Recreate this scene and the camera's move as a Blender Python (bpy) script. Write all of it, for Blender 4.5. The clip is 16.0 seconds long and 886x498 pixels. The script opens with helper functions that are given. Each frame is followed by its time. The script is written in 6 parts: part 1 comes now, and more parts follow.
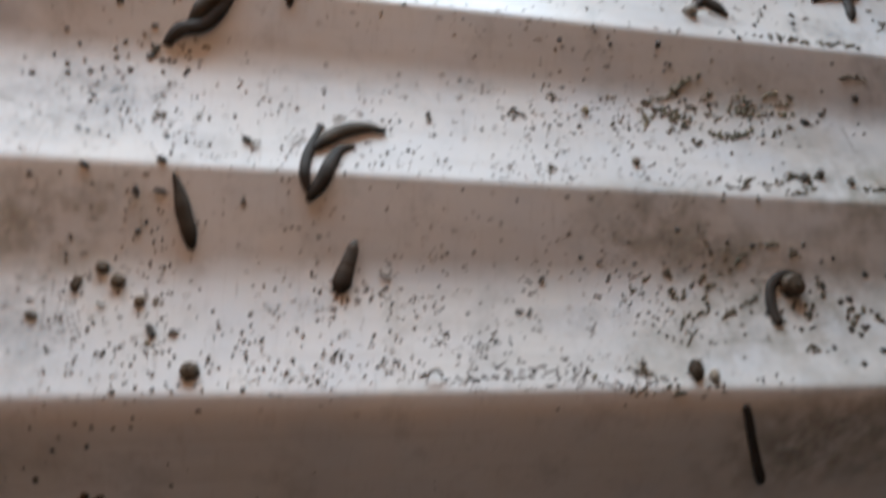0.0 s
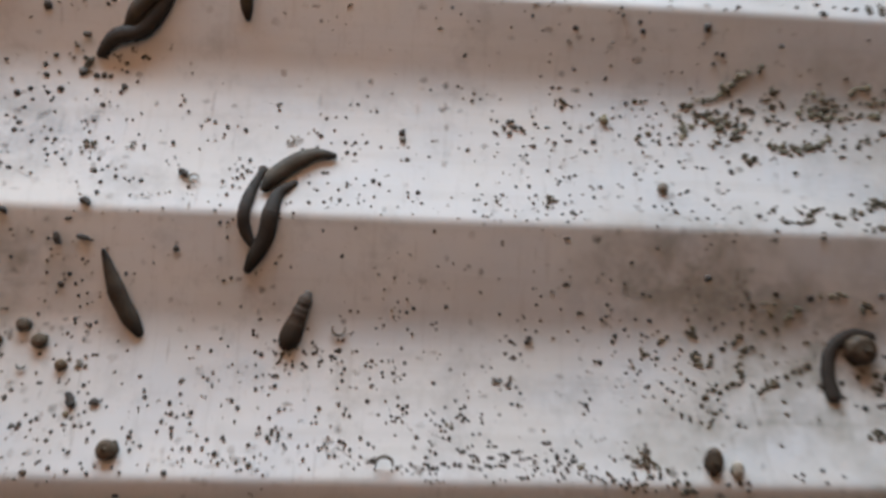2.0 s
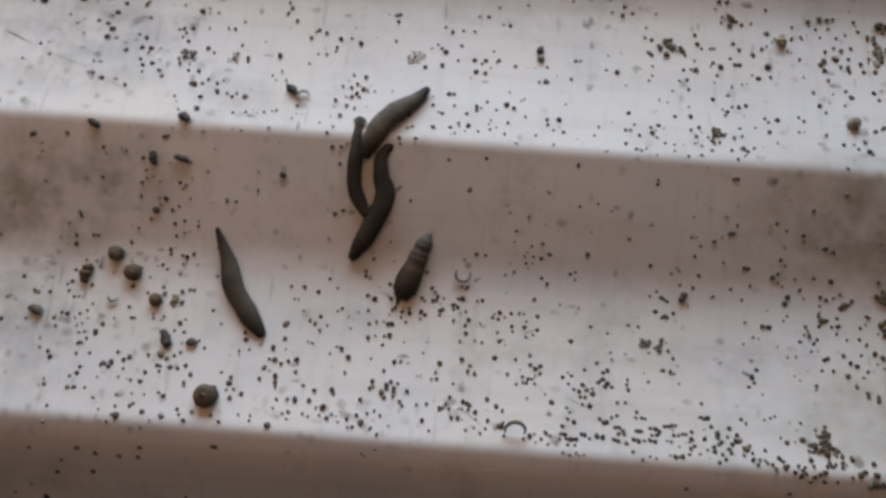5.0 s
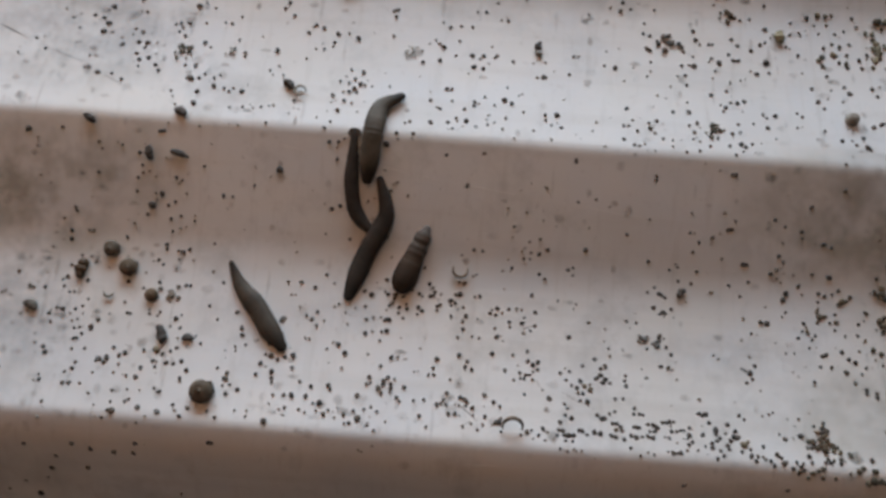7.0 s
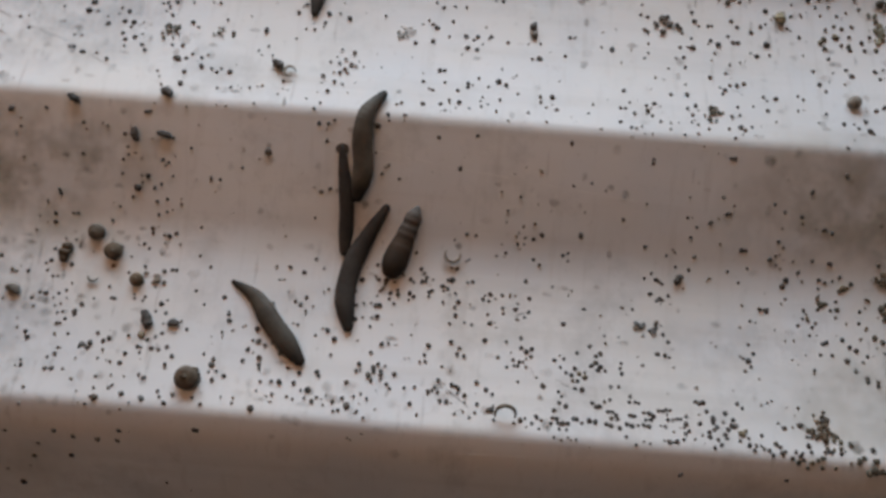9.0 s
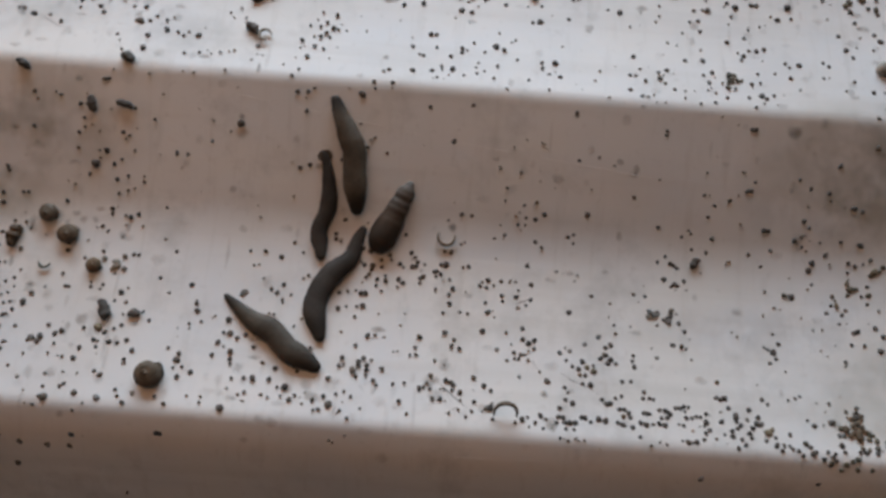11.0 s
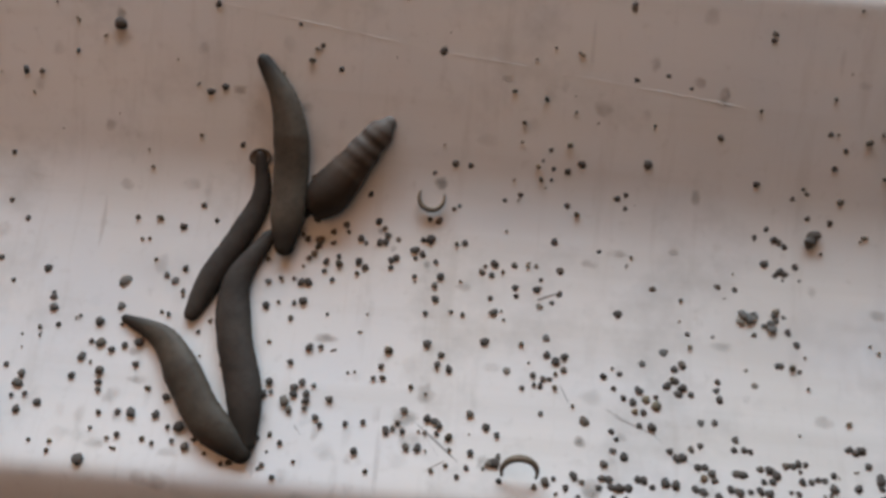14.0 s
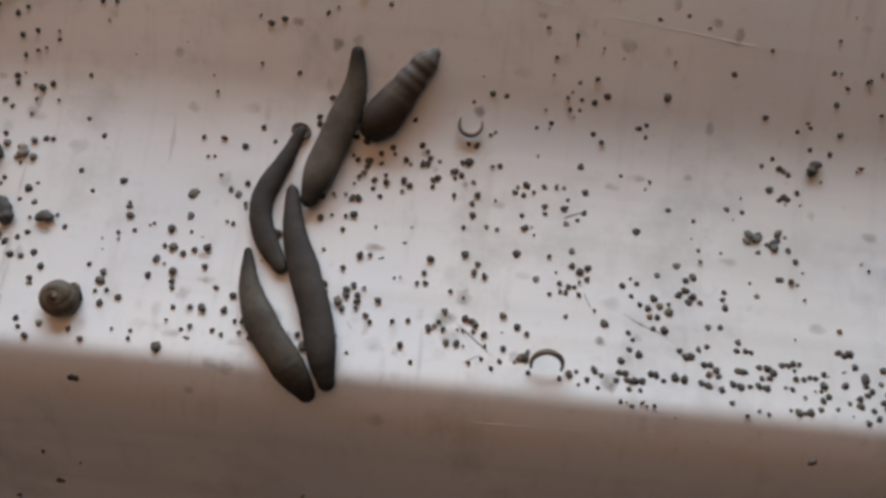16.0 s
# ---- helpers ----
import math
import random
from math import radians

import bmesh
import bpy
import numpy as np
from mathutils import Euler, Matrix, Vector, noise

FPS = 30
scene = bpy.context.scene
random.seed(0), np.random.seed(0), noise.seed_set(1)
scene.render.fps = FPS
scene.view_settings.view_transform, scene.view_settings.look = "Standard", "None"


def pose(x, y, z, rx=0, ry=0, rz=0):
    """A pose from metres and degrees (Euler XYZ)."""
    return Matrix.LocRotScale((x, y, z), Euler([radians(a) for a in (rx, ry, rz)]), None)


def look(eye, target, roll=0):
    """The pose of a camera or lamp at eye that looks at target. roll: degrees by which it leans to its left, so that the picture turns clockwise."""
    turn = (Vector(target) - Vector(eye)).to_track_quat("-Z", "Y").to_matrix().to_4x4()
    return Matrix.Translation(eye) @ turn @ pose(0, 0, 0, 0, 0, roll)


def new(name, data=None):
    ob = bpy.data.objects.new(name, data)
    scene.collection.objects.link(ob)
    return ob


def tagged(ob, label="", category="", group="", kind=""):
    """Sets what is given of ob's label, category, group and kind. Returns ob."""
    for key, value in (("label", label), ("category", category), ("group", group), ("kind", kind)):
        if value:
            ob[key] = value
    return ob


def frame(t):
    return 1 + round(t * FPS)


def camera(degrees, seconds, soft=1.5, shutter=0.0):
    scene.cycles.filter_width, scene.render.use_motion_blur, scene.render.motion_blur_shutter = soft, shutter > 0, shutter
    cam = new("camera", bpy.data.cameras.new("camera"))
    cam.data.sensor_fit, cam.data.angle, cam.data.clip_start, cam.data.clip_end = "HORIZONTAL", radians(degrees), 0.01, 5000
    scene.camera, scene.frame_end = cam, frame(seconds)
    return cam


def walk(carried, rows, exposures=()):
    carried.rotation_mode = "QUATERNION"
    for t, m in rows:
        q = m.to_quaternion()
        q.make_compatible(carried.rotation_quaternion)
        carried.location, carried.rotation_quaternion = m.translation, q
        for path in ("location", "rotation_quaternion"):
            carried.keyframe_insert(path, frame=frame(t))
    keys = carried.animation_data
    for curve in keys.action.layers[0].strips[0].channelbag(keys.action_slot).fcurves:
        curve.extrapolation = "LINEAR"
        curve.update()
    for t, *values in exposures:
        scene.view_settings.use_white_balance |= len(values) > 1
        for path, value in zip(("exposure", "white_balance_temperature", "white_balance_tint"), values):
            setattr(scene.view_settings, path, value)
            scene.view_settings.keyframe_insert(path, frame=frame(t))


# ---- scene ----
# A white ribbed plastic tray with live leeches, snails and their droppings,
# seen from a hand-held camera a few centimetres above it. Lengths in tables: millimetres.
cam = camera(68.0, 16.0, soft=3.2, shutter=0.5)
PATH = [
    (0, -0.02706, -0.06320, 0.22030, 19.303, -11.785, -2.170),
    (0.5, -0.00551, -0.02599, 0.25913, 16.701, -7.739, -1.957),
    (1, -0.01306, -0.04749, 0.27274, 15.102, -6.302, -0.217),
    (1.5, 0.00028, -0.04172, 0.25318, 13.647, -6.315, 0.562),
    (2, 0.01905, -0.01131, 0.20120, 11.659, -3.827, 1.252),
    (2.5, 0.01662, -0.00361, 0.17955, 9.642, -2.274, 1.929),
    (3, 0.01755, 0.00244, 0.16437, 8.867, -1.160, 2.212),
    (3.5, -0.00246, -0.01429, 0.17102, 8.969, -0.289, 3.989),
    (3.7, -0.00351, -0.01375, 0.17225, 8.886, -0.174, 4.063),
    (5.8, -0.00231, -0.01645, 0.17176, 8.845, 0.136, 4.387),
    (6, -0.00321, -0.01565, 0.17176, 8.908, 0.097, 4.398),
    (6.5, -0.00310, -0.01649, 0.17162, 9.005, -0.001, 4.373),
    (7, -0.00238, -0.01693, 0.17105, 8.961, -0.056, 4.314),
    (7.5, -0.00221, -0.01716, 0.17083, 8.761, -0.079, 4.350),
    (8, -0.00143, -0.01860, 0.16894, 8.719, -0.157, 4.413),
    (8.5, -0.00170, -0.01789, 0.16849, 8.783, -0.164, 4.505),
    (9, -0.00025, -0.01949, 0.16678, 8.757, -0.107, 4.484),
    (9.2, -0.00023, -0.02090, 0.16602, 8.344, -0.296, 4.547),
    (11.3, -0.00043, -0.02225, 0.14925, 9.392, -0.851, 3.964),
    (11.5, -0.00114, -0.02006, 0.15110, 9.556, -0.613, 3.726),
    (12, 0.00043, -0.02500, 0.15158, 9.655, -0.536, 4.182),
    (12.5, -0.00169, -0.02831, 0.15514, 9.144, -0.445, 4.101),
    (13, -0.00136, -0.03987, 0.15396, 8.733, -0.611, 4.970),
    (13.5, 0.00936, -0.02122, 0.11826, 7.471, -0.154, 4.520),
    (14, 0.00475, -0.01419, 0.09935, 6.553, 0.477, 4.651),
    (14.5, 0.00219, -0.01701, 0.09566, 5.499, 0.491, 5.095),
    (15, -0.00442, -0.01802, 0.10030, 5.656, 0.525, 5.202),
    (15.5, -0.00292, -0.02553, 0.10448, 4.659, 0.488, 5.623),
    (16, -0.00041, -0.02455, 0.10939, 4.234, 0.323, 5.778),
]
walk(cam, [(t, pose(x, y, z, rx, ry, rz)) for t, x, y, z, rx, ry, rz in PATH],
     exposures=((0.0, 0.03), (0.5, -0.14), (1.3, -0.02), (2.0, 0.10), (2.5, -0.03), (3.0, -0.06), (3.5, -0.13), (6.0, -0.13), (9.0, -0.13), (12.5, -0.09), (13.0, 0.12), (14.0, 0.12), (15.0, 0.02), (16.0, 0.08)))

MM = 0.001

# ---- daylight: a low window in the wall beyond the tray, dim sky outside ----
world = bpy.data.worlds.new("sky")
world.use_nodes = True
scene.world = world
sky = world.node_tree.nodes.new("ShaderNodeTexSky")
sky.sky_type, sky.sun_disc = "NISHITA", False
sky.sun_elevation, sky.sun_rotation = radians(35), radians(0)
back = world.node_tree.nodes["Background"]
back.inputs["Strength"].default_value = 0.08
world.node_tree.links.new(sky.outputs["Color"], back.inputs["Color"])

WIN_X0, WIN_X1, WIN_Z0, WIN_Z1, WIN_Y = -0.66, 0.36, 0.045, 0.42, 0.85
EAST, WEST = 1.2, -1.2
# an unseen dark block, added over the tray's east side to dim its slopes
HANG_X, HANG_Y, HANG_Z = 0.18, 0.40, 0.30
daylight = bpy.data.lights.new("window_daylight", "AREA")
daylight.shape, daylight.size, daylight.size_y = "RECTANGLE", WIN_X1 - WIN_X0, WIN_Z1 - WIN_Z0
daylight.energy, daylight.color = 16.8, (0.698, 0.860, 1.008)
lamp = new("window_daylight", daylight)
lamp.matrix_world = look(((WIN_X0 + WIN_X1) / 2, WIN_Y + 0.02, (WIN_Z0 + WIN_Z1) / 2), ((WIN_X0 + WIN_X1) / 2, 0, (WIN_Z0 + WIN_Z1) / 2))


# ---- materials ----
def nodes_of(name):
    m = bpy.data.materials.new(name)
    m.use_nodes = True
    t = m.node_tree
    return m, t, t.nodes["Principled BSDF"]


def noise_node(t, scale, detail=3.0, rough=0.5, stretch=None, coord="Object"):
    c = t.nodes.new("ShaderNodeTexCoord")
    n = t.nodes.new("ShaderNodeTexNoise")
    n.inputs["Scale"].default_value, n.inputs["Detail"].default_value, n.inputs["Roughness"].default_value = scale, detail, rough
    if stretch:
        mp = t.nodes.new("ShaderNodeMapping")
        mp.inputs["Scale"].default_value = stretch
        t.links.new(c.outputs[coord], mp.inputs["Vector"])
        t.links.new(mp.outputs["Vector"], n.inputs["Vector"])
    else:
        t.links.new(c.outputs[coord], n.inputs["Vector"])
    return n


def ramp(t, source, stops):
    r = t.nodes.new("ShaderNodeValToRGB")
    while len(r.color_ramp.elements) < len(stops):
        r.color_ramp.elements.new(0.5)
    for e, (p, c) in zip(r.color_ramp.elements, stops):
        e.position, e.color = p, (*c, 1) if len(c) == 3 else c
    t.links.new(source, r.inputs["Fac"])
    return r


def mix(t, a, b, fac, kind="MIX"):
    m = t.nodes.new("ShaderNodeMix")
    m.data_type, m.blend_type = "RGBA", kind
    for sock, v in ((m.inputs[6], a), (m.inputs[7], b), (m.inputs[0], fac)):
        if isinstance(v, bpy.types.NodeSocket):
            t.links.new(v, sock)
        else:
            sock.default_value = v if isinstance(v, (int, float)) else (*v, 1)
    return m.outputs[2]


def bump(t, bsdf, source, strength, distance):
    b = t.nodes.new("ShaderNodeBump")
    b.inputs["Strength"].default_value, b.inputs["Distance"].default_value = strength, distance
    t.links.new(source, b.inputs["Height"])
    t.links.new(b.outputs["Normal"], bsdf.inputs["Normal"])


def plastic_material():
    m, t, b = nodes_of("worn white plastic")
    broad = noise_node(t, 14, 4, 0.6, (0.6, 1.0, 1.0))
    fine = noise_node(t, 420, 4, 0.65)
    streak = noise_node(t, 60, 4, 0.6, (0.12, 2.2, 1.0))
    base = ramp(t, broad.outputs["Fac"], [(0.3, (0.60, 0.59, 0.58)), (0.55, (0.72, 0.71, 0.70)), (0.8, (0.76, 0.755, 0.75))])
    dirt = ramp(t, fine.outputs["Fac"], [(0.60, (0, 0, 0)), (0.78, (1, 1, 1))])
    lines = ramp(t, streak.outputs["Fac"], [(0.52, (0, 0, 0)), (0.78, (0.28, 0.28, 0.28))])
    hue = noise_node(t, 33, 4, 0.6, (0.8, 1.3, 1.0))
    tint = ramp(t, hue.outputs["Fac"], [(0.34, (0.965, 0.98, 1.0)), (0.5, (1.0, 0.99, 0.98)), (0.66, (1.0, 0.975, 0.94))])
    c = mix(t, base.outputs["Color"], tint.outputs["Color"], 1.0, "MULTIPLY")
    c = mix(t, c, (0.42, 0.38, 0.33), lines.outputs["Color"])
    # faint runs down the slopes
    runs = noise_node(t, 150, 4, 0.65, (2.2, 0.16, 1.0))
    drips = ramp(t, runs.outputs["Fac"], [(0.55, (0, 0, 0)), (0.80, (0.30, 0.30, 0.30))])
    c = mix(t, c, (0.40, 0.36, 0.31), drips.outputs["Color"])
    stain = noise_node(t, 38, 5, 0.7)
    smear = ramp(t, stain.outputs["Fac"], [(0.54, (0, 0, 0)), (0.72, (0.45, 0.45, 0.45))])
    c = mix(t, c, (0.36, 0.35, 0.33), smear.outputs["Color"])
    soil = t.nodes.new("ShaderNodeMath")
    soil.operation, soil.inputs[1].default_value = "MULTIPLY", 0.22
    t.links.new(dirt.outputs["Color"], soil.inputs[0])
    c = mix(t, c, (0.25, 0.21, 0.16), soil.outputs[0])
    t.links.new(c, b.inputs["Base Color"])
    gloss = ramp(t, broad.outputs["Fac"], [(0.3, (0.44, 0.44, 0.44)), (0.8, (0.32, 0.32, 0.32))])
    t.links.new(gloss.outputs["Color"], b.inputs["Roughness"])
    b.inputs["Specular IOR Level"].default_value = 0.6
    bump(t, b, streak.outputs["Fac"], 0.12, 0.0006)
    return m


def skin_material(name, dark, light, speck=0.3, rough=0.6):
    m, t, b = nodes_of(name)
    blotch = noise_node(t, 900, 4, 0.65)
    broad = noise_node(t, 160, 2, 0.5)
    body = t.nodes.new("ShaderNodeAttribute")
    body.attribute_name = "body"
    for n in (blotch, broad):
        t.links.new(body.outputs["Vector"], n.inputs["Vector"])
    a = ramp(t, broad.outputs["Fac"], [(0.32, dark), (0.50, tuple(0.5 * (p + q) for p, q in zip(dark, light))), (0.68, light)])
    k = ramp(t, blotch.outputs["Fac"], [(0.46, (0, 0, 0)), (0.66, (speck, speck, speck))])
    col = mix(t, a.outputs["Color"], tuple(0.35 * v for v in dark), k.outputs["Color"])
    # pigment along the body: x darkens towards the ends, y pales
    pigment = t.nodes.new("ShaderNodeAttribute")
    pigment.attribute_name = "pigment"
    axes = t.nodes.new("ShaderNodeSeparateXYZ")
    t.links.new(pigment.outputs["Vector"], axes.inputs[0])
    col = mix(t, col, (0.021, 0.017, 0.013), axes.outputs[0])
    col = mix(t, col, (0.160, 0.146, 0.132), axes.outputs[1])
    t.links.new(col, b.inputs["Base Color"])
    b.inputs["Roughness"].default_value = rough
    b.inputs["Specular IOR Level"].default_value = 0.22
    b.inputs["Subsurface Weight"].default_value = 0.0
    # fine rings across the body
    along_body = t.nodes.new("ShaderNodeSeparateXYZ")
    t.links.new(body.outputs["Vector"], along_body.inputs[0])
    wave = t.nodes.new("ShaderNodeMath")
    wave.operation, wave.inputs[1].default_value = "MULTIPLY", 2 * math.pi / 0.00085
    t.links.new(along_body.outputs[0], wave.inputs[0])
    rings = t.nodes.new("ShaderNodeMath")
    rings.operation = "SINE"
    t.links.new(wave.outputs[0], rings.inputs[0])
    relief = t.nodes.new("ShaderNodeMath")
    relief.operation, relief.inputs[1].default_value = "MULTIPLY_ADD", 0.006
    t.links.new(rings.outputs[0], relief.inputs[0])
    t.links.new(blotch.outputs["Fac"], relief.inputs[2])
    bump(t, b, relief.outputs[0], 0.30, 0.0004)
    return m


def speckled(name, a, b_, scale=600, rough=0.7, per_object=True):
    m, t, b = nodes_of(name)
    n = noise_node(t, scale, 3, 0.6)
    r = ramp(t, n.outputs["Fac"], [(0.35, a), (0.7, b_)])
    col = r.outputs["Color"]
    info = t.nodes.new("ShaderNodeObjectInfo" if per_object else "ShaderNodeNewGeometry")
    rnd = info.outputs["Random"] if per_object else info.outputs["Random Per Island"]
    tone = ramp(t, rnd, [(0.0, (0.65, 0.65, 0.65)), (0.7, (1.0, 1.0, 1.0)), (1.0, (1.45, 1.36, 1.22))])
    col = mix(t, col, tone.outputs["Color"], 1.0, "MULTIPLY")
    t.links.new(col, b.inputs["Base Color"])
    b.inputs["Roughness"].default_value = rough
    b.inputs["Specular IOR Level"].default_value = 0.2
    bump(t, b, n.outputs["Fac"], 0.4, 0.0003)
    return m


def plaster_material(name, a, b_):
    m, t, b = nodes_of(name)
    n = noise_node(t, 5, 5, 0.6)
    r = ramp(t, n.outputs["Fac"], [(0.3, a), (0.7, b_)])
    t.links.new(r.outputs["Color"], b.inputs["Base Color"])
    b.inputs["Roughness"].default_value = 0.85
    bump(t, b, noise_node(t, 120, 3).outputs["Fac"], 0.2, 0.002)
    return m


PLASTIC = plastic_material()
SKIN_GREY = skin_material("grey brown leech skin", (0.047, 0.036, 0.026), (0.084, 0.066, 0.048))
SKIN_PALE = skin_material("pale grey leech skin", (0.066, 0.053, 0.039), (0.118, 0.096, 0.072))
SKIN_DARK = skin_material("dark grey leech skin", (0.033, 0.026, 0.021), (0.056, 0.046, 0.038))
SKIN_BROWN = skin_material("dark brown leech skin", (0.044, 0.026, 0.016), (0.088, 0.055, 0.034))
SUCKER = speckled("pale sucker skin", (0.065, 0.050, 0.038), (0.135, 0.11, 0.088), 500, 0.6)
DROPPING = speckled("dark dropping", (0.066, 0.058, 0.052), (0.130, 0.116, 0.103))
CRUMB = speckled("brown crumbs", (0.062, 0.051, 0.038), (0.18, 0.148, 0.105), 700, 0.8, False)
ALGAE = speckled("olive brown debris", (0.088, 0.077, 0.058), (0.19, 0.165, 0.122), 500, 0.8)
FUZZ = speckled("pale olive debris", (0.15, 0.140, 0.100), (0.28, 0.26, 0.195), 500, 0.85)
RESIDUE = speckled("grey dried residue", (0.12, 0.114, 0.106), (0.22, 0.21, 0.197), 500, 0.8)
SPREAD = speckled("dark scattered droppings", (0.066, 0.058, 0.052), (0.130, 0.116, 0.103), 600, 0.7, False)
SPREAD_PALE = speckled("grey scattered residue", (0.12, 0.114, 0.106), (0.22, 0.21, 0.197), 500, 0.8, False)
SPREAD_OLIVE = speckled("olive scattered droppings", (0.088, 0.077, 0.058), (0.19, 0.165, 0.122), 500, 0.8, False)
SHELL = speckled("brown snail shell", (0.075, 0.054, 0.037), (0.19, 0.145, 0.10), 350, 0.6)
SHELL_DARK = speckled("blackish brown snail shell", (0.045, 0.032, 0.022), (0.115, 0.083, 0.057), 350, 0.5)
SHELL_PALE = speckled("pale translucent shell", (0.20, 0.175, 0.145), (0.34, 0.305, 0.26), 350, 0.4)
TAN = speckled("tan horny scrap", (0.12, 0.092, 0.066), (0.24, 0.19, 0.14), 500, 0.5)
SCRATCH, _t, _b = nodes_of("raised plastic burr")
_b.inputs["Base Color"].default_value, _b.inputs["Roughness"].default_value = (0.78, 0.76, 0.73, 1), 0.5
DIRT = speckled("grey dirt film", (0.34, 0.33, 0.32), (0.52, 0.50, 0.48), 500, 0.8, False)
WALL = plaster_material("warm plaster", (0.790, 0.368, 0.162), (0.840, 0.403, 0.184))
FLOOR = plaster_material("dark floor", (0.085, 0.074, 0.066), (0.12, 0.105, 0.094))
# for the unseen south wall that limits fill light on the near face
FILL_CUT_WALL = plaster_material("grey plaster", (0.048, 0.047, 0.046), (0.068, 0.067, 0.066))
SHADE_BLOCK_SKIN = plaster_material("dark shade block", (0.022, 0.021, 0.020), (0.036, 0.034, 0.033))

# ---- the tray's ribbed surface ----
PITCH, RIDGE, VALLEY, FAR_VALLEY = 76.0, 7.5, 0.47, 0.39


def surface(y):
    """Height of the tray's face, in millimetres: sharp ridges, shallow valleys; past the last ridge it falls away."""
    if y < -38.0:
        d = -38.0 - y
        return RIDGE - 0.22 * d - 0.68 * (math.sqrt((d - 8) ** 2 + 12) + d - 8) / 2 + 0.68 * (math.sqrt(76) - 8) / 2
    u = ((38.0 - y) / PITCH) % 1.0
    low = VALLEY if y <= 38.0 else FAR_VALLEY
    down = RIDGE * (1 - u / low)
    if abs(u - low) < 0.085:
        down = RIDGE * 0.085 / low * (1 - (u - low + 0.085) / 0.17) ** 2
    rise = RIDGE * (max(0.0, u - low + 0.10) / (1.10 - low)) ** 1.75
    return max(0.0, down) + rise


def smooth_surface(y):
    return sum(surface(y + k) for k in (-1.2, -0.6, 0.0, 0.6, 1.2)) / 5


def mesh_from(name, bm, material, smooth=True):
    me = bpy.data.meshes.new(name)
    bm.to_mesh(me)
    bm.free()
    if smooth:
        me.polygons.foreach_set("use_smooth", [True] * len(me.polygons))
    for mat in material if isinstance(material, (list, tuple)) else [material]:
        me.materials.append(mat)
    return me


def part(name, bm, material, parent=None, label="", smooth=True):
    ob = new(name, mesh_from(name, bm, material, smooth))
    ob.parent = parent
    if label:
        tagged(ob, label)
    return ob


def box(bm, x0, x1, y0, y1, z0, z1):
    vs = [bm.verts.new((x, y, z)) for x in (x0, x1) for y in (y0, y1) for z in (z0, z1)]
    for f in ((0, 1, 3, 2), (4, 6, 7, 5), (0, 4, 5, 1), (2, 3, 7, 6), (0, 2, 6, 4), (1, 5, 7, 3)):
        bm.faces.new([vs[i] for i in f])


def make_tray():
    bm = bmesh.new()
    ys = [-95.0 + 0.8 * i for i in range(int(475 / 0.8))]
    xs = [-330.0 + 20.0 * i for i in range(39)]
    grid = []
    for x in xs:
        col = []
        for y in ys:
            z = smooth_surface(y) + 0.35 * noise.noise((x * 0.012, y * 0.02, 3.0))
            col.append(bm.verts.new((x * MM, y * MM, z * MM)))
        grid.append(col)
    for a, b in zip(grid, grid[1:]):
        for i in range(len(ys) - 1):
            bm.faces.new((a[i], b[i], b[i + 1], a[i + 1]))
    # skirt down to the floor, and the underside
    rim = grid[0] + [c[-1] for c in grid[1:]] + grid[-1][-2::-1] + [c[0] for c in grid[-2:0:-1]]
    low = [bm.verts.new((v.co.x, v.co.y, -0.05)) for v in rim]
    for i in range(len(rim)):
        j = (i + 1) % len(rim)
        bm.faces.new((rim[i], rim[j], low[j], low[i]))
    bm.faces.new(low)
    bmesh.ops.recalc_face_normals(bm, faces=bm.faces)
    tray = part("ribbed_tray", bm, PLASTIC)
    return tagged(tray, "wide white plastic tray with rounded valleys and sharp ridges", "tray", kind="structure")


def make_room():
    north = WIN_Y + 0.13
    f = bmesh.new()
    box(f, WEST, EAST, SOUTH, north, -0.11, -0.05)
    tagged(part("floor", f, FLOOR, smooth=False), "plain dark grey-brown floor under the tray", "floor", kind="structure")
    c = bmesh.new()
    box(c, WEST, EAST, SOUTH, north, CEIL, CEIL + 0.05)
    tagged(part("ceiling", c, WALL, smooth=False), "plain warm plaster ceiling", "ceiling", kind="structure")
    # south wall is added close and dark to cut fill; warm ones tint bounce
    for name, x0, x1, y0, y1, skin in (("wall_west", WEST - 0.05, WEST, SOUTH, north, WALL), ("wall_east", EAST, EAST + 0.05, SOUTH, north, WALL), ("fill_cut_wall_south", WEST - 0.05, EAST + 0.05, SOUTH - 0.05, SOUTH, FILL_CUT_WALL)):
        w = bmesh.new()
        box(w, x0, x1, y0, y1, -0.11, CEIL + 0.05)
        tagged(part(name, w, skin, smooth=False), "unseen grey wall added close by to hold back fill light" if skin is FILL_CUT_WALL else "plain warm plaster wall", "wall", kind="structure")
    # added block that keeps overhead fill light off the east side
    h = bmesh.new()
    box(h, HANG_X, EAST, SOUTH, HANG_Y, HANG_Z, CEIL)
    tagged(part("side_shade_block", h, SHADE_BLOCK_SKIN, smooth=False), "unseen dark block added to shade the tray's east side", "wall", kind="structure")
    n = bmesh.new()
    y0, y1 = WIN_Y + 0.03, north
    box(n, WEST - 0.05, WIN_X0, y0, y1, -0.11, CEIL + 0.05)
    box(n, WIN_X1, EAST + 0.05, y0, y1, -0.11, CEIL + 0.05)
    box(n, WIN_X0, WIN_X1, y0, y1, -0.11, WIN_Z0)
    box(n, WIN_X0, WIN_X1, y0, y1, WIN_Z1, CEIL + 0.05)
    tagged(part("wall_north", n, WALL, smooth=False), "warm plaster wall with a low wide window opening", "wall", kind="structure")


CEIL, SOUTH = 0.78, -0.26
TRAY = make_tray()
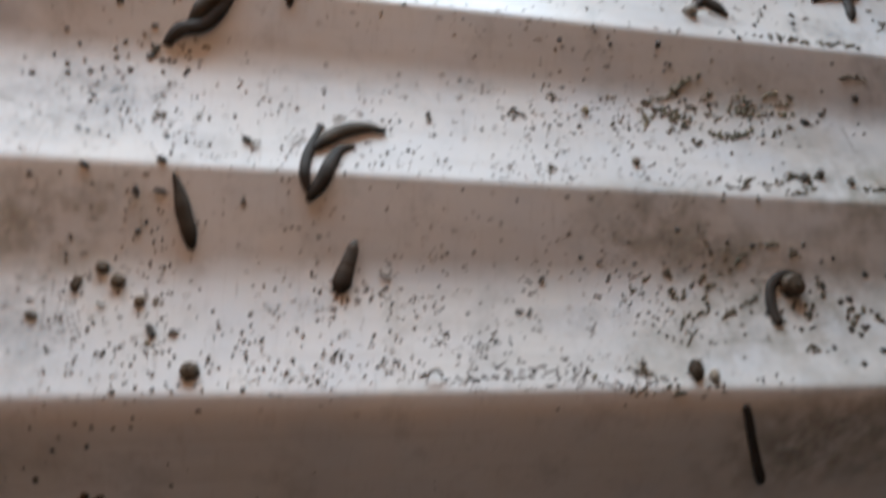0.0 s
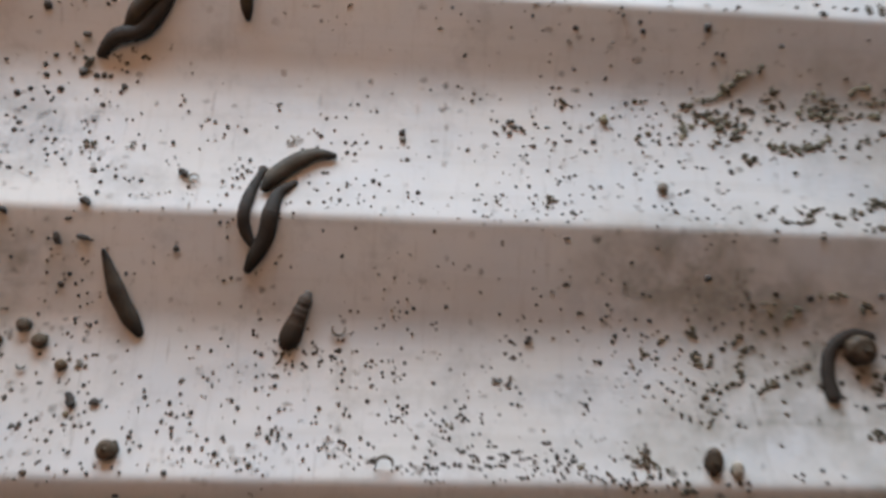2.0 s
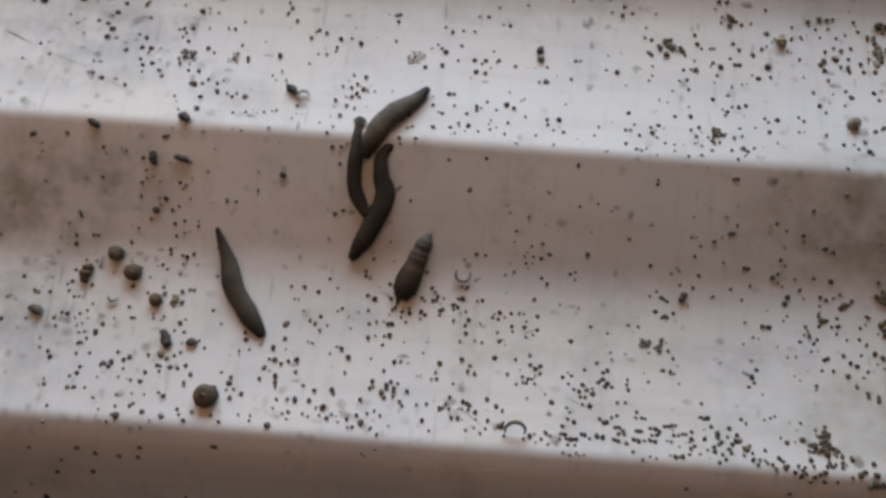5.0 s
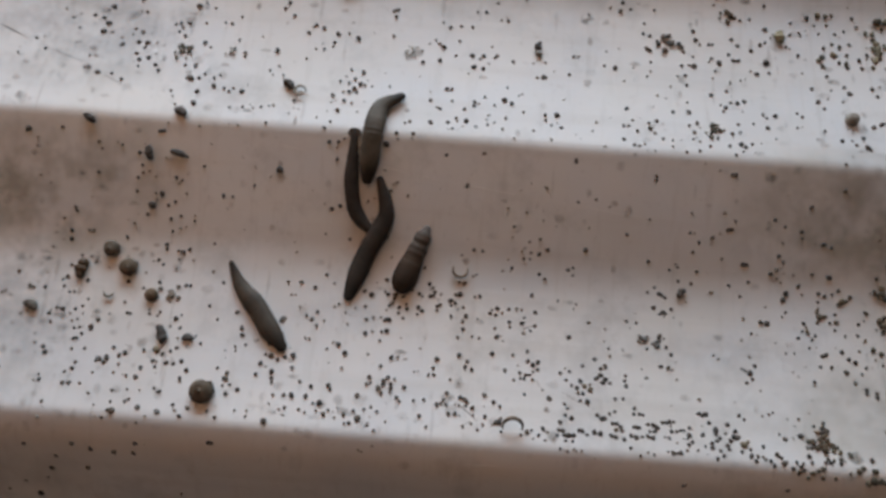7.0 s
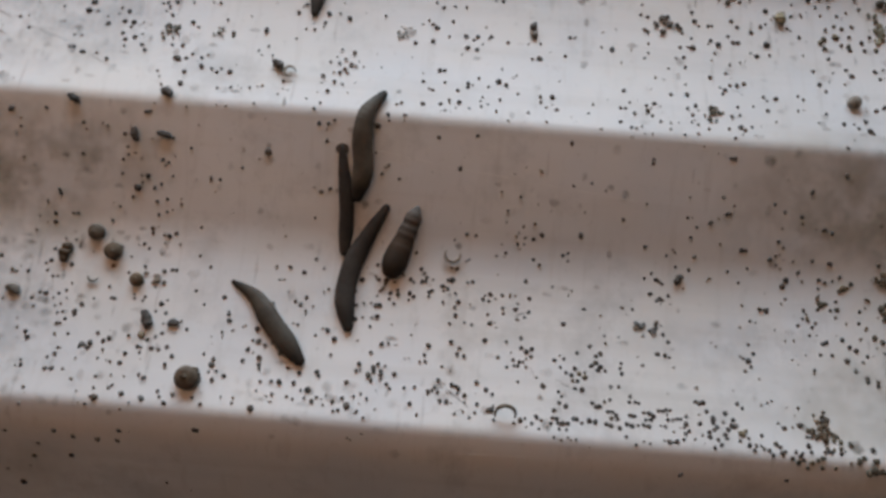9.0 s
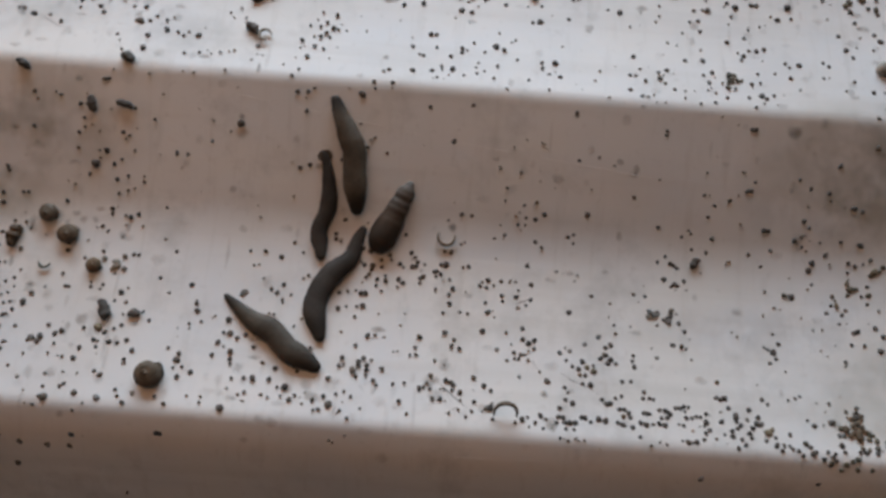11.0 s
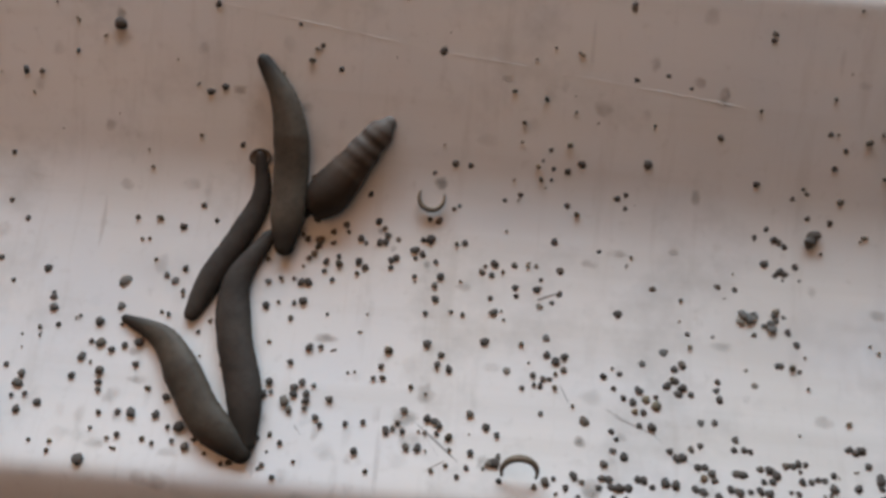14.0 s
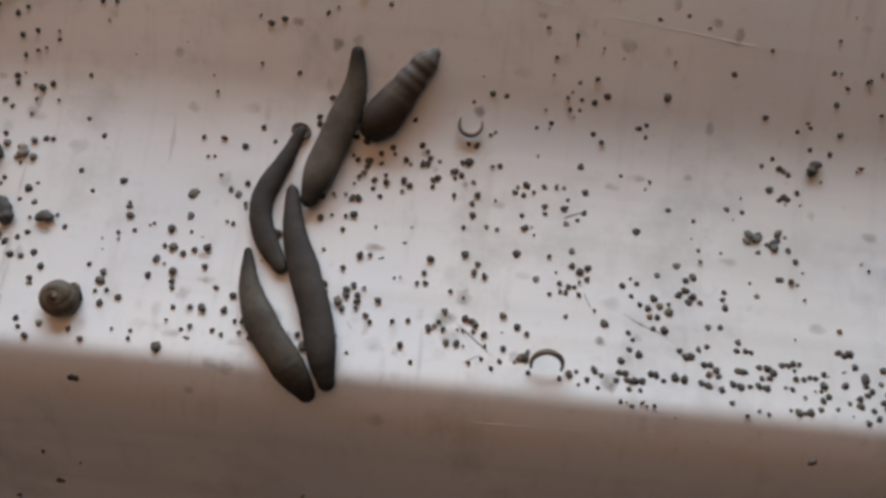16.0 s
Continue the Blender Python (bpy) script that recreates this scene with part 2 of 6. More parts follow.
make_room()


# ---- leeches ----
def on_tray(x, y, lift=0.0):
    return Vector((x, y, smooth_surface(y) + lift))


def along(points, n):
    """n places and tangents evenly spaced on a smooth curve through the points (millimetres)."""
    p = [Vector((*q, 0)) for q in points]
    p = [2 * p[0] - p[1], *p, 2 * p[-1] - p[-2]]
    fine = []
    for a, b, c, d in zip(p, p[1:], p[2:], p[3:]):
        for i in range(12):
            s = i / 12
            fine.append(0.5 * (2 * b + (c - a) * s + (2 * a - 5 * b + 4 * c - d) * s * s + (3 * b - a - 3 * c + d) * s ** 3))
    fine.append(p[-2])
    run = [0.0]
    for a, b in zip(fine, fine[1:]):
        run.append(run[-1] + (b - a).length)
    out, k = [], 0
    for i in range(n):
        want = run[-1] * (i + 0.5) / n
        while run[k + 1] < want:
            k += 1
        f = (want - run[k]) / max(run[k + 1] - run[k], 1e-9)
        out.append(fine[k].lerp(fine[k + 1], f))
    return out


def body_poses(points, n, lift=0.0):
    """Poses for n body rings that follow the tray's face along a spine, in metres."""
    places = [on_tray(q.x, q.y, lift) for q in along(points, n)]
    poses = []
    for i, q in enumerate(places):
        ahead = (places[min(i + 1, n - 1)] - places[max(i - 1, 0)]).normalized()
        side = Vector((0, 0, 1)).cross(ahead).normalized()
        up = ahead.cross(side)
        turn = Matrix((ahead, side, up)).transposed().to_4x4()
        poses.append(Matrix.Translation(q * MM) @ turn)
    return poses


def ring_mesh(name, half, radius, flat, material, seed, taper=None, start=0.0, tint=None, round_end=False):
    """One fleshy body ring: a rounded barrel along x, flattened below; taper gives its width along it; millimetres."""
    bm = bmesh.new()
    around = 20
    rows, slopes = [], []
    for u in (-0.96, -0.84, -0.68, -0.5, -0.25, 0.0, 0.25, 0.5, 0.68, 0.84, 0.96):
        full = taper(u) if taper else radius
        r = full * (1 - abs(u) ** 2.1) ** 0.5 if round_end else full * (1 - 0.006 * u * u) * (1 - max(0.0, abs(u) - 0.8) ** 2 * 16) ** 0.5
        lean = (taper(u - 0.1) - taper(u + 0.1)) / (0.2 * half) if taper else 0.0
        slopes.extend(Vector((lean, math.cos(2 * math.pi * j / around), math.sin(2 * math.pi * j / around) / flat)).normalized() for j in range(around))
        row = []
        for j in range(around):
            a = 2 * math.pi * j / around
            wob = 1 + 0.04 * noise.noise(((start + u * half) * 0.8 + seed, math.cos(a) * 1.6, math.sin(a) * 1.6 + seed))
            z = math.sin(a) * r * flat * wob
            row.append(bm.verts.new((u * half * MM, math.cos(a) * r * wob * MM, (max(z, -0.55 * full * flat) + 0.5 * full * flat) * MM)))
        rows.append(row)
    for a, b in zip(rows, rows[1:]):
        for j in range(around):
            bm.faces.new((a[j], a[(j + 1) % around], b[(j + 1) % around], b[j]))
    bm.faces.new(rows[0][::-1])
    bm.faces.new(rows[-1])
    bmesh.ops.recalc_face_normals(bm, faces=bm.faces)
    me = mesh_from(name, bm, material)
    if not round_end:
        # the skin runs smoothly on into the next ring
        me.normals_split_custom_set_from_vertices(slopes)
    # skin coordinates that run on from ring to ring
    skin = me.attributes.new("body", "FLOAT_VECTOR", "POINT")
    for v, item in zip(me.vertices, skin.data):
        item.vector = (v.co.x + start * MM, v.co.y, v.co.z + seed * 0.05)
    if tint:
        pigment = me.attributes.new("pigment", "FLOAT_VECTOR", "POINT")
        for v, item in zip(me.vertices, pigment.data):
            item.vector = (*tint(start + v.co.x / MM), 0.0)
    return me


def girth(s, head, tail=0.38):
    """Relative width along the body: s=0 thin tail end, s=1 head end."""
    rise = min(1.0, tail + (1.35 - tail) * s ** 0.85 / 0.75) if s < 0.6 else 1.0
    fall = 1.0 if s < 0.78 else 1.0 - (1 - head) * ((s - 0.78) / 0.22) ** 1.6
    return min(rise, fall)


def sucker_mesh(radius):
    """A thin cupped disc with a raised pale rim, at the tail end."""
    bm = bmesh.new()
    rows = []
    for r, z in ((0.05, 0.35), (0.5, 0.30), (0.78, 0.42), (0.94, 0.52), (1.0, 0.36), (0.92, 0.12)):
        rows.append([bm.verts.new((r * radius * math.cos(a) * 0.8 * MM, r * radius * math.sin(a) * MM, z * MM)) for a in [k * math.pi / 10 for k in range(20)]])
    for p, q in zip(rows, rows[1:]):
        for j in range(20):
            bm.faces.new((p[j], p[(j + 1) % 20], q[(j + 1) % 20], q[j]))
    bm.faces.new(rows[0])
    bm.faces.new(rows[-1][::-1])
    bmesh.ops.recalc_face_normals(bm, faces=bm.faces)
    return mesh_from("tail_sucker", bm, SUCKER)


def dark_ends(s):
    """Most leeches darken towards the head and a little at the tail."""
    return min(0.85, max(0.0, (s - 0.80) / 0.16)), 0.0


def both_dark(s):
    return min(0.9, max(0.0, (s - 0.84) / 0.12, (0.20 - s) / 0.18)), 0.0


def plain(s):
    return 0.0, 0.0


def leech(points, width, skin, label, n=24, head=0.45, flat=0.62, lift=0.0, tail_disc=0.0, shape=None, tint=plain, length=None):
    """A leech in body rings; its rings are returned for the ones that crawl."""
    thing = tagged(new("leech"), label, "leech", "leeches on the tray")
    if length is None:
        q = along(points, 40)
        length = sum((b - a).length for a, b in zip(q, q[1:]))
    half = max(length / n * 1.55, 0.9)
    rings = []
    poses = body_poses(points, n, lift)
    for i in range(n):
        s = (i + 0.5) / n
        wide = shape or (lambda q: girth(q, head))
        r = width / 2 * wide(s)
        long = min(half, max(0.8, r * 1.25))
        if 0 < i < n - 1:
            long = half * (0.9 if i in (1, n - 2) else 1.0)

        def taper(u, s=s, long=long):
            return width / 2 * wide(min(0.985, max(0.015, s + u * long / length)))

        ob = new("head" if i == n - 1 else "body_ring", ring_mesh("body_ring", long, r, flat, skin, width * 3.1, taper, s * length, lambda d: tint(d / length), i in (0, n - 1)))
        ob.parent = thing
        ob.matrix_basis = poses[i]
        rings.append(ob)
    if tail_disc:
        disc = new("tail_sucker", sucker_mesh(tail_disc))
        disc.parent = thing
        disc.matrix_basis = poses[0]
        rings.append(disc)
    return thing, rings


def plump(s):
    waist = 0.53 + 0.52 * s - 0.055 * math.exp(-((s - 0.24) / 0.045) ** 2) - 0.05 * math.exp(-((s - 0.43) / 0.05) ** 2)
    return min(waist, 1.0) * (1.0 if s < 0.7 else (1 - ((s - 0.7) / 0.36) ** 2.2) ** 0.5) * min(1.0, (s + 0.03) / 0.12) ** 0.5


def banded(s):
    pale = 0.75 * max(0.0, 1 - s / 0.14) + sum(k * math.exp(-((s - c) / 0.032) ** 2) for c, k in ((0.14, 0.8), (0.25, 0.85), (0.36, 0.7), (0.55, 0.25)))
    dark = sum(k * math.exp(-((s - c) / 0.03) ** 2) for c, k in ((0.195, 0.5), (0.305, 0.55), (0.43, 0.5))) + 0.6 * min(1.0, max(0.0, (s - 0.42) / 0.3)) + 0.2 * max(0.0, (s - 0.8) / 0.2)
    return min(dark, 0.85), min(pale, 0.9)


# the six that crawl
GREY_AT = {}
GREY_AT[0.0] = ((-70.9, 35.1), (-68.6, 28.6), (-67.0, 22.2), (-65.3, 16.7), (-64.1, 11.1))
GREY_AT[0.5] = ((-70.3, 30.6), (-67.5, 23.8), (-65.3, 17.6), (-63.1, 12.0), (-61.6, 7.3))
GREY_AT[1.0] = ((-71.6, 29.3), (-68.4, 21.9), (-65.5, 15.2), (-63.0, 9.6), (-59.5, 6.9))
GREY_AT[1.5] = ((-68.2, 26.1), (-65.4, 19.4), (-63.9, 14.2), (-61.7, 9.1), (-58.3, 4.6))
GREY_AT[2.0] = ((-69.2, 25.9), (-66.5, 18.7), (-63.9, 12.3), (-60.7, 6.6), (-57.6, 1.8))
GREY_AT[2.5] = ((-68.1, 22.7), (-65.9, 15.4), (-63.5, 8.9), (-60.7, 3.9), (-57.3, -1.2))
GREY_AT[3.0] = ((-68.5, 18.6), (-66.5, 13.1), (-63.6, 7.5), (-60.0, 1.8), (-55.8, -2.7))
GREY_AT[3.5] = ((-67.4, 17.8), (-65.5, 12.4), (-62.1, 5.4), (-58.5, -0.9), (-53.7, -7.2))
GREY_AT[6.0] = ((-62.9, 6.9), (-59.3, 0.2), (-55.4, -6.2), (-50.9, -11.0), (-46.2, -15.7))
GREY_AT[6.5] = ((-61.3, 5.0), (-57.9, -1.3), (-53.1, -6.6), (-48.7, -11.4), (-43.9, -16.6))
GREY_AT[7.0] = ((-59.3, 2.4), (-55.8, -3.7), (-50.6, -9.2), (-46.9, -14.0), (-42.8, -18.7))
GREY_AT[7.5] = ((-59.1, 0.9), (-53.9, -4.9), (-49.4, -10.0), (-45.4, -15.5), (-39.5, -20.3))
GREY_AT[8.0] = ((-57.5, -0.7), (-52.3, -6.2), (-47.8, -11.7), (-42.7, -17.0), (-37.0, -21.5))
GREY_AT[8.5] = ((-56.7, -4.5), (-50.2, -7.3), (-46.1, -13.6), (-40.6, -19.1), (-34.8, -21.8))
GREY_AT[9.0] = ((-54.3, -6.4), (-48.0, -9.9), (-42.8, -15.9), (-38.6, -20.4), (-34.4, -24.9))
GREY_AT[11.5] = ((-47.5, -12.9), (-41.0, -17.5), (-35.5, -20.9), (-30.5, -25.4), (-24.6, -28.0))
GREY_AT[12.0] = ((-47.7, -12.5), (-41.2, -16.9), (-35.4, -21.6), (-30.2, -26.8), (-25.2, -30.9))
GREY_AT[12.5] = ((-46.6, -13.3), (-38.9, -16.7), (-33.1, -22.0), (-28.4, -27.2), (-24.6, -30.5))
GREY_AT[13.0] = ((-44.5, -15.3), (-36.9, -17.8), (-31.2, -22.4), (-27.7, -28.3), (-25.4, -33.6))
GREY_AT[13.5] = ((-43.9, -15.9), (-36.9, -18.2), (-31.7, -23.9), (-27.7, -29.3), (-22.8, -34.3))
GREY_AT[14.0] = ((-42.8, -17.0), (-36.2, -19.6), (-31.9, -24.7), (-28.0, -29.7), (-22.0, -34.2))
GREY_AT[14.5] = ((-38.7, -16.1), (-33.3, -21.9), (-29.1, -28.4), (-25.3, -33.3), (-19.7, -36.9))
GREY_AT[15.0] = ((-35.8, -16.5), (-32.4, -22.5), (-28.8, -27.8), (-25.6, -32.4), (-20.8, -38.3))
GREY_AT[15.5] = ((-35.1, -18.3), (-31.1, -24.4), (-27.9, -30.0), (-23.9, -35.7), (-19.6, -40.6))
GREY_AT[16.0] = ((-33.2, -20.0), (-31.6, -26.2), (-28.3, -32.0), (-23.8, -37.1), (-20.4, -41.5))
PALE_AT = {}
PALE_AT[0.0] = ((0.3, 58.0), (-6.0, 59.1), (-13.9, 57.1), (-20.0, 53.2), (-24.3, 48.8))
PALE_AT[0.5] = ((0.5, 57.6), (-7.6, 58.2), (-14.3, 55.9), (-20.0, 51.6), (-23.8, 46.8))
PALE_AT[1.0] = ((-0.9, 56.5), (-8.7, 58.4), (-16.0, 56.7), (-22.6, 52.0), (-26.5, 47.1))
PALE_AT[1.5] = ((-2.2, 57.7), (-8.3, 57.9), (-14.8, 55.9), (-19.9, 51.7), (-23.1, 47.8))
PALE_AT[2.0] = ((-3.3, 58.2), (-9.2, 58.3), (-15.2, 55.2), (-20.3, 50.9), (-23.6, 46.1))
PALE_AT[2.5] = ((-5.9, 59.1), (-11.5, 57.9), (-17.1, 53.6), (-21.5, 47.9), (-24.2, 43.4))
PALE_AT[3.0] = ((-7.4, 60.1), (-12.6, 57.0), (-18.2, 50.8), (-22.8, 45.2), (-25.0, 40.5))
PALE_AT[3.5] = ((-9.5, 57.3), (-17.3, 51.6), (-22.5, 46.5), (-25.0, 42.3), (-25.9, 38.5))
PALE_AT[6.0] = ((-14.6, 52.6), (-20.0, 46.2), (-23.8, 39.9), (-25.5, 34.6), (-26.7, 29.5))
PALE_AT[6.5] = ((-16.5, 52.2), (-21.0, 47.7), (-24.7, 40.6), (-25.9, 34.0), (-26.5, 27.5))
PALE_AT[7.0] = ((-18.0, 49.0), (-23.1, 45.2), (-24.3, 38.4), (-24.8, 31.9), (-25.1, 25.7))
PALE_AT[7.5] = ((-20.5, 49.8), (-23.9, 44.9), (-25.0, 37.4), (-25.2, 30.5), (-24.4, 23.7))
PALE_AT[8.0] = ((-20.7, 48.1), (-23.1, 43.2), (-23.8, 36.0), (-23.8, 29.0), (-24.5, 21.1))
PALE_AT[8.5] = ((-21.7, 45.4), (-23.6, 38.9), (-24.5, 32.0), (-24.4, 26.1), (-25.4, 20.1))
PALE_AT[9.0] = ((-20.0, 43.9), (-23.6, 38.0), (-24.2, 31.0), (-23.6, 24.0), (-24.7, 17.0))
PALE_AT[11.5] = ((-27.8, 30.9), (-24.6, 26.1), (-21.2, 20.6), (-20.6, 14.2), (-19.0, 6.7))
PALE_AT[12.0] = ((-27.8, 28.6), (-23.3, 24.2), (-20.7, 18.0), (-20.0, 11.0), (-18.1, 3.1))
PALE_AT[12.5] = ((-28.2, 26.6), (-23.7, 21.5), (-21.2, 15.0), (-20.2, 7.2), (-18.9, -0.2))
PALE_AT[13.0] = ((-26.4, 24.0), (-22.2, 18.8), (-20.4, 12.4), (-19.3, 5.3), (-18.2, -1.2))
PALE_AT[13.5] = ((-26.4, 23.7), (-22.6, 18.5), (-20.9, 11.5), (-20.3, 4.8), (-18.4, -3.2))
PALE_AT[14.0] = ((-26.0, 22.9), (-22.6, 17.5), (-21.0, 11.1), (-20.7, 4.4), (-20.7, -5.0))
PALE_AT[14.5] = ((-23.1, 21.6), (-21.2, 14.7), (-20.5, 7.8), (-20.8, 1.0), (-21.3, -6.6))
PALE_AT[15.0] = ((-22.2, 19.0), (-19.6, 13.1), (-19.5, 6.4), (-20.8, -0.6), (-21.7, -8.6))
PALE_AT[15.5] = ((-19.1, 16.7), (-18.6, 9.8), (-20.0, 3.1), (-22.4, -3.5), (-25.1, -10.2))
PALE_AT[16.0] = ((-19.1, 14.6), (-19.0, 8.9), (-20.6, 2.7), (-22.7, -3.7), (-24.5, -11.1))
THIN_AT = {}
THIN_AT[0.0] = ((-22.9, 59.1), (-25.9, 50.2), (-27.9, 42.3), (-27.9, 35.4), (-25.8, 30.0))
THIN_AT[0.5] = ((-23.5, 56.3), (-25.6, 49.3), (-27.8, 40.7), (-28.2, 34.0), (-26.1, 28.7))
THIN_AT[1.0] = ((-24.9, 55.5), (-26.5, 48.8), (-28.5, 40.5), (-29.0, 34.3), (-26.5, 29.8))
THIN_AT[1.5] = ((-23.4, 54.9), (-25.8, 47.9), (-27.9, 39.0), (-28.0, 33.4), (-25.3, 29.2))
THIN_AT[2.0] = ((-24.4, 53.0), (-26.7, 47.5), (-28.5, 39.9), (-28.4, 33.8), (-25.9, 28.5))
THIN_AT[2.5] = ((-25.0, 52.0), (-27.0, 46.7), (-28.2, 39.0), (-28.2, 32.3), (-26.1, 26.0))
THIN_AT[3.0] = ((-25.9, 49.6), (-27.7, 44.9), (-28.8, 37.5), (-28.8, 30.7), (-26.0, 26.8))
THIN_AT[3.5] = ((-26.7, 48.2), (-28.7, 42.6), (-29.4, 34.8), (-29.3, 29.1), (-26.5, 24.3))
THIN_AT[6.0] = ((-29.8, 40.3), (-29.4, 33.6), (-29.4, 26.4), (-27.8, 20.8), (-24.5, 15.5))
THIN_AT[6.5] = ((-29.2, 40.2), (-29.2, 33.3), (-28.9, 25.2), (-27.5, 19.1), (-24.9, 14.4))
THIN_AT[7.0] = ((-29.2, 38.0), (-29.3, 30.9), (-29.1, 23.7), (-27.5, 17.4), (-23.5, 12.9))
THIN_AT[7.5] = ((-29.1, 36.2), (-29.3, 29.7), (-28.5, 22.6), (-27.4, 15.8), (-25.5, 9.6))
THIN_AT[8.0] = ((-29.0, 33.5), (-28.5, 26.5), (-28.0, 19.5), (-27.0, 12.4), (-24.2, 6.9))
THIN_AT[9.0] = ((-29.4, 29.5), (-28.6, 23.7), (-27.4, 16.8), (-27.0, 9.8), (-27.1, 3.3))
THIN_AT[11.5] = ((-27.7, 19.5), (-26.2, 13.9), (-26.4, 7.5), (-28.7, 0.8), (-28.0, -5.7))
THIN_AT[12.0] = ((-25.9, 17.7), (-25.1, 11.3), (-25.9, 4.7), (-28.4, -2.8), (-30.1, -9.6))
THIN_AT[12.5] = ((-26.4, 15.4), (-25.6, 9.8), (-27.3, 1.7), (-29.7, -4.0), (-29.8, -10.0))
THIN_AT[13.0] = ((-25.3, 12.7), (-25.8, 7.0), (-28.0, -0.8), (-30.6, -6.7), (-30.8, -12.6))
THIN_AT[13.5] = ((-25.6, 11.1), (-25.9, 4.3), (-27.8, -2.8), (-31.1, -9.5), (-32.2, -15.3))
THIN_AT[14.0] = ((-25.9, 9.3), (-25.2, 2.9), (-27.5, -3.3), (-30.7, -9.6), (-33.0, -15.8))
THIN_AT[14.5] = ((-25.2, 6.5), (-25.0, 1.0), (-29.3, -6.0), (-31.2, -12.9), (-30.7, -18.6))
THIN_AT[15.0] = ((-26.3, 5.2), (-27.1, -1.5), (-31.4, -8.0), (-32.2, -15.0), (-29.3, -19.9))
THIN_AT[15.5] = ((-26.8, 3.1), (-27.7, -3.0), (-31.5, -10.4), (-31.9, -17.3), (-30.0, -22.4))
THIN_AT[16.0] = ((-27.3, 1.3), (-29.4, -4.2), (-32.1, -11.3), (-31.1, -16.9), (-27.4, -22.6))
DARK_AT = {}
DARK_AT[0.0] = ((-11.3, 50.6), (-16.1, 48.2), (-19.5, 41.7), (-22.1, 34.9), (-26.3, 28.7))
DARK_AT[0.5] = ((-9.6, 49.4), (-14.2, 48.9), (-18.6, 42.9), (-21.4, 35.1), (-26.5, 27.6))
DARK_AT[1.0] = ((-14.4, 50.4), (-18.1, 46.4), (-21.2, 38.6), (-23.6, 32.2), (-26.4, 24.5))
DARK_AT[1.5] = ((-13.0, 49.6), (-17.4, 45.3), (-20.2, 37.0), (-22.1, 30.4), (-25.8, 22.5))
DARK_AT[2.0] = ((-14.6, 48.6), (-19.2, 44.6), (-20.9, 37.5), (-22.2, 30.7), (-27.0, 21.4))
DARK_AT[2.5] = ((-15.8, 45.5), (-20.0, 42.0), (-22.1, 35.5), (-23.1, 28.8), (-29.8, 19.3))
DARK_AT[3.0] = ((-17.6, 44.3), (-20.7, 39.8), (-21.3, 33.7), (-22.9, 26.9), (-27.6, 15.8))
DARK_AT[3.5] = ((-18.8, 42.1), (-22.4, 39.8), (-22.7, 32.4), (-23.4, 25.3), (-28.5, 14.9))
DARK_AT[6.0] = ((-21.9, 31.2), (-22.6, 24.7), (-20.2, 17.7), (-23.8, 9.5), (-27.9, 0.7))
DARK_AT[6.5] = ((-22.8, 28.3), (-22.6, 22.8), (-20.4, 17.6), (-24.1, 8.9), (-27.3, -1.6))
DARK_AT[7.0] = ((-21.9, 26.4), (-19.8, 19.4), (-20.2, 15.0), (-24.4, 6.1), (-27.8, -4.5))
DARK_AT[7.5] = ((-21.1, 23.7), (-19.6, 17.8), (-21.5, 11.6), (-24.8, 4.4), (-26.4, -8.4))
DARK_AT[8.0] = ((-20.3, 20.7), (-19.8, 14.4), (-23.1, 5.6), (-25.2, -3.4), (-26.0, -11.4))
DARK_AT[9.0] = ((-16.9, 15.4), (-20.7, 8.8), (-24.4, 0.6), (-25.5, -8.1), (-23.9, -15.8))
DARK_AT[11.5] = ((-19.9, 4.0), (-20.6, -2.6), (-25.2, -8.1), (-27.7, -16.0), (-25.8, -23.9))
DARK_AT[12.0] = ((-21.2, 3.8), (-20.0, -2.1), (-25.1, -8.5), (-26.9, -16.5), (-24.2, -27.6))
DARK_AT[12.5] = ((-20.2, 0.0), (-21.2, -4.3), (-26.4, -10.9), (-26.1, -19.1), (-24.4, -27.0))
DARK_AT[13.0] = ((-18.8, -0.3), (-23.8, -7.5), (-27.4, -13.7), (-25.3, -21.5), (-24.9, -30.7))
DARK_AT[13.5] = ((-20.4, -4.0), (-25.3, -10.1), (-26.8, -15.8), (-24.9, -24.3), (-22.7, -33.2))
DARK_AT[14.0] = ((-23.2, -3.0), (-26.9, -10.2), (-26.1, -18.0), (-23.4, -25.5), (-21.7, -32.9))
DARK_AT[14.5] = ((-25.5, -4.5), (-28.5, -12.4), (-25.3, -21.5), (-21.2, -29.5), (-19.8, -35.4))
DARK_AT[15.0] = ((-24.5, -6.6), (-27.3, -13.7), (-25.2, -21.5), (-22.2, -28.3), (-19.3, -34.9))
DARK_AT[15.5] = ((-27.3, -6.9), (-27.8, -13.3), (-25.5, -20.5), (-22.9, -28.4), (-18.2, -37.0))
DARK_AT[16.0] = ((-27.6, -9.4), (-26.1, -16.4), (-23.1, -23.5), (-20.2, -30.3), (-17.5, -39.5))
PLUMP_AT = {}
PLUMP_AT[0.0] = ((-10.3, 14.3), (-11.5, 9.9), (-12.8, 5.6), (-14.1, 1.4), (-15.4, -3.1))
PLUMP_AT[0.5] = ((-9.9, 12.7), (-11.1, 9.4), (-12.4, 6.0), (-13.8, 2.8), (-15.1, -0.5))
PLUMP_AT[1.0] = ((-10.2, 14.5), (-11.5, 10.5), (-12.8, 6.6), (-14.4, 2.6), (-15.7, -1.3))
PLUMP_AT[1.5] = ((-9.7, 13.9), (-11.0, 10.5), (-12.2, 7.0), (-13.5, 3.3), (-15.0, -0.2))
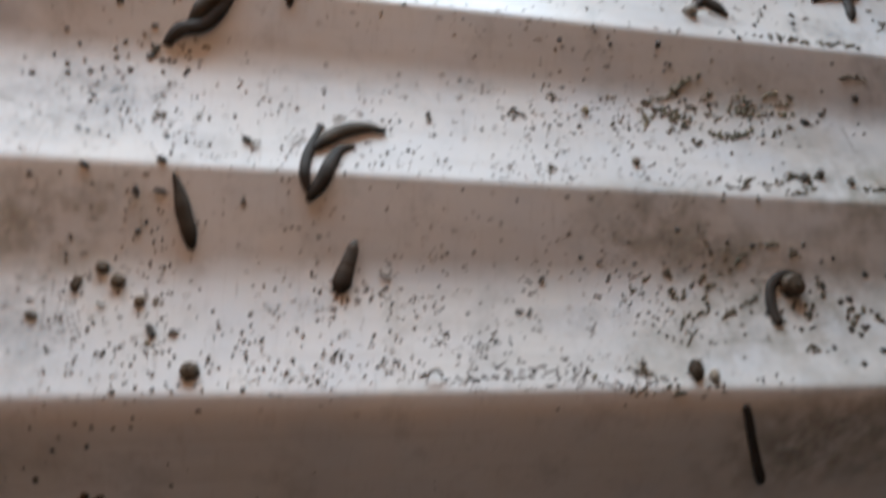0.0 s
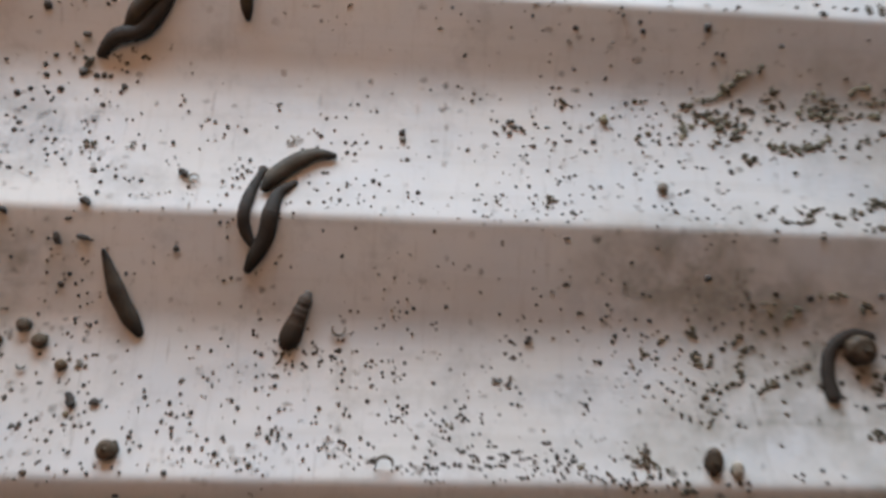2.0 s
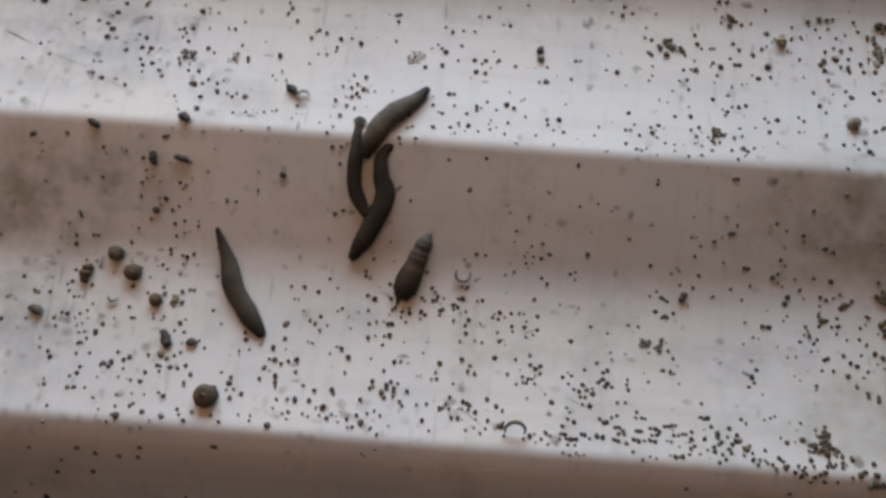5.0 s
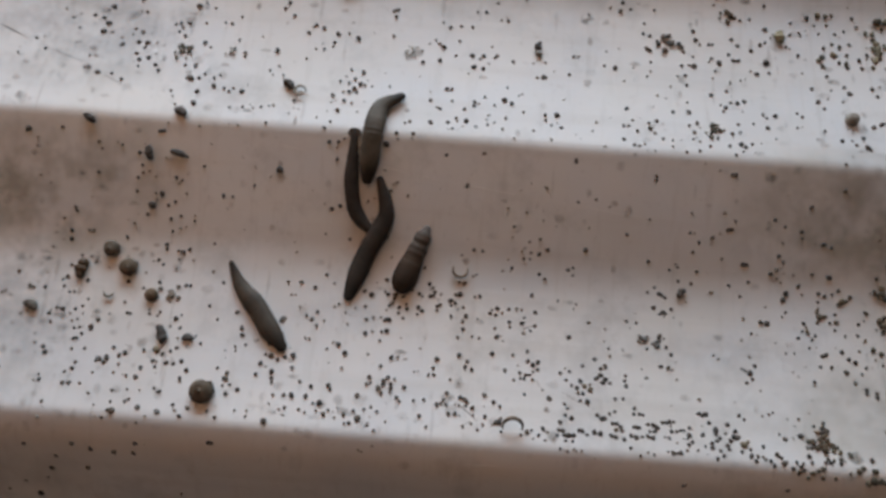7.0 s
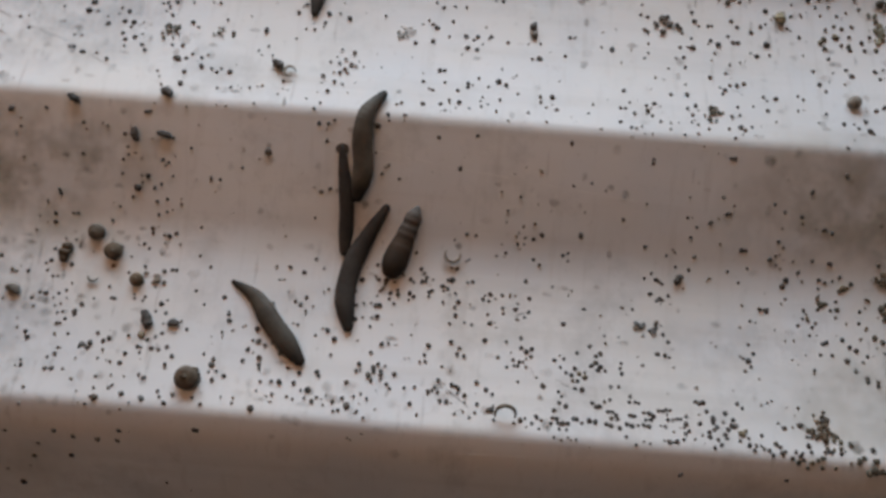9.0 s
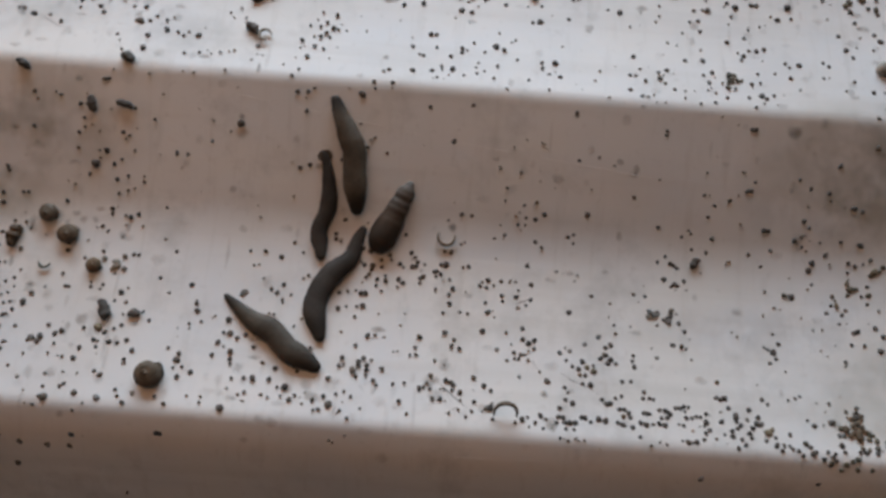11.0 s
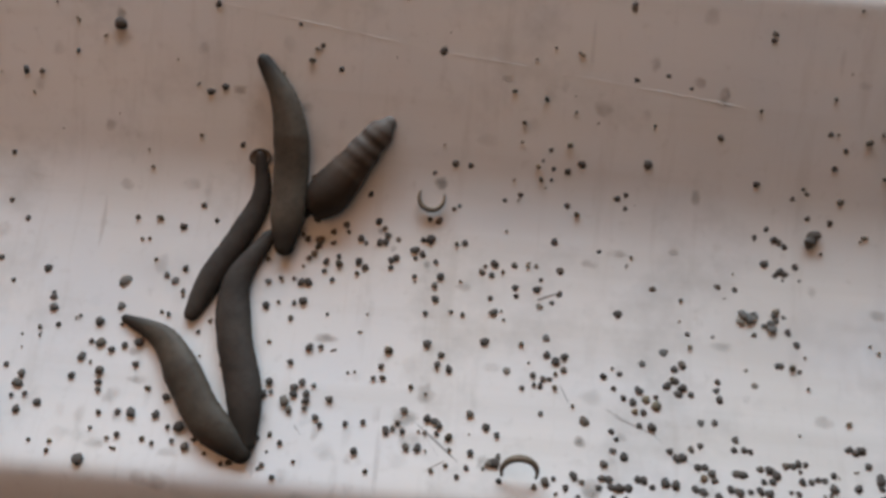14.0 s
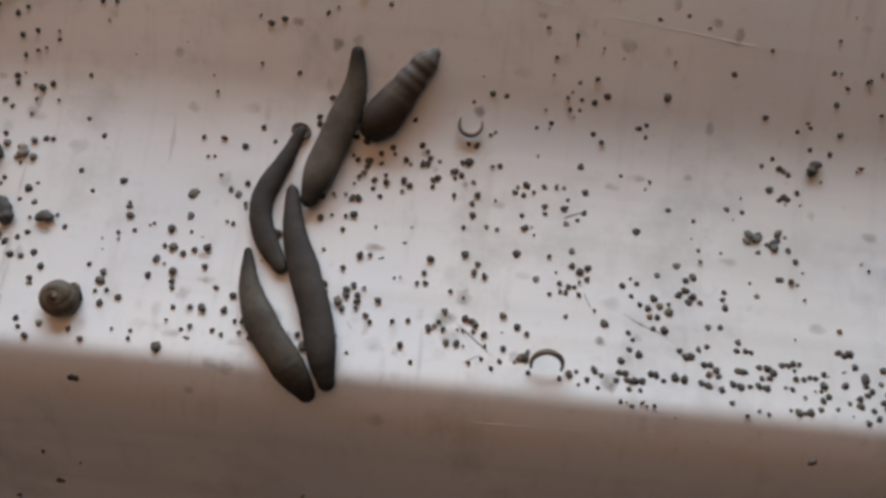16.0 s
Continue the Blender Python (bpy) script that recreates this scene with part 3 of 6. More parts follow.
PLUMP_AT[2.0] = ((-8.8, 14.8), (-10.4, 10.8), (-11.9, 6.7), (-13.3, 2.7), (-14.7, -1.2))
PLUMP_AT[2.5] = ((-8.6, 14.0), (-10.1, 10.1), (-11.8, 6.4), (-13.2, 2.6), (-14.6, -1.2))
PLUMP_AT[3.0] = ((-7.9, 14.8), (-9.4, 10.8), (-11.0, 6.8), (-12.4, 2.6), (-13.9, -1.2))
PLUMP_AT[3.5] = ((-9.3, 14.1), (-10.7, 10.3), (-12.1, 6.3), (-13.5, 2.4), (-14.8, -1.5))
PLUMP_AT[6.0] = ((-9.0, 13.8), (-10.5, 9.8), (-11.9, 5.7), (-13.4, 1.8), (-14.7, -2.3))
PLUMP_AT[6.5] = ((-9.4, 14.1), (-10.4, 10.0), (-12.1, 6.3), (-14.0, 2.8), (-15.5, -1.0))
PLUMP_AT[7.0] = ((-8.8, 14.4), (-10.3, 10.4), (-11.8, 6.4), (-13.2, 2.3), (-14.5, -1.6))
PLUMP_AT[7.5] = ((-9.1, 14.6), (-9.7, 10.2), (-11.7, 5.7), (-13.7, 1.7), (-15.1, -1.0))
PLUMP_AT[8.0] = ((-8.4, 14.1), (-9.9, 10.2), (-11.5, 6.2), (-13.1, 2.3), (-14.4, -1.8))
PLUMP_AT[9.0] = ((-9.3, 15.3), (-10.7, 11.1), (-12.1, 6.9), (-13.5, 2.8), (-14.8, -1.5))
PLUMP_AT[11.5] = ((-8.3, 15.7), (-10.0, 12.1), (-11.7, 8.4), (-13.4, 4.7), (-15.1, 1.1))
PLUMP_AT[12.0] = ((-7.6, 15.8), (-9.6, 12.2), (-11.7, 8.4), (-13.8, 4.7), (-15.7, 0.8))
PLUMP_AT[12.5] = ((-5.8, 15.5), (-8.4, 11.9), (-10.8, 8.3), (-13.3, 4.5), (-15.9, 1.1))
PLUMP_AT[13.0] = ((-5.8, 14.9), (-8.7, 11.9), (-11.2, 8.7), (-14.1, 5.3), (-16.7, 2.3))
PLUMP_AT[13.5] = ((-5.9, 15.7), (-8.5, 12.3), (-11.0, 8.7), (-13.7, 4.9), (-16.2, 1.5))
PLUMP_AT[14.0] = ((-6.5, 15.2), (-9.1, 11.9), (-11.6, 8.4), (-14.1, 4.9), (-16.7, 1.5))
PLUMP_AT[14.5] = ((-6.3, 15.8), (-9.0, 12.1), (-11.6, 8.4), (-14.2, 4.6), (-16.8, 0.9))
PLUMP_AT[15.0] = ((-6.2, 15.6), (-8.7, 12.1), (-10.9, 8.5), (-13.3, 4.8), (-15.8, 1.4))
PLUMP_AT[15.5] = ((-6.9, 15.2), (-9.2, 12.0), (-11.4, 8.8), (-13.8, 5.4), (-16.1, 2.2))
PLUMP_AT[16.0] = ((-6.5, 15.5), (-8.9, 12.1), (-11.2, 8.6), (-13.6, 4.9), (-16.0, 1.5))
FAR_AT = {}
FAR_AT[0.0] = ((-28.5, 124.6), (-32.5, 123.6), (-34.8, 118.7), (-35.8, 113.2), (-35.9, 108.5))
FAR_AT[1.0] = ((-28.5, 124.6), (-32.5, 123.6), (-34.8, 118.7), (-35.8, 113.2), (-35.9, 108.5))
FAR_AT[1.5] = ((-29.2, 124.3), (-31.9, 122.7), (-33.5, 117.0), (-33.8, 110.8), (-33.4, 106.3))
FAR_AT[8.2] = ((-37.2, 98.1), (-36.5, 92.3), (-36.4, 86.3), (-37.0, 79.7), (-38.1, 72.9))
FAR_AT[9.0] = ((-42.0, 94.8), (-41.2, 88.3), (-41.0, 82.0), (-40.8, 74.2), (-41.2, 66.8))
FAR_AT[11.6] = ((-33.0, 84.8), (-36.0, 77.6), (-40.3, 70.7), (-45.0, 63.7), (-49.8, 56.4))
FAR_AT[12.4] = ((-32.7, 83.7), (-36.2, 75.5), (-40.3, 68.0), (-44.6, 60.5), (-49.0, 53.1))
FAR_AT[16.0] = ((-35.7, 77.7), (-39.2, 69.5), (-43.3, 62.0), (-47.6, 54.5), (-52.0, 47.1))

GREY, GREY_RINGS = leech(GREY_AT[0.0], 5.3, SKIN_GREY, "grey-brown leech crawling with a dark blunt head", tint=both_dark, shape=lambda q: girth(q, 0.5, 0.2), length=27)
DARK, DARK_RINGS = leech(DARK_AT[0.0], 5.15, SKIN_DARK, "long dark grey leech stretched out on the white tray", n=28, head=0.5, tint=dark_ends, length=32)
THIN, THIN_RINGS = leech(THIN_AT[0.0], 3.8, SKIN_DARK, "slender dark leech with a pale-rimmed tail sucker", tail_disc=1.75, head=0.6, length=27)
PALE, PALE_RINGS = leech(PALE_AT[0.0], 5.4, SKIN_PALE, "pale grey leech lying across the darker ones", lift=0.6, head=0.5, tint=both_dark, length=27)
PLUMP, PLUMP_RINGS = leech(PLUMP_AT[0.0], 7.2, SKIN_BROWN, "short contracted brown leech with pale bands at its narrow end", n=16, shape=plump, tint=banded, flat=0.7, length=17)

FAR_ONE, FAR_RINGS = leech(FAR_AT[0.0], 4.2, SKIN_GREY, "grey-brown leech crawling in from the far ridge", tint=dark_ends, length=22)

# those that lie still
leech(((-105.6, 134.4), (-105.5, 129.1), (-107.3, 122.3), (-110.6, 116.8), (-113.6, 112.0)), 7.4, SKIN_GREY, 'broad grey leech with a thin dark head', n=16)
leech(((-57.5, 123.0), (-57.0, 118.5), (-61.4, 110.6), (-66.3, 105.2), (-70.9, 99.1)), 6.3, SKIN_GREY, 'grey leech pressed against a darker one', n=16)
leech(((-54.5, 116.4), (-59.7, 105.8), (-66.1, 97.9), (-74.2, 95.1), (-79.7, 89.5)), 5.6, SKIN_DARK, 'dark leech with a blunt head over a ridge', n=16)
leech(((-40.1, 123.7), (-45.4, 119.9), (-50.7, 117.5), (-54.9, 115.2), (-58.5, 112.7)), 4.3, SKIN_DARK, 'slim dark leech reaching over the ridge', n=16)
leech(((17.5, 133.6), (22.8, 129.9), (29.4, 129.1), (37.0, 131.0), (43.3, 137.0)), 5.6, SKIN_DARK, 'dark leech bowed like a smile on the white plastic', n=16)
leech(((137.0, 145.7), (142.9, 142.7), (147.9, 138.2), (152.9, 134.0), (157.3, 129.7)), 5.7, SKIN_DARK, 'dark leech lying crosswise over another', n=16)
leech(((155.1, 148.2), (152.5, 143.4), (149.6, 139.0), (146.0, 135.9), (142.6, 133.2)), 4.1, SKIN_DARK, 'small dark leech under a larger one', n=16)
leech(((209.2, 146.3), (215.4, 150.3), (223.3, 153.1), (230.7, 152.9), (238.6, 154.2)), 5.3, SKIN_DARK, 'dark leech with a raised middle', n=16)
leech(((225.6, 152.5), (228.8, 150.3), (229.5, 145.7), (228.8, 141.4), (227.5, 137.0)), 5.3, SKIN_DARK, 'dark leech branching off another one', n=16)
leech(((167.8, 6.5), (160.8, 6.9), (154.6, 2.6), (152.4, -5.1), (152.9, -12.4)), 5.0, SKIN_DARK, 'dark leech bent in a hook round a snail', n=16, shape=lambda s: 0.75 + 0.2 * s)
leech(((129.6, -44.3), (132.8, -50.4), (136.7, -56.7), (140.8, -62.9), (145.7, -69.9)), 4.6, SKIN_DARK, 'straight dark brown leech stretched over the last ridge', n=16, shape=lambda s: 0.7 + 0.3 * s)
leech(((-143.6, 31.3), (-145.2, 28.2), (-146.7, 25.1), (-148.2, 21.9), (-149.7, 18.4)), 7.4, SKIN_BROWN, 'short plump brown leech contracted on the slope', shape=plump, n=10)
leech(((-92.8, 162.8), (-88.0, 161.0), (-83.2, 159.7), (-79.2, 158.8), (-74.4, 158.6)), 4.5, SKIN_DARK, 'dark leech lying along the far valley', n=16)
leech(((-27.8, 165.7), (-21.6, 163.8), (-15.3, 163.3), (-9.5, 161.5), (-5.4, 155.9)), 4.7, SKIN_DARK, 'wavy dark leech with its head turned down', n=16)
leech(((46.7, 161.5), (43.9, 157.2), (41.8, 152.1), (39.4, 146.8), (37.8, 140.9)), 4.4, SKIN_BROWN, 'upright brown leech beside a bowed one', n=16)
leech(((65.8, 157.3), (70.8, 159.1), (76.3, 159.8), (81.7, 158.9), (86.4, 156.1)), 3.1, SKIN_DARK, 'thin dark arched leech on white plastic', n=16)
leech(((233.0, 179.6), (231.0, 175.6), (228.7, 171.5), (226.4, 168.6), (222.6, 165.6)), 5.2, SKIN_GREY, 'small grey leech near the far ridge', n=16)


# ---- snails ----
def snail(x, y, radius, skin, label, turn=0.0, tall=0.42, long=1.0):
    """A small flat-coiled snail shell with its foot under it."""
    thing = tagged(new("snail"), label, "snail", "snails on the tray")
    thing.matrix_basis = Matrix.Translation(on_tray(x, y) * MM) @ pose(0, 0, 0, 0, 0, turn)
    bm = bmesh.new()
    steps, around, rows = 54, 10, []
    for i in range(steps):
        f = i / (steps - 1)
        a = f * 2 * math.pi * 2.6
        tube = radius * (0.31 + 0.17 * f ** 1.1) * (1.0 if f < 0.86 else 1 - 0.75 * ((f - 0.86) / 0.14) ** 2)
        ring = radius * 0.52 * f
        row = []
        for j in range(around):
            b = 2 * math.pi * j / around
            rr = ring + math.cos(b) * tube
            row.append(bm.verts.new((rr * math.cos(a) * MM, rr * math.sin(a) * long * MM, (radius * tall * (1.35 - 0.62 * f) + math.sin(b) * tube * 1.1) * MM)))
        rows.append(row)
    for a, b in zip(rows, rows[1:]):
        for j in range(around):
            bm.faces.new((a[j], a[(j + 1) % around], b[(j + 1) % around], b[j]))
    bm.faces.new(rows[0][::-1])
    bm.faces.new(rows[-1])
    bmesh.ops.recalc_face_normals(bm, faces=bm.faces)
    part("shell", bm, skin, thing)
    foot = new("foot", ring_mesh("foot", radius * 0.8, radius * 0.5, 0.5, SKIN_GREY, 5.0))
    foot.parent = thing
    return thing


snail(-90.6, 3.3, 2.52, TAN, 'tan round snail with a ringed shell', 0)
snail(-85.2, -1.2, 2.80, SHELL, 'small round brown snail with a coiled shell', 67)
snail(-78.1, -7.8, 2.13, SHELL, 'small reddish brown snail beside pale scraps', 134)
snail(-60.6, -30.5, 3.60, SHELL, 'round dark brown ramshorn snail with a dark centre', 201)
snail(111.6, -31.7, 3.38, SHELL_DARK, 'dark oval brown snail near the ridge', -8, long=1.50)
snail(118.5, -33.8, 2.34, SHELL_PALE, 'small pale snail beside a dark one', -8, long=1.35)
snail(163.2, 2.1, 5.90, SHELL_DARK, 'brown snail in the crook of a hooked leech', 42)
snail(101.1, 51.9, 2.21, SHELL_PALE, 'pale grey translucent snail shell', 109)
snail(-13.6, -74.9, 5.24, SHELL_DARK, "oval brown snail with a grey back at the tray's side", 176)
snail(37.9, 139.0, 3.27, SHELL_PALE, 'pale snail under a bowed leech', 243)
snail(138.5, 129.0, 3.77, SHELL_PALE, 'small pale snail by a dark leech', 310)
snail(-14.0, 128.8, 3.94, SHELL_PALE, 'small snail with a speckled brown shell', 17)


# ---- scraps: debris clumps, curled shell pieces ----
def lump(bm, x, y, z, r, seed, squash=0.7):
    m = Matrix.Translation((x, y, z)) @ Matrix.Diagonal((r, r, r * squash, 1))
    made = bmesh.ops.create_icosphere(bm, subdivisions=1, radius=1.0, matrix=m)["verts"]
    for v in made:
        v.co += Vector((noise.noise(v.co * 2500 + Vector((seed, 0, 0))), noise.noise(v.co * 2500 + Vector((0, seed, 9))), 0.5 * noise.noise(v.co * 2500 + Vector((4, 0, seed))))) * r * 0.45


def grain_mesh(seed, skin):
    bm = bmesh.new()
    lump(bm, 0, 0, 0, 1.0 * MM, seed * 5.3, 0.75)
    return mesh_from("grain", bm, skin)


GRAINS = {}


def lean_to_slope(y):
    return Matrix.Rotation(math.atan((smooth_surface(y + 1) - smooth_surface(y - 1)) / 2), 4, "X")


def clump(x, y, size, count, skin, label, long=1.0):
    """A loose heap of ragged grains that cling together."""
    rnd = random.Random(int(x * 13 + y * 7))
    thing = tagged(new("debris_clump"), label, "debris", "debris on the tray")
    thing.matrix_basis = Matrix.Translation(on_tray(x, y) * MM) @ lean_to_slope(y)
    for i in range(count + (10 if skin in (ALGAE, FUZZ) else 4)):
        a, d = rnd.uniform(0, 6.28), size * rnd.uniform(0, 1.15) ** 0.75
        r = min(0.8, size * rnd.uniform(0.12, 0.25)) if skin in (ALGAE, FUZZ) else size * rnd.uniform(0.15, 0.30)
        key = (skin.name, rnd.randrange(5))
        if key not in GRAINS:
            GRAINS[key] = grain_mesh(key[1], skin)
        ob = new("grain", GRAINS[key])
        ob.parent = thing
        ob.matrix_basis = Matrix.Translation((math.cos(a) * d * long * MM, math.sin(a) * d / long * MM, r * 0.45 * MM)) @ pose(0, 0, 0, 0, 0, rnd.uniform(0, 360)) @ Matrix.Diagonal((r * rnd.uniform(0.8, 1.5), r, r * 0.6, 1))
    return thing


def trail(width, size, skin, label, *points):
    """Olive grains that cling together in a crooked chain."""
    rnd = random.Random(int(points[0][0] * 17 + points[0][1] * 5))
    run = sum(math.dist(a, b) for a, b in zip(points, points[1:]))
    count = max(4, int(run / size * (0.75 + 0.5 * width / size)))
    thing = tagged(new("debris_trail"), label, "debris", "debris on the tray")
    base = on_tray(*points[0])
    thing.matrix_basis = Matrix.Translation(base * MM)
    for q in along(points, count):
        x, y = q.x + rnd.gauss(0, width * 0.7), q.y + rnd.gauss(0, width * 0.7)
        r = size * rnd.uniform(0.40, 0.85)
        key = (skin.name, rnd.randrange(5))
        if key not in GRAINS:
            GRAINS[key] = grain_mesh(key[1], skin)
        ob = new("grain", GRAINS[key])
        ob.parent = thing
        ob.matrix_basis = Matrix.Translation((on_tray(x, y, r * 0.3) - base) * MM) @ pose(0, 0, 0, 0, 0, rnd.uniform(0, 360)) @ Matrix.Diagonal((r * rnd.uniform(0.8, 1.5), r, r * 0.5, 1))
    return thing


def bean(x, y, long, wide, turn, skin, label):
    """A long dropping, knobbly and a little bent, lying on the tray."""
    bm = bmesh.new()
    rows = []
    for i in range(17):
        u = -1 + i / 8
        body = wide / 2 * max(0.06, 1 - abs(u) ** 2.4) ** 0.5 * (1 + 0.45 * noise.noise((u * 1.7 + x, y, 0)))
        row = []
        for j in range(14):
            a = j * math.pi / 7
            r = body * (1 + 0.55 * noise.noise((u * 2.6 + y, 1.4 * math.cos(a) + x, 1.4 * math.sin(a))))
            row.append(bm.verts.new((u * long / 2 * MM, (r * math.cos(a) + 0.16 * wide * (1 - u * u)) * MM, (0.62 * r * math.sin(a) + 0.28 * wide) * MM)))
        rows.append(row)
    for a, b in zip(rows, rows[1:]):
        for j in range(14):
            bm.faces.new((a[j], a[(j + 1) % 14], b[(j + 1) % 14], b[j]))
    bm.faces.new(rows[0][::-1])
    bm.faces.new(rows[-1])
    bmesh.ops.recalc_face_normals(bm, faces=bm.faces)
    ob = part("long_dropping", bm, skin)
    ob.matrix_basis = Matrix.Translation(on_tray(x, y) * MM) @ lean_to_slope(y) @ pose(0, 0, 0, 0, 0, turn)
    return tagged(ob, label, "dropping", "droppings on the tray")


def curl(x, y, radius, tube, start, sweep, skin, label, tilt=0.0):
    """A curled sliver, part of a ring, lying on the tray."""
    bm = bmesh.new()
    rows = []
    for i in range(15):
        f = i / 14
        a = radians(start + sweep * f)
        t = tube * (0.35 + 0.65 * math.sin(math.pi * min(0.97, max(0.03, f))))
        rows.append([bm.verts.new(((radius + math.cos(b) * t) * math.cos(a) * MM, (radius + math.cos(b) * t) * math.sin(a) * MM, (t * 0.8 + math.sin(b) * t) * MM)) for b in [k * math.pi / 4 for k in range(8)]])
    for a, b in zip(rows, rows[1:]):
        for j in range(8):
            bm.faces.new((a[j], a[(j + 1) % 8], b[(j + 1) % 8], b[j]))
    bm.faces.new(rows[0][::-1])
    bm.faces.new(rows[-1])
    bmesh.ops.recalc_face_normals(bm, faces=bm.faces)
    ob = part("curled_scrap", bm, skin)
    ob.matrix_basis = Matrix.Translation(on_tray(x, y, 1.0 if tilt else 0.45) * MM) @ (pose(0, 0, 0, tilt) if tilt else lean_to_slope(y))
    return tagged(ob, label, "debris", "debris on the tray")


clump(53.7, 71.8, 2.92, 12, DROPPING, 'dark ragged clump of debris', 1.2)
clump(64.6, 45.7, 2.28, 7, ALGAE, 'small brown debris clump by the ridge', 1.0)
clump(50.3, -9.8, 2.44, 9, RESIDUE, 'pale crumbly scrap on white plastic', 1.1)
clump(-78.0, 58.0, 2.39, 7, ALGAE, 'fuzzy brown debris clump', 1.0)
bean(17.9, 67.6, 2.6, 1.9, 80, DROPPING, 'dark oval dropping with a pale tail')
bean(18.1, 65.4, 2.8, 1.5, 85, SHELL_PALE, 'pale tan sliver under a dark dropping')
clump(-73.3, -6.9, 2.70, 7, SHELL_PALE, 'pale broken shell scraps beside a snail', 1.2)
clump(-16.9, 63.2, 1.93, 4, SHELL_PALE, 'pale broken shell fragment on plastic', 0.9)
clump(-65.5, 59.2, 1.68, 4, SHELL_PALE, 'faint tan scrap on the tray', 1.3)
clump(-88.6, -68.3, 4.4, 22, SHELL_DARK, "dark brown debris clump on the tray's side", 1.0)
clump(91.4, -32.0, 2.5, 14, SHELL, 'reddish brown ragged scraps among olive droppings', 0.9)
clump(92.2, -29.4, 1.4, 6, SHELL_DARK, 'small dark brown debris clump', 1.0)
clump(36.9, 143.1, 4.03, 6, ALGAE, 'reddish brown scrap beside a leech', 0.8)
curl(0.7, 4.7, 1.92, 0.41, 150, 230, TAN, 'curled brown scrap on the tray', 0)
curl(15.9, -33.2, 2.44, 0.52, -18, 216, TAN, 'tan arched sliver by the ridge', 25)
curl(-45.0, 48.6, 1.42, 0.39, 0, 300, SHELL_PALE, 'pale ring-shaped scrap of shell', 0)
curl(-89.3, -7.9, 1.31, 0.33, 180, 170, ALGAE, 'small curled olive scrap of debris', 0)
trail(1.2, 1.30, FUZZ, 'pale olive debris clinging in a chain', (124.7, 88.6), (129.5, 92.2), (134.4, 93.9), (138.2, 96.7))
trail(1.0, 1.25, FUZZ, 'pale olive debris clinging in a chain', (110.8, 81.6), (115.8, 84.2), (122.1, 85.7), (126.7, 88.3))
trail(1.8, 1.25, FUZZ, 'pale olive debris clinging in a chain', (119.3, 78.3), (122.9, 74.9), (126.9, 76.2), (130.8, 73.0))
trail(1.0, 1.23, ALGAE, 'crooked chain of olive brown debris grains', (118.1, 67.7), (120.6, 69.5), (123.4, 71.8))
trail(1.1, 1.28, FUZZ, 'pale olive debris clinging in a chain', (137.9, 70.4), (142.4, 68.1), (149.2, 67.6), (155.4, 69.2), (161.8, 71.6))
trail(1.2, 1.36, FUZZ, 'pale olive debris clinging in a chain', (154.6, 87.4), (157.7, 88.9), (161.7, 87.1))
trail(1.5, 1.35, FUZZ, 'pale olive debris clinging in a chain', (151.1, 82.8), (156.9, 80.8), (162.4, 81.5), (166.3, 80.3))
trail(0.9, 1.40, FUZZ, 'pale olive debris clinging in a chain', (168.8, 90.0), (171.8, 90.5), (175.8, 91.8))
trail(1.2, 1.40, FUZZ, 'pale olive debris clinging in a chain', (174.8, 84.8), (178.4, 86.2), (182.5, 87.6))
trail(1.3, 1.40, FUZZ, 'pale olive debris clinging in a chain', (175.2, 81.6), (179.3, 82.6), (183.5, 83.6))
trail(1.1, 1.31, ALGAE, 'short clinging chain of brown debris', (139.6, 80.2), (143.4, 78.3), (145.0, 75.8))
trail(1.1, 1.38, ALGAE, 'ragged olive debris stuck to the plastic', (170.2, 71.6), (172.3, 72.3), (174.7, 72.2))
trail(0.8, 1.29, ALGAE, 'crooked chain of olive brown debris grains', (130.1, 83.0), (133.1, 82.3), (136.6, 81.9))
trail(0.9, 1.24, ALGAE, 'short clinging chain of brown debris', (129.3, 65.0), (131.7, 63.0), (132.4, 60.1))
trail(0.9, 1.25, ALGAE, 'ragged olive debris stuck to the plastic', (131.2, 62.1), (133.3, 63.5), (135.0, 64.4))
trail(1.5, 1.22, ALGAE, 'crooked chain of olive brown debris grains', (139.4, 42.8), (141.1, 41.9), (142.7, 43.2))
trail(1.0, 1.25, ALGAE, 'short clinging chain of brown debris', (145.9, 44.1), (149.3, 45.0), (153.5, 46.4))
trail(1.5, 1.27, ALGAE, 'ragged olive debris stuck to the plastic', (155.5, 44.9), (157.9, 43.8), (161.2, 44.7))
trail(1.6, 1.30, ALGAE, 'crooked chain of olive brown debris grains', (163.0, 45.8), (166.1, 47.3), (169.2, 48.1), (174.4, 49.3))
trail(1.4, 1.30, ALGAE, 'short clinging chain of brown debris', (166.0, 41.3), (168.8, 40.1), (171.4, 39.2))
trail(0.9, 1.18, ALGAE, 'crooked chain of olive brown debris grains', (128.0, 17.0), (128.6, 15.3), (128.3, 13.9))
trail(1.4, 1.20, FUZZ, 'pale olive debris clinging in a chain', (131.8, 14.1), (134.5, 14.7), (135.7, 13.0))
trail(1.3, 1.22, FUZZ, 'pale olive debris clinging in a chain', (138.7, 10.8), (141.1, 11.8), (144.1, 15.4))
trail(1.1, 1.25, FUZZ, 'pale olive debris clinging in a chain', (150.7, 18.3), (153.9, 18.8), (158.9, 19.6))
trail(1.4, 1.29, ALGAE, 'short clinging chain of brown debris', (164.0, 15.0), (166.2, 16.0), (169.1, 14.6))
trail(1.2, 1.14, ALGAE, 'ragged olive debris stuck to the plastic', (109.6, -0.4), (110.8, -3.0), (112.1, -4.3))
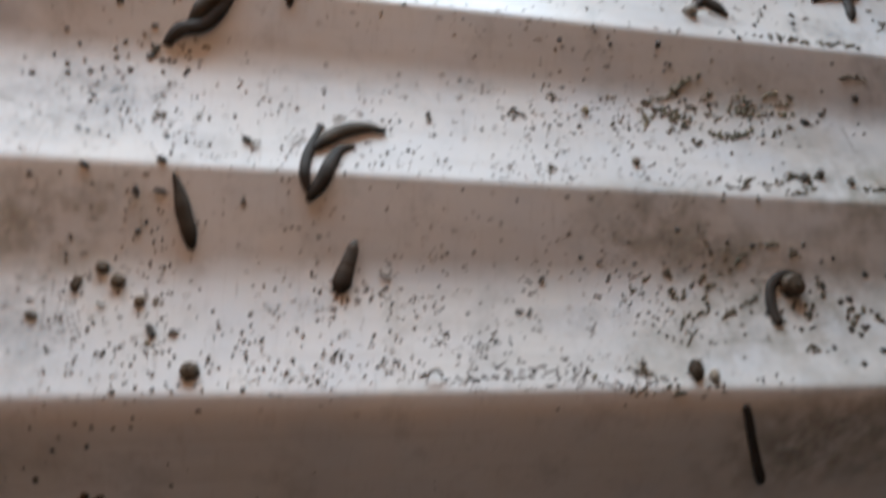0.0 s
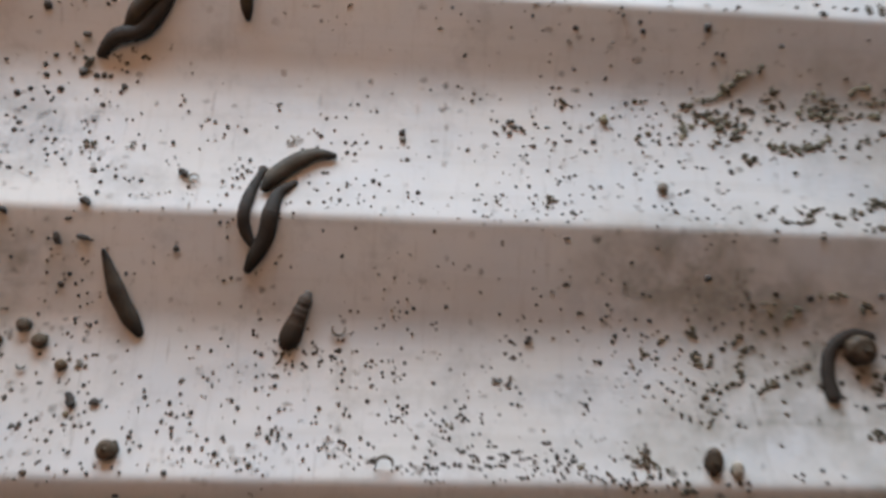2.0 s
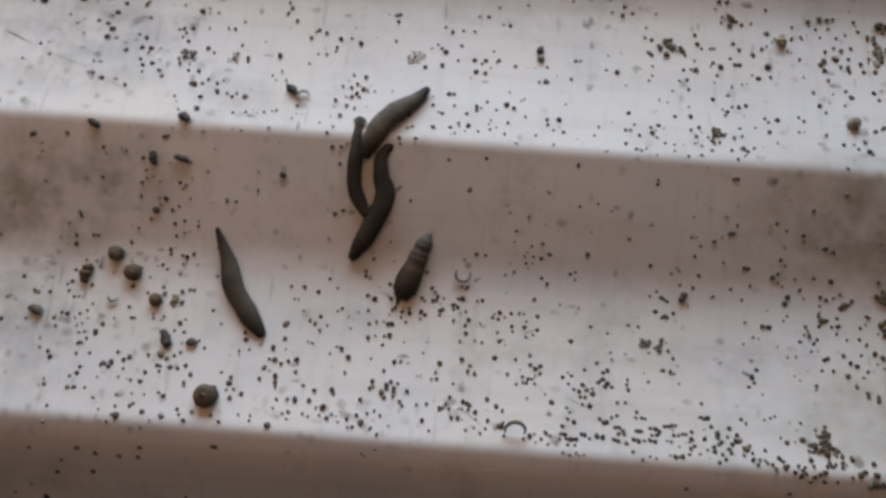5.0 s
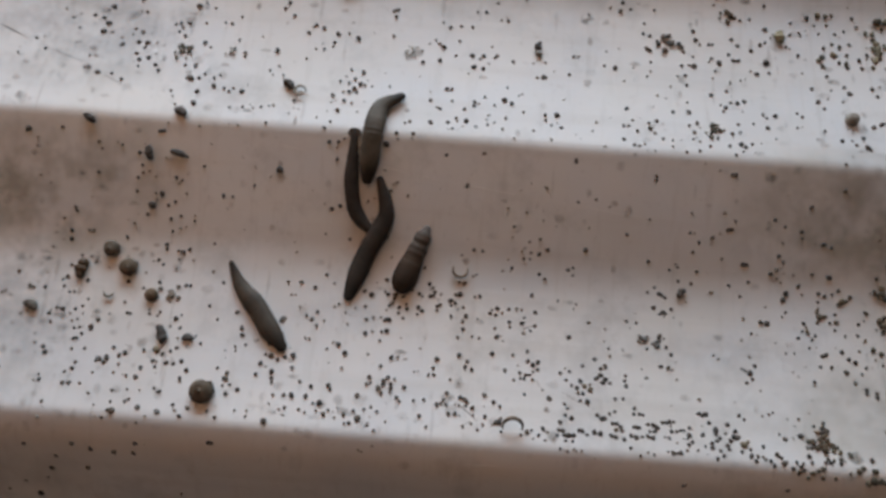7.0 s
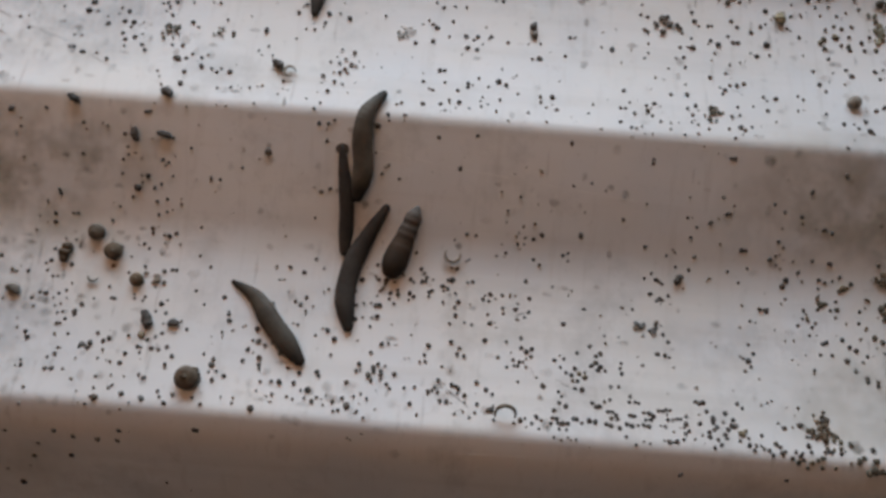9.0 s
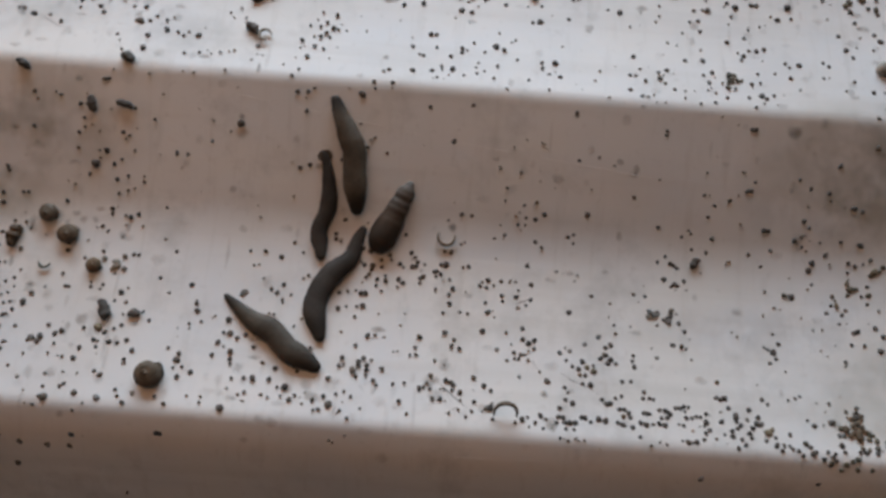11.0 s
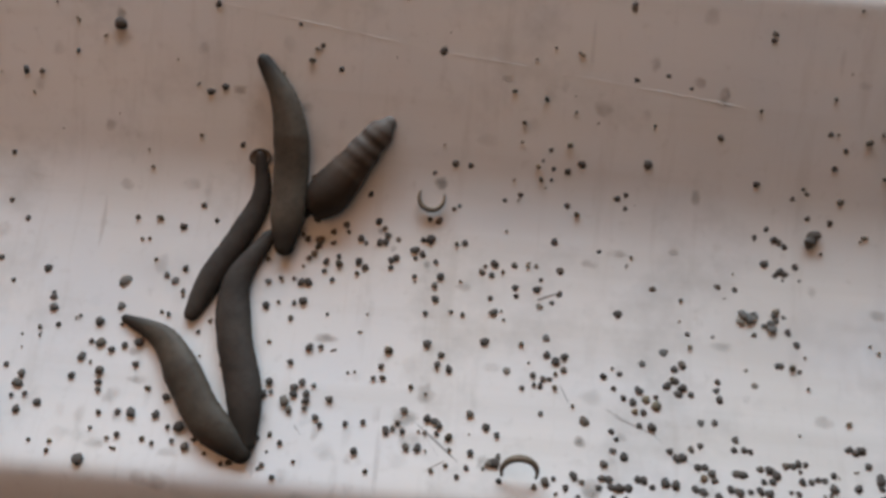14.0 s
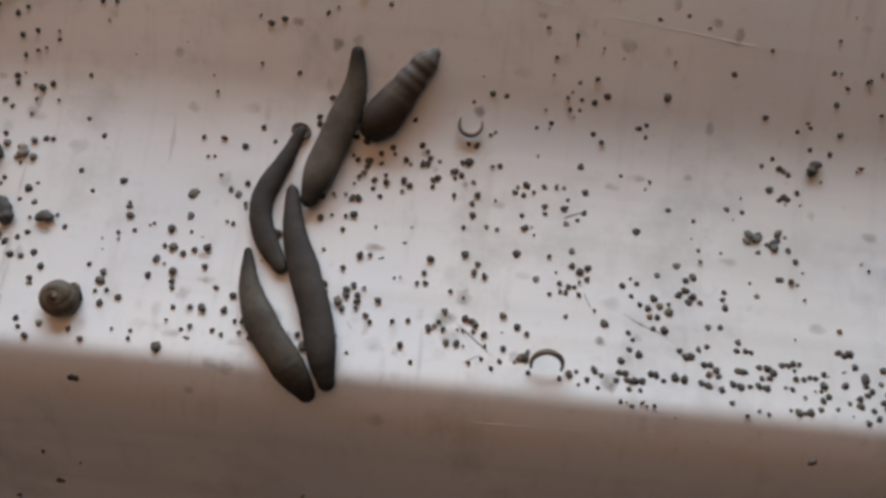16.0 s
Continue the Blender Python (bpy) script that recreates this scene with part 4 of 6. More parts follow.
trail(1.1, 1.15, ALGAE, 'crooked chain of olive brown debris grains', (113.6, -3.8), (115.2, -2.2), (116.4, -0.7))
trail(1.0, 1.14, ALGAE, 'short clinging chain of brown debris', (110.5, -13.9), (113.3, -11.8), (117.6, -10.4), (121.5, -9.6))
trail(1.3, 1.17, ALGAE, 'ragged olive debris stuck to the plastic', (121.5, -9.6), (123.6, -7.5), (123.8, -3.5))
trail(1.3, 1.19, ALGAE, 'crooked chain of olive brown debris grains', (130.6, -11.5), (132.5, -8.7), (134.0, -6.3))
trail(0.9, 1.20, ALGAE, 'short clinging chain of brown debris', (134.2, -7.3), (135.4, -8.7), (136.7, -7.6))
trail(0.8, 1.22, ALGAE, 'ragged olive debris stuck to the plastic', (138.1, -6.5), (142.6, -5.0), (147.1, -2.1))
trail(0.9, 1.14, ALGAE, 'crooked chain of olive brown debris grains', (116.2, -16.1), (114.6, -18.5), (113.0, -21.1))
trail(1.2, 1.27, ALGAE, 'ragged olive debris stuck to the plastic', (163.9, -23.9), (165.6, -22.9), (167.0, -21.9))
trail(0.8, 1.10, ALGAE, 'crooked chain of olive brown debris grains', (100.3, -39.1), (103.3, -40.0), (106.2, -39.4))
trail(0.8, 1.18, ALGAE, 'crooked chain of olive brown debris grains', (124.4, 1.2), (126.9, 2.3), (129.1, 2.4))
trail(0.9, 1.17, ALGAE, 'short clinging chain of brown debris', (122.7, 4.3), (124.1, 5.7), (124.8, 7.0))
trail(1.5, 1.40, ALGAE, 'ragged olive debris stuck to the plastic', (175.2, 117.2), (180.6, 118.8), (185.9, 117.7), (195.6, 118.1))
trail(1.5, 1.40, ALGAE, 'crooked chain of olive brown debris grains', (200.6, 118.3), (206.0, 117.2), (214.0, 118.9), (222.7, 117.3))
trail(1.9, 1.40, ALGAE, 'short clinging chain of brown debris', (242.8, 139.6), (244.4, 135.5), (241.4, 130.8))
trail(1.1, 1.40, ALGAE, 'ragged olive debris stuck to the plastic', (73.3, 152.8), (75.8, 150.3), (76.7, 146.5))
trail(0.9, 1.40, ALGAE, 'crooked chain of olive brown debris grains', (86.4, 148.4), (88.0, 145.9), (88.2, 143.3))
trail(0.9, 1.40, ALGAE, 'short clinging chain of brown debris', (93.6, 140.9), (96.1, 139.1), (96.5, 136.5))
trail(0.9, 1.40, ALGAE, 'ragged olive debris stuck to the plastic', (108.6, 149.0), (113.4, 150.0), (115.9, 151.5))
trail(1.0, 1.40, ALGAE, 'crooked chain of olive brown debris grains', (118.0, 156.1), (121.8, 153.1), (127.6, 154.1))
trail(0.8, 1.40, ALGAE, 'short clinging chain of brown debris', (130.3, 153.0), (136.6, 156.6), (148.5, 159.2))
trail(1.5, 1.40, ALGAE, 'ragged olive debris stuck to the plastic', (-92.6, 150.7), (-89.9, 146.9), (-90.3, 142.6))
trail(1.2, 1.40, ALGAE, 'crooked chain of olive brown debris grains', (-104.1, 143.5), (-102.0, 144.9), (-99.6, 143.8))
trail(1.3, 1.40, ALGAE, 'short clinging chain of brown debris', (-70.8, 149.0), (-68.9, 147.0), (-67.2, 148.4))
trail(1.2, 1.40, ALGAE, 'ragged olive debris stuck to the plastic', (-78.0, 135.4), (-73.9, 133.8), (-68.4, 131.6))
trail(0.7, 1.40, ALGAE, 'short clinging chain of brown debris', (-84.3, 89.8), (-83.1, 86.3), (-82.5, 83.9))
trail(1.5, 1.40, ALGAE, 'ragged olive debris stuck to the plastic', (186.7, -2.8), (187.8, -6.4), (187.5, -10.4))
trail(1.4, 1.40, ALGAE, 'crooked chain of olive brown debris grains', (186.1, -13.4), (191.1, -10.0), (194.2, -5.8))
trail(1.1, 1.40, ALGAE, 'short clinging chain of brown debris', (198.9, -10.2), (204.6, -12.7), (209.6, -13.3), (215.3, -16.5))
trail(1.1, 1.40, ALGAE, 'ragged olive debris stuck to the plastic', (201.8, -20.1), (203.3, -21.5), (204.2, -23.1))
trail(1.5, 1.40, ALGAE, 'crooked chain of olive brown debris grains', (177.4, 6.9), (177.8, 2.2), (176.1, -1.4))
trail(1.3, 1.40, ALGAE, 'short clinging chain of brown debris', (167.6, -8.3), (169.8, -9.5), (170.4, -5.3))
trail(1.0, 1.40, ALGAE, 'ragged olive debris stuck to the plastic', (162.3, -24.1), (164.6, -23.1), (166.5, -21.8))
trail(0.3, 1.08, ALGAE, 'crooked chain of olive brown debris grains', (68.0, 79.6), (68.0, 81.7), (69.9, 82.5), (70.8, 80.9), (69.6, 79.2))
trail(2.0, 1.16, FUZZ, 'pale olive debris clinging in a chain', (111.1, 78.1), (112.0, 74.0), (110.6, 69.7))
trail(1.0, 1.06, ALGAE, 'short clinging chain of brown debris', (109.5, 7.2), (110.4, 6.1), (111.0, 5.3))
trail(1.6, 1.5, ALGAE, 'crooked chain of olive brown debris grains', (168.0, 47.9), (174.8, 49.6), (180.8, 48.0), (186.5, 50.2))
trail(1.2, 1.3, ALGAE, 'short clinging chain of brown debris', (169.9, 40.8), (176.8, 42.7), (183.5, 44.1))
trail(1.0, 1.2, ALGAE, 'short clinging chain of brown debris', (204.5, 45.1), (210.7, 44.3), (217.2, 46.2))
trail(2.0, 1.3, ALGAE, 'ragged olive debris stuck to the plastic', (156.6, 84.8), (164.4, 83.4), (172.4, 83.1))
trail(2.4, 1.3, ALGAE, 'ragged olive debris stuck to the plastic', (112.4, 83.0), (117.2, 77.9), (124.5, 75.6), (130.8, 74.6))
trail(0.9, 1.2, ALGAE, 'crooked chain of olive brown debris grains', (140.5, 70.2), (147.9, 68.4), (157.2, 70.1))
trail(1.2, 1.3, ALGAE, 'ragged olive debris stuck to the plastic', (210.0, 101.1), (216.9, 102.2), (223.8, 101.6))
bean(186.9, 51.6, 4.6, 3.4, 80, RESIDUE, 'grey oval dropping by the ridge')
bean(178.0, 49.2, 4.6, 3.4, 80, RESIDUE, 'grey oval dropping by the ridge')
bean(200.5, 48.2, 4.6, 3.4, 80, RESIDUE, 'grey oval dropping by the ridge')
bean(-97.3, -2.4, 5.4, 2.9, 80, SHELL_DARK, 'black bean-shaped dropping on the tray')
bean(-108.5, -13.0, 4.1, 2.4, -20, DROPPING, 'dark oval dropping on the slope')
bean(-73.9, -17.9, 5.2, 2.4, -68, DROPPING, 'long dark dropping on plastic')
bean(-66.9, -18.3, 3.1, 1.7, 10, DROPPING, 'dark oval dropping on the slope')
bean(-98.4, 36.3, 3.7, 1.9, -32, DROPPING, 'elongated dark dropping on the slope')
bean(-75.1, 39.6, 3.6, 2.1, -25, DROPPING, 'elongated dark dropping on the ridge')
bean(-74.9, 29.0, 4.2, 1.6, -15, DROPPING, 'long dark dropping on the shaded slope')
bean(84.1, 75.7, 3.7, 2.6, 90, FUZZ, 'oval olive dropping on white plastic')
bean(-48.4, 50.1, 4.1, 2.2, -42, DROPPING, 'dark oval dropping beside a pale ring')
bean(-82.0, 28.8, 3.9, 2.1, 100, DROPPING, 'dark dropping on the shaded slope')
bean(58.3, 2.8, 3.1, 1.6, 60, DROPPING, 'elongated dark dropping on the tray')


# ---- long scratches in the plastic ----
def scratch(x0, y0, x1, y1, width=0.24, skin=SCRATCH, name="scratch"):
    bm = bmesh.new()
    a, b = Vector((x0, y0)), Vector((x1, y1))
    side = Vector((-(b - a).y, (b - a).x)).normalized() * width / 2
    rows = []
    for i in range(41):
        f = i / 40
        c = a.lerp(b, f)
        w = side * max(0.02, 0.30 + 1.5 * noise.noise((f * 0.12 * (b - a).length, x0, 0))) * min(1, 8 * f, 8 * (1 - f) + 0.05)
        z = smooth_surface(c.y) + 0.35 * noise.noise((c.x * 0.012, c.y * 0.02, 3.0))
        rows.append([bm.verts.new(((c.x + k * w.x) * MM, (c.y + k * w.y) * MM, (z + h) * MM)) for k, h in ((-1, 0.04), (0, 0.05), (1, 0.04))])
    for p, q in zip(rows, rows[1:]):
        for j in range(2):
            bm.faces.new((p[j], q[j], q[j + 1], p[j + 1]))
    bmesh.ops.recalc_face_normals(bm, faces=bm.faces)
    return part(name, bm, skin, TRAY)


scratch(-59.8, 34.7, -4.6, 26.9, 0.18)
scratch(-3.1, 26.6, 48.7, 21.2, 0.18)
scratch(69.3, 19.9, 78.8, 20.3)
scratch(13.5, 82.0, 24.8, 74.1)
scratch(5.1, -43.3, 28.9, -42.5, 0.13)
scratch(208.1, 77.9, 211.1, 62.5, 0.50, DIRT, "dirt_line")
scratch(211.1, 62.5, 216.7, 52.2, 0.40, DIRT, "dirt_line")
scratch(199.6, 147.4, 202.9, 133.8, 0.50, DIRT, "dirt_line")
scratch(-130.2, 62.9, -116.0, 56.8, 0.50, DIRT, "dirt_line")
scratch(-116.0, 56.8, -104.1, 52.8, 0.60, DIRT, "dirt_line")
scratch(-104.1, 52.8, -88.3, 44.5, 0.50, DIRT, "dirt_line")
scratch(28.8, -25.1, 35.1, -27.3, 0.30, DIRT, "dirt_line")
scratch(0.8, -27.9, 8.1, -33.3, 0.35, DIRT, "dirt_line")
scratch(207.9, 79.2, 209.9, 66.7, 1.0, DIRT, "dirt_line")
scratch(209.9, 66.7, 211.5, 57.0, 1.0, DIRT, "dirt_line")
scratch(199.4, 142.9, 201.7, 137.2, 1.0, DIRT, "dirt_line")
scratch(201.7, 137.2, 204.5, 132.8, 1.0, DIRT, "dirt_line")
scratch(2.0, -29.0, 5.0, -32.7, 0.22, DIRT, "dirt_line")
scratch(-3.5, -32.2, -0.5, -34.2, 0.25, DIRT, "dirt_line")
scratch(2.9, -34.4, 5.8, -32.8, 0.22, DIRT, "dirt_line")
scratch(27.6, -24.2, 34.1, -27.0, 0.16, DIRT, "dirt_line")
scratch(34.1, -27.0, 40.1, -30.9, 0.16, DIRT, "dirt_line")
scratch(-15.8, -29.8, -14.4, -31.4, 0.50, DIRT, "dirt_line")
scratch(21.3, -21.5, 22.7, -24.0, 0.20, DIRT, "dirt_line")
scratch(17.4, -9.6, 20.8, -8.2, 0.30, DIRT, "dirt_line")


def film_material(name, a, b_):
    """A thin grey film that thins out unevenly towards its rim."""
    m, t, b = nodes_of(name)
    n = noise_node(t, 90, 5, 0.65)
    r = ramp(t, n.outputs["Fac"], [(0.35, a), (0.7, b_)])
    t.links.new(r.outputs["Color"], b.inputs["Base Color"])
    b.inputs["Roughness"].default_value = 0.35
    cover = t.nodes.new("ShaderNodeAttribute")
    cover.attribute_name = "cover"
    patchy = ramp(t, n.outputs["Fac"], [(0.40, (0.15, 0.15, 0.15)), (0.62, (1, 1, 1))])
    amount = t.nodes.new("ShaderNodeMath")
    amount.operation = "MULTIPLY"
    t.links.new(cover.outputs["Fac"], amount.inputs[0])
    t.links.new(patchy.outputs["Color"], amount.inputs[1])
    t.links.new(amount.outputs[0], b.inputs["Alpha"])
    return m


FILM = film_material("grey film of dirt and shade", (0.36, 0.365, 0.375), (0.50, 0.505, 0.515))
# olive dirt that also carries the painted shade of the sides
SOIL_SHADE = film_material("olive brown film with side shade", (0.26, 0.225, 0.155), (0.36, 0.32, 0.235))
BLOT = film_material("dried brown film", (0.20, 0.17, 0.14), (0.34, 0.30, 0.26))


LAYERS = []


def stain(x, y, rx, ry, strength, skin=FILM, words="thin grey smear of dried dirt and painted shade"):
    """A film of dried dirt and painted shade, clinging to the tray's face; each lies a little above the one before."""
    bm = bmesh.new()
    cover = bm.verts.layers.float.new("cover")
    rows = []
    steps = max(8, int(max(rx, ry) / 1.6))
    lift = 0.06 + 0.011 * len(LAYERS)
    LAYERS.append((x, y))
    for i in range(steps + 1):
        f = i / steps
        row = []
        for j in range(48):
            a = 2 * math.pi * j / 48
            edge = 1 + 0.35 * noise.noise((math.cos(a) * 1.3 + x, math.sin(a) * 1.3 + y, 0))
            px, py = x + rx * f * edge * math.cos(a), y + ry * f * edge * math.sin(a)
            z = smooth_surface(py) + 0.35 * noise.noise((px * 0.012, py * 0.02, 3.0)) + lift
            v = bm.verts.new((px * MM, py * MM, z * MM))
            v[cover] = 0.5 * strength * (1 - f ** 1.6)
            row.append(v)
        rows.append(row)
    for p, q in zip(rows, rows[1:]):
        for j in range(48):
            bm.faces.new((p[j], p[(j + 1) % 48], q[(j + 1) % 48], q[j]))
    bmesh.ops.remove_doubles(bm, verts=rows[0], dist=1e-7)
    bmesh.ops.recalc_face_normals(bm, faces=bm.faces)
    return part("stain", bm, skin, TRAY, words)


stain(210.4, 124.6, 30.1, 12.3, 0.90)
# paints the blue-grey shadow by the far east leeches
stain(148.7, 125.5, 18.5, 5.7, 0.80)
stain(227.9, 100.0, 16.8, 23.1, 0.60)
stain(-123.2, 125.1, 11.6, 13.3, 0.60)
stain(-26.7, -9.5, 17.7, 5.1, 0.35)
stain(64.6, -11.3, 25.1, 7.2, 0.30)
stain(6.4, 80.0, 38.8, 8.4, 0.35)


# dirty grey smears in the west, made denser to paint weaker light there
for x, y, rx, ry, much in ((-112, 64, 42, 22, 0.9), (-116, -16, 26, 22, 0.8), (-150, 100, 30, 24, 0.8)):
    stain(x, y, rx, ry, much)
# broad soiling towards the tray's sides, deepened to paint in their shade
for x, y, rx, ry, much in ((112, 24, 42, 24, 1.0), (160, -4, 60, 30, 0.95), (105, -26, 34, 14, 0.5), (170, 88, 48, 24, 0.5), (150, -62, 46, 18, 0.8),
                           (-114, 18, 42, 24, 1.0), (-124, -52, 44, 14, 0.5), (205, 40, 50, 34, 0.9), (190, -50, 60, 26, 0.9)):
    stain(x, y, rx, ry, much, SOIL_SHADE, "thin olive brown soiling with painted side shade")


def dried_blots(seed, areas):
    """Faint dried blots and runs, thin films with no sharp rim: number, bounds and strength of each area."""
    rnd = random.Random(seed)
    bm = bmesh.new()
    cover = bm.verts.layers.float.new("cover")
    for x0, x1, y0, y1, most in [a[1:] for a in areas for _ in range(a[0])]:
        x, y = rnd.uniform(x0, x1), rnd.uniform(y0, y1)
        run = rnd.random() < 0.15
        rx, ry = (rnd.uniform(0.4, 0.8), rnd.uniform(2.0, 6.0)) if run else (rnd.uniform(0.6, 2.0), rnd.uniform(0.6, 1.8))
        strong = rnd.uniform(0.12, min(0.25, most) if run else most)
        rows = []
        for f, c in ((0.02, 1.0), (0.5, 0.85), (0.8, 0.4), (1.0, 0.0)):
            row = []
            for j in range(10):
                a = j * math.pi / 5
                edge = 1 + 0.5 * noise.noise((math.cos(a) * 1.5 + x, math.sin(a) * 1.5 + y, 0))
                px, py = x + rx * f * edge * math.cos(a), y + ry * f * edge * math.sin(a)
                v = bm.verts.new((px * MM, py * MM, (smooth_surface(py) + 0.35 * noise.noise((px * 0.012, py * 0.02, 3.0)) + 0.04) * MM))
                v[cover] = strong * c
                row.append(v)
            rows.append(row)
        for p, q in zip(rows, rows[1:]):
            for j in range(10):
                bm.faces.new((p[j], p[(j + 1) % 10], q[(j + 1) % 10], q[j]))
        bm.faces.new(rows[0])
    return tagged(part("dried_blots", bm, BLOT), "faint dried brown-grey blots and runs on plastic", "stain", kind="stuff")


dried_blots(8, [
    (330, -120, 150, -45, 120, 0.75),
    (25, -123, -108, 39, 61, 0.4),
    (70, -109, -71, -43, 6, 0.4),
    (40, -53, 1, -39, -26, 0.4),
    (60, 47, 113, 43, 83, 0.4),
    (35, -103, -57, 35, 73, 0.4),
])


# ---- droppings: the single ones ----
def pellet_mesh(seed, skin):
    bm = bmesh.new()
    lump(bm, 0, 0, 0.22 * MM, 1.0 * MM, seed * 3.7, 0.5)
    return mesh_from("pellet", bm, skin)


PELLETS = {}
PELLET_WORDS = {DROPPING: "small dark rounded dropping on the white plastic", RESIDUE: "faint grey dried dropping on the white plastic",
                ALGAE: "olive brown dropping overgrown with algae", SHELL: "reddish brown scrap on the shaded slope"}


def dropping(name, x, y, r, skin):
    """One rounded dropping; its place is left to the caller."""
    rnd = random.Random(int(x * 310 + y * 170))
    key = (skin.name, rnd.randrange(8))
    if key not in PELLETS:
        PELLETS[key] = pellet_mesh(key[1], skin)
    thick = 0.35 if skin is RESIDUE else rnd.uniform(0.45, 0.7)
    r *= rnd.uniform(0.94, 1.06)
    return new(name, PELLETS[key]), pose(0, 0, 0, 0, 0, rnd.uniform(0, 360)) @ Matrix.Diagonal((r * rnd.uniform(0.95, 1.22), r * rnd.uniform(0.9, 1.02), r * thick, 1))


LOOSE = {}


def pellets(size, skin, *places):
    """Single droppings: things along the middle stretch of the tray, joined further out and where very small."""
    for x, y in places:
        near = -62 < x < 62 and -41 < y < 62 and size > 0.45
        ob, turn = dropping("pellet", x, y, size, skin)
        place = Matrix.Translation(on_tray(x, y) * MM) @ lean_to_slope(y) @ turn
        if near:
            ob.matrix_basis = place
            tagged(ob, PELLET_WORDS[skin], "dropping", "droppings on the tray")
            continue
        verts, faces = LOOSE.setdefault(skin, ([], []))
        k = len(verts)
        verts.extend(tuple(place @ v.co) for v in ob.data.vertices)
        faces.extend(tuple(k + i for i in f.vertices) for f in ob.data.polygons)
        bpy.data.objects.remove(ob)


pellets(0.42, DROPPING, (-23.5, 1.9), (-13.5, -3.4), (-18.3, -12.8), (-13.1, -8.9), (1.2, -12.8), (6.7, -12.6), (14.4, -9.2), (-13.5, -18.9), (4.3, -29.4), (8.7, -33.5), (13.3, -34.8), (30.3, 23.2), (57.0, 9.6), (53.1, -33.1), (24.0, -36.0))
pellets(0.58, DROPPING, (-16.5, 0.1), (-13.7, -1.7), (2.1, 1.3), (-0.0, -4.0), (-3.9, -4.8), (-8.4, -6.7), (-22.4, -13.5), (6.3, -1.8), (-15.2, -19.1), (-17.5, -21.4), (11.8, -32.7), (54.2, 1.4), (55.8, -1.5), (34.6, -6.5), (54.4, -11.3), (37.7, -30.0), (47.1, -28.2), (45.8, -31.3), (40.1, -33.7), (44.9, -33.4), (52.7, -29.8), (54.5, -29.4), (54.8, -31.6), (57.0, -31.3), (32.2, -33.1))
pellets(0.42, RESIDUE, (5.0, 3.8), (-13.7, -24.3), (18.7, -25.6))
pellets(0.58, RESIDUE, (17.9, -10.4), (53.9, -9.2), (33.2, -17.6), (49.2, -19.4))
pellets(0.58, SHELL, (32.0, -24.3))
pellets(0.78, DROPPING, (36.0, -33.3))
pellets(0.58, DROPPING, (62.6, -27.3), (65.8, -33.0), (95.3, -36.1), (-69.3, -24.7), (-66.9, -28.0), (-101.8, -12.9))
pellets(0.78, RESIDUE, (70.1, -31.7))
pellets(0.58, ALGAE, (87.4, -40.0), (90.8, -30.9))
pellets(0.42, DROPPING, (55.9, -36.6), (-101.4, -7.2), (-88.1, -13.5), (-96.2, -17.7), (-73.6, -24.5), (-91.1, -31.0), (-58.1, -24.9), (-102.1, -5.5))
pellets(0.58, RESIDUE, (88.7, -33.0), (-69.5, -15.7))
pellets(1.15, SHELL, (-81, 15.5))
pellets(1.0, ALGAE, (-74.1, -21.6), (109.8, -0.4), (98.6, 71.6), (94.7, 83.3))
pellets(1.0, DROPPING, (-48.1, 26.8), (-20.8, 35.3), (-74.8, 50.3), (-101.3, 62.9), (79.8, 67.6))
pellets(0.92, RESIDUE, (80.1, 78))
pellets(0.92, ALGAE, (103.4, -37.3))
pellets(0.92, DROPPING, (-103.5, -60.6), (-31.6, -31.3), (-21.9, -34.2), (80.5, -3.3), (-114.4, 32.8), (9.1, 50.4), (-100.5, 65.5))
pellets(0.85, RESIDUE, (-43.8, -11.5))
pellets(0.85, ALGAE, (109.1, 68.4), (96.9, 83.2))
pellets(0.85, DROPPING, (-88.5, -51.8), (-44.5, -36.5), (85.4, 4.9), (-78.5, 18.6), (-99.7, 50), (23.1, 47.1), (101.7, 59.9), (-91.1, 60.3), (67, 66.6))
pellets(0.78, RESIDUE, (-80.9, -47), (-70.6, -36.4), (-60.6, 47.5))
pellets(0.78, ALGAE, (100.4, 74.2))
pellets(0.78, DROPPING, (103, -34.8), (-46.2, -17.8), (-39.8, -20.4), (1.8, -17.2), (24.8, -26.1), (63.5, -27), (-90.7, -15), (-71, -13.5), (49.5, -9.3), (99.7, -14.2), (32.8, 12.1), (81.1, 9.7), (84.6, 3.2), (0.8, 26.3), (94.1, 18), (-72.5, 42.9))
pellets(0.78, DROPPING, (-35.7, 34.8), (-0.6, 43.4), (98.2, 31.9), (-87.4, 55.6), (19.3, 58.3), (81, 51.5), (103.6, 46.7), (-100.1, 70.8), (-90.5, 63.4), (-76.7, 73), (-53.3, 60.6), (-31.6, 66.3), (-8.2, 65.4), (38.6, 62.7), (60.7, 73.3))
pellets(0.7, SHELL, (95.4, 4.9))
pellets(0.7, RESIDUE, (-86.7, -46.7), (-43.5, -15.3), (36.1, -15.7), (53.9, 50.5))
pellets(0.7, ALGAE, (88.2, -31.5), (97.9, -34), (98.4, -1.6))
pellets(0.7, DROPPING, (-97.7, -52.7), (-75.4, -35.6), (30.4, -30.4), (37.4, -33.4), (46.1, -33.7), (50.2, -33.5), (56.7, -36.4), (86.4, -30.4), (-116.9, -15.7), (-77.8, -28.5), (-74.5, -24.3), (-67.4, -23.9), (-45.2, -20.8), (-44.6, -24.6), (-38.7, -30), (-28.8, -16.9))
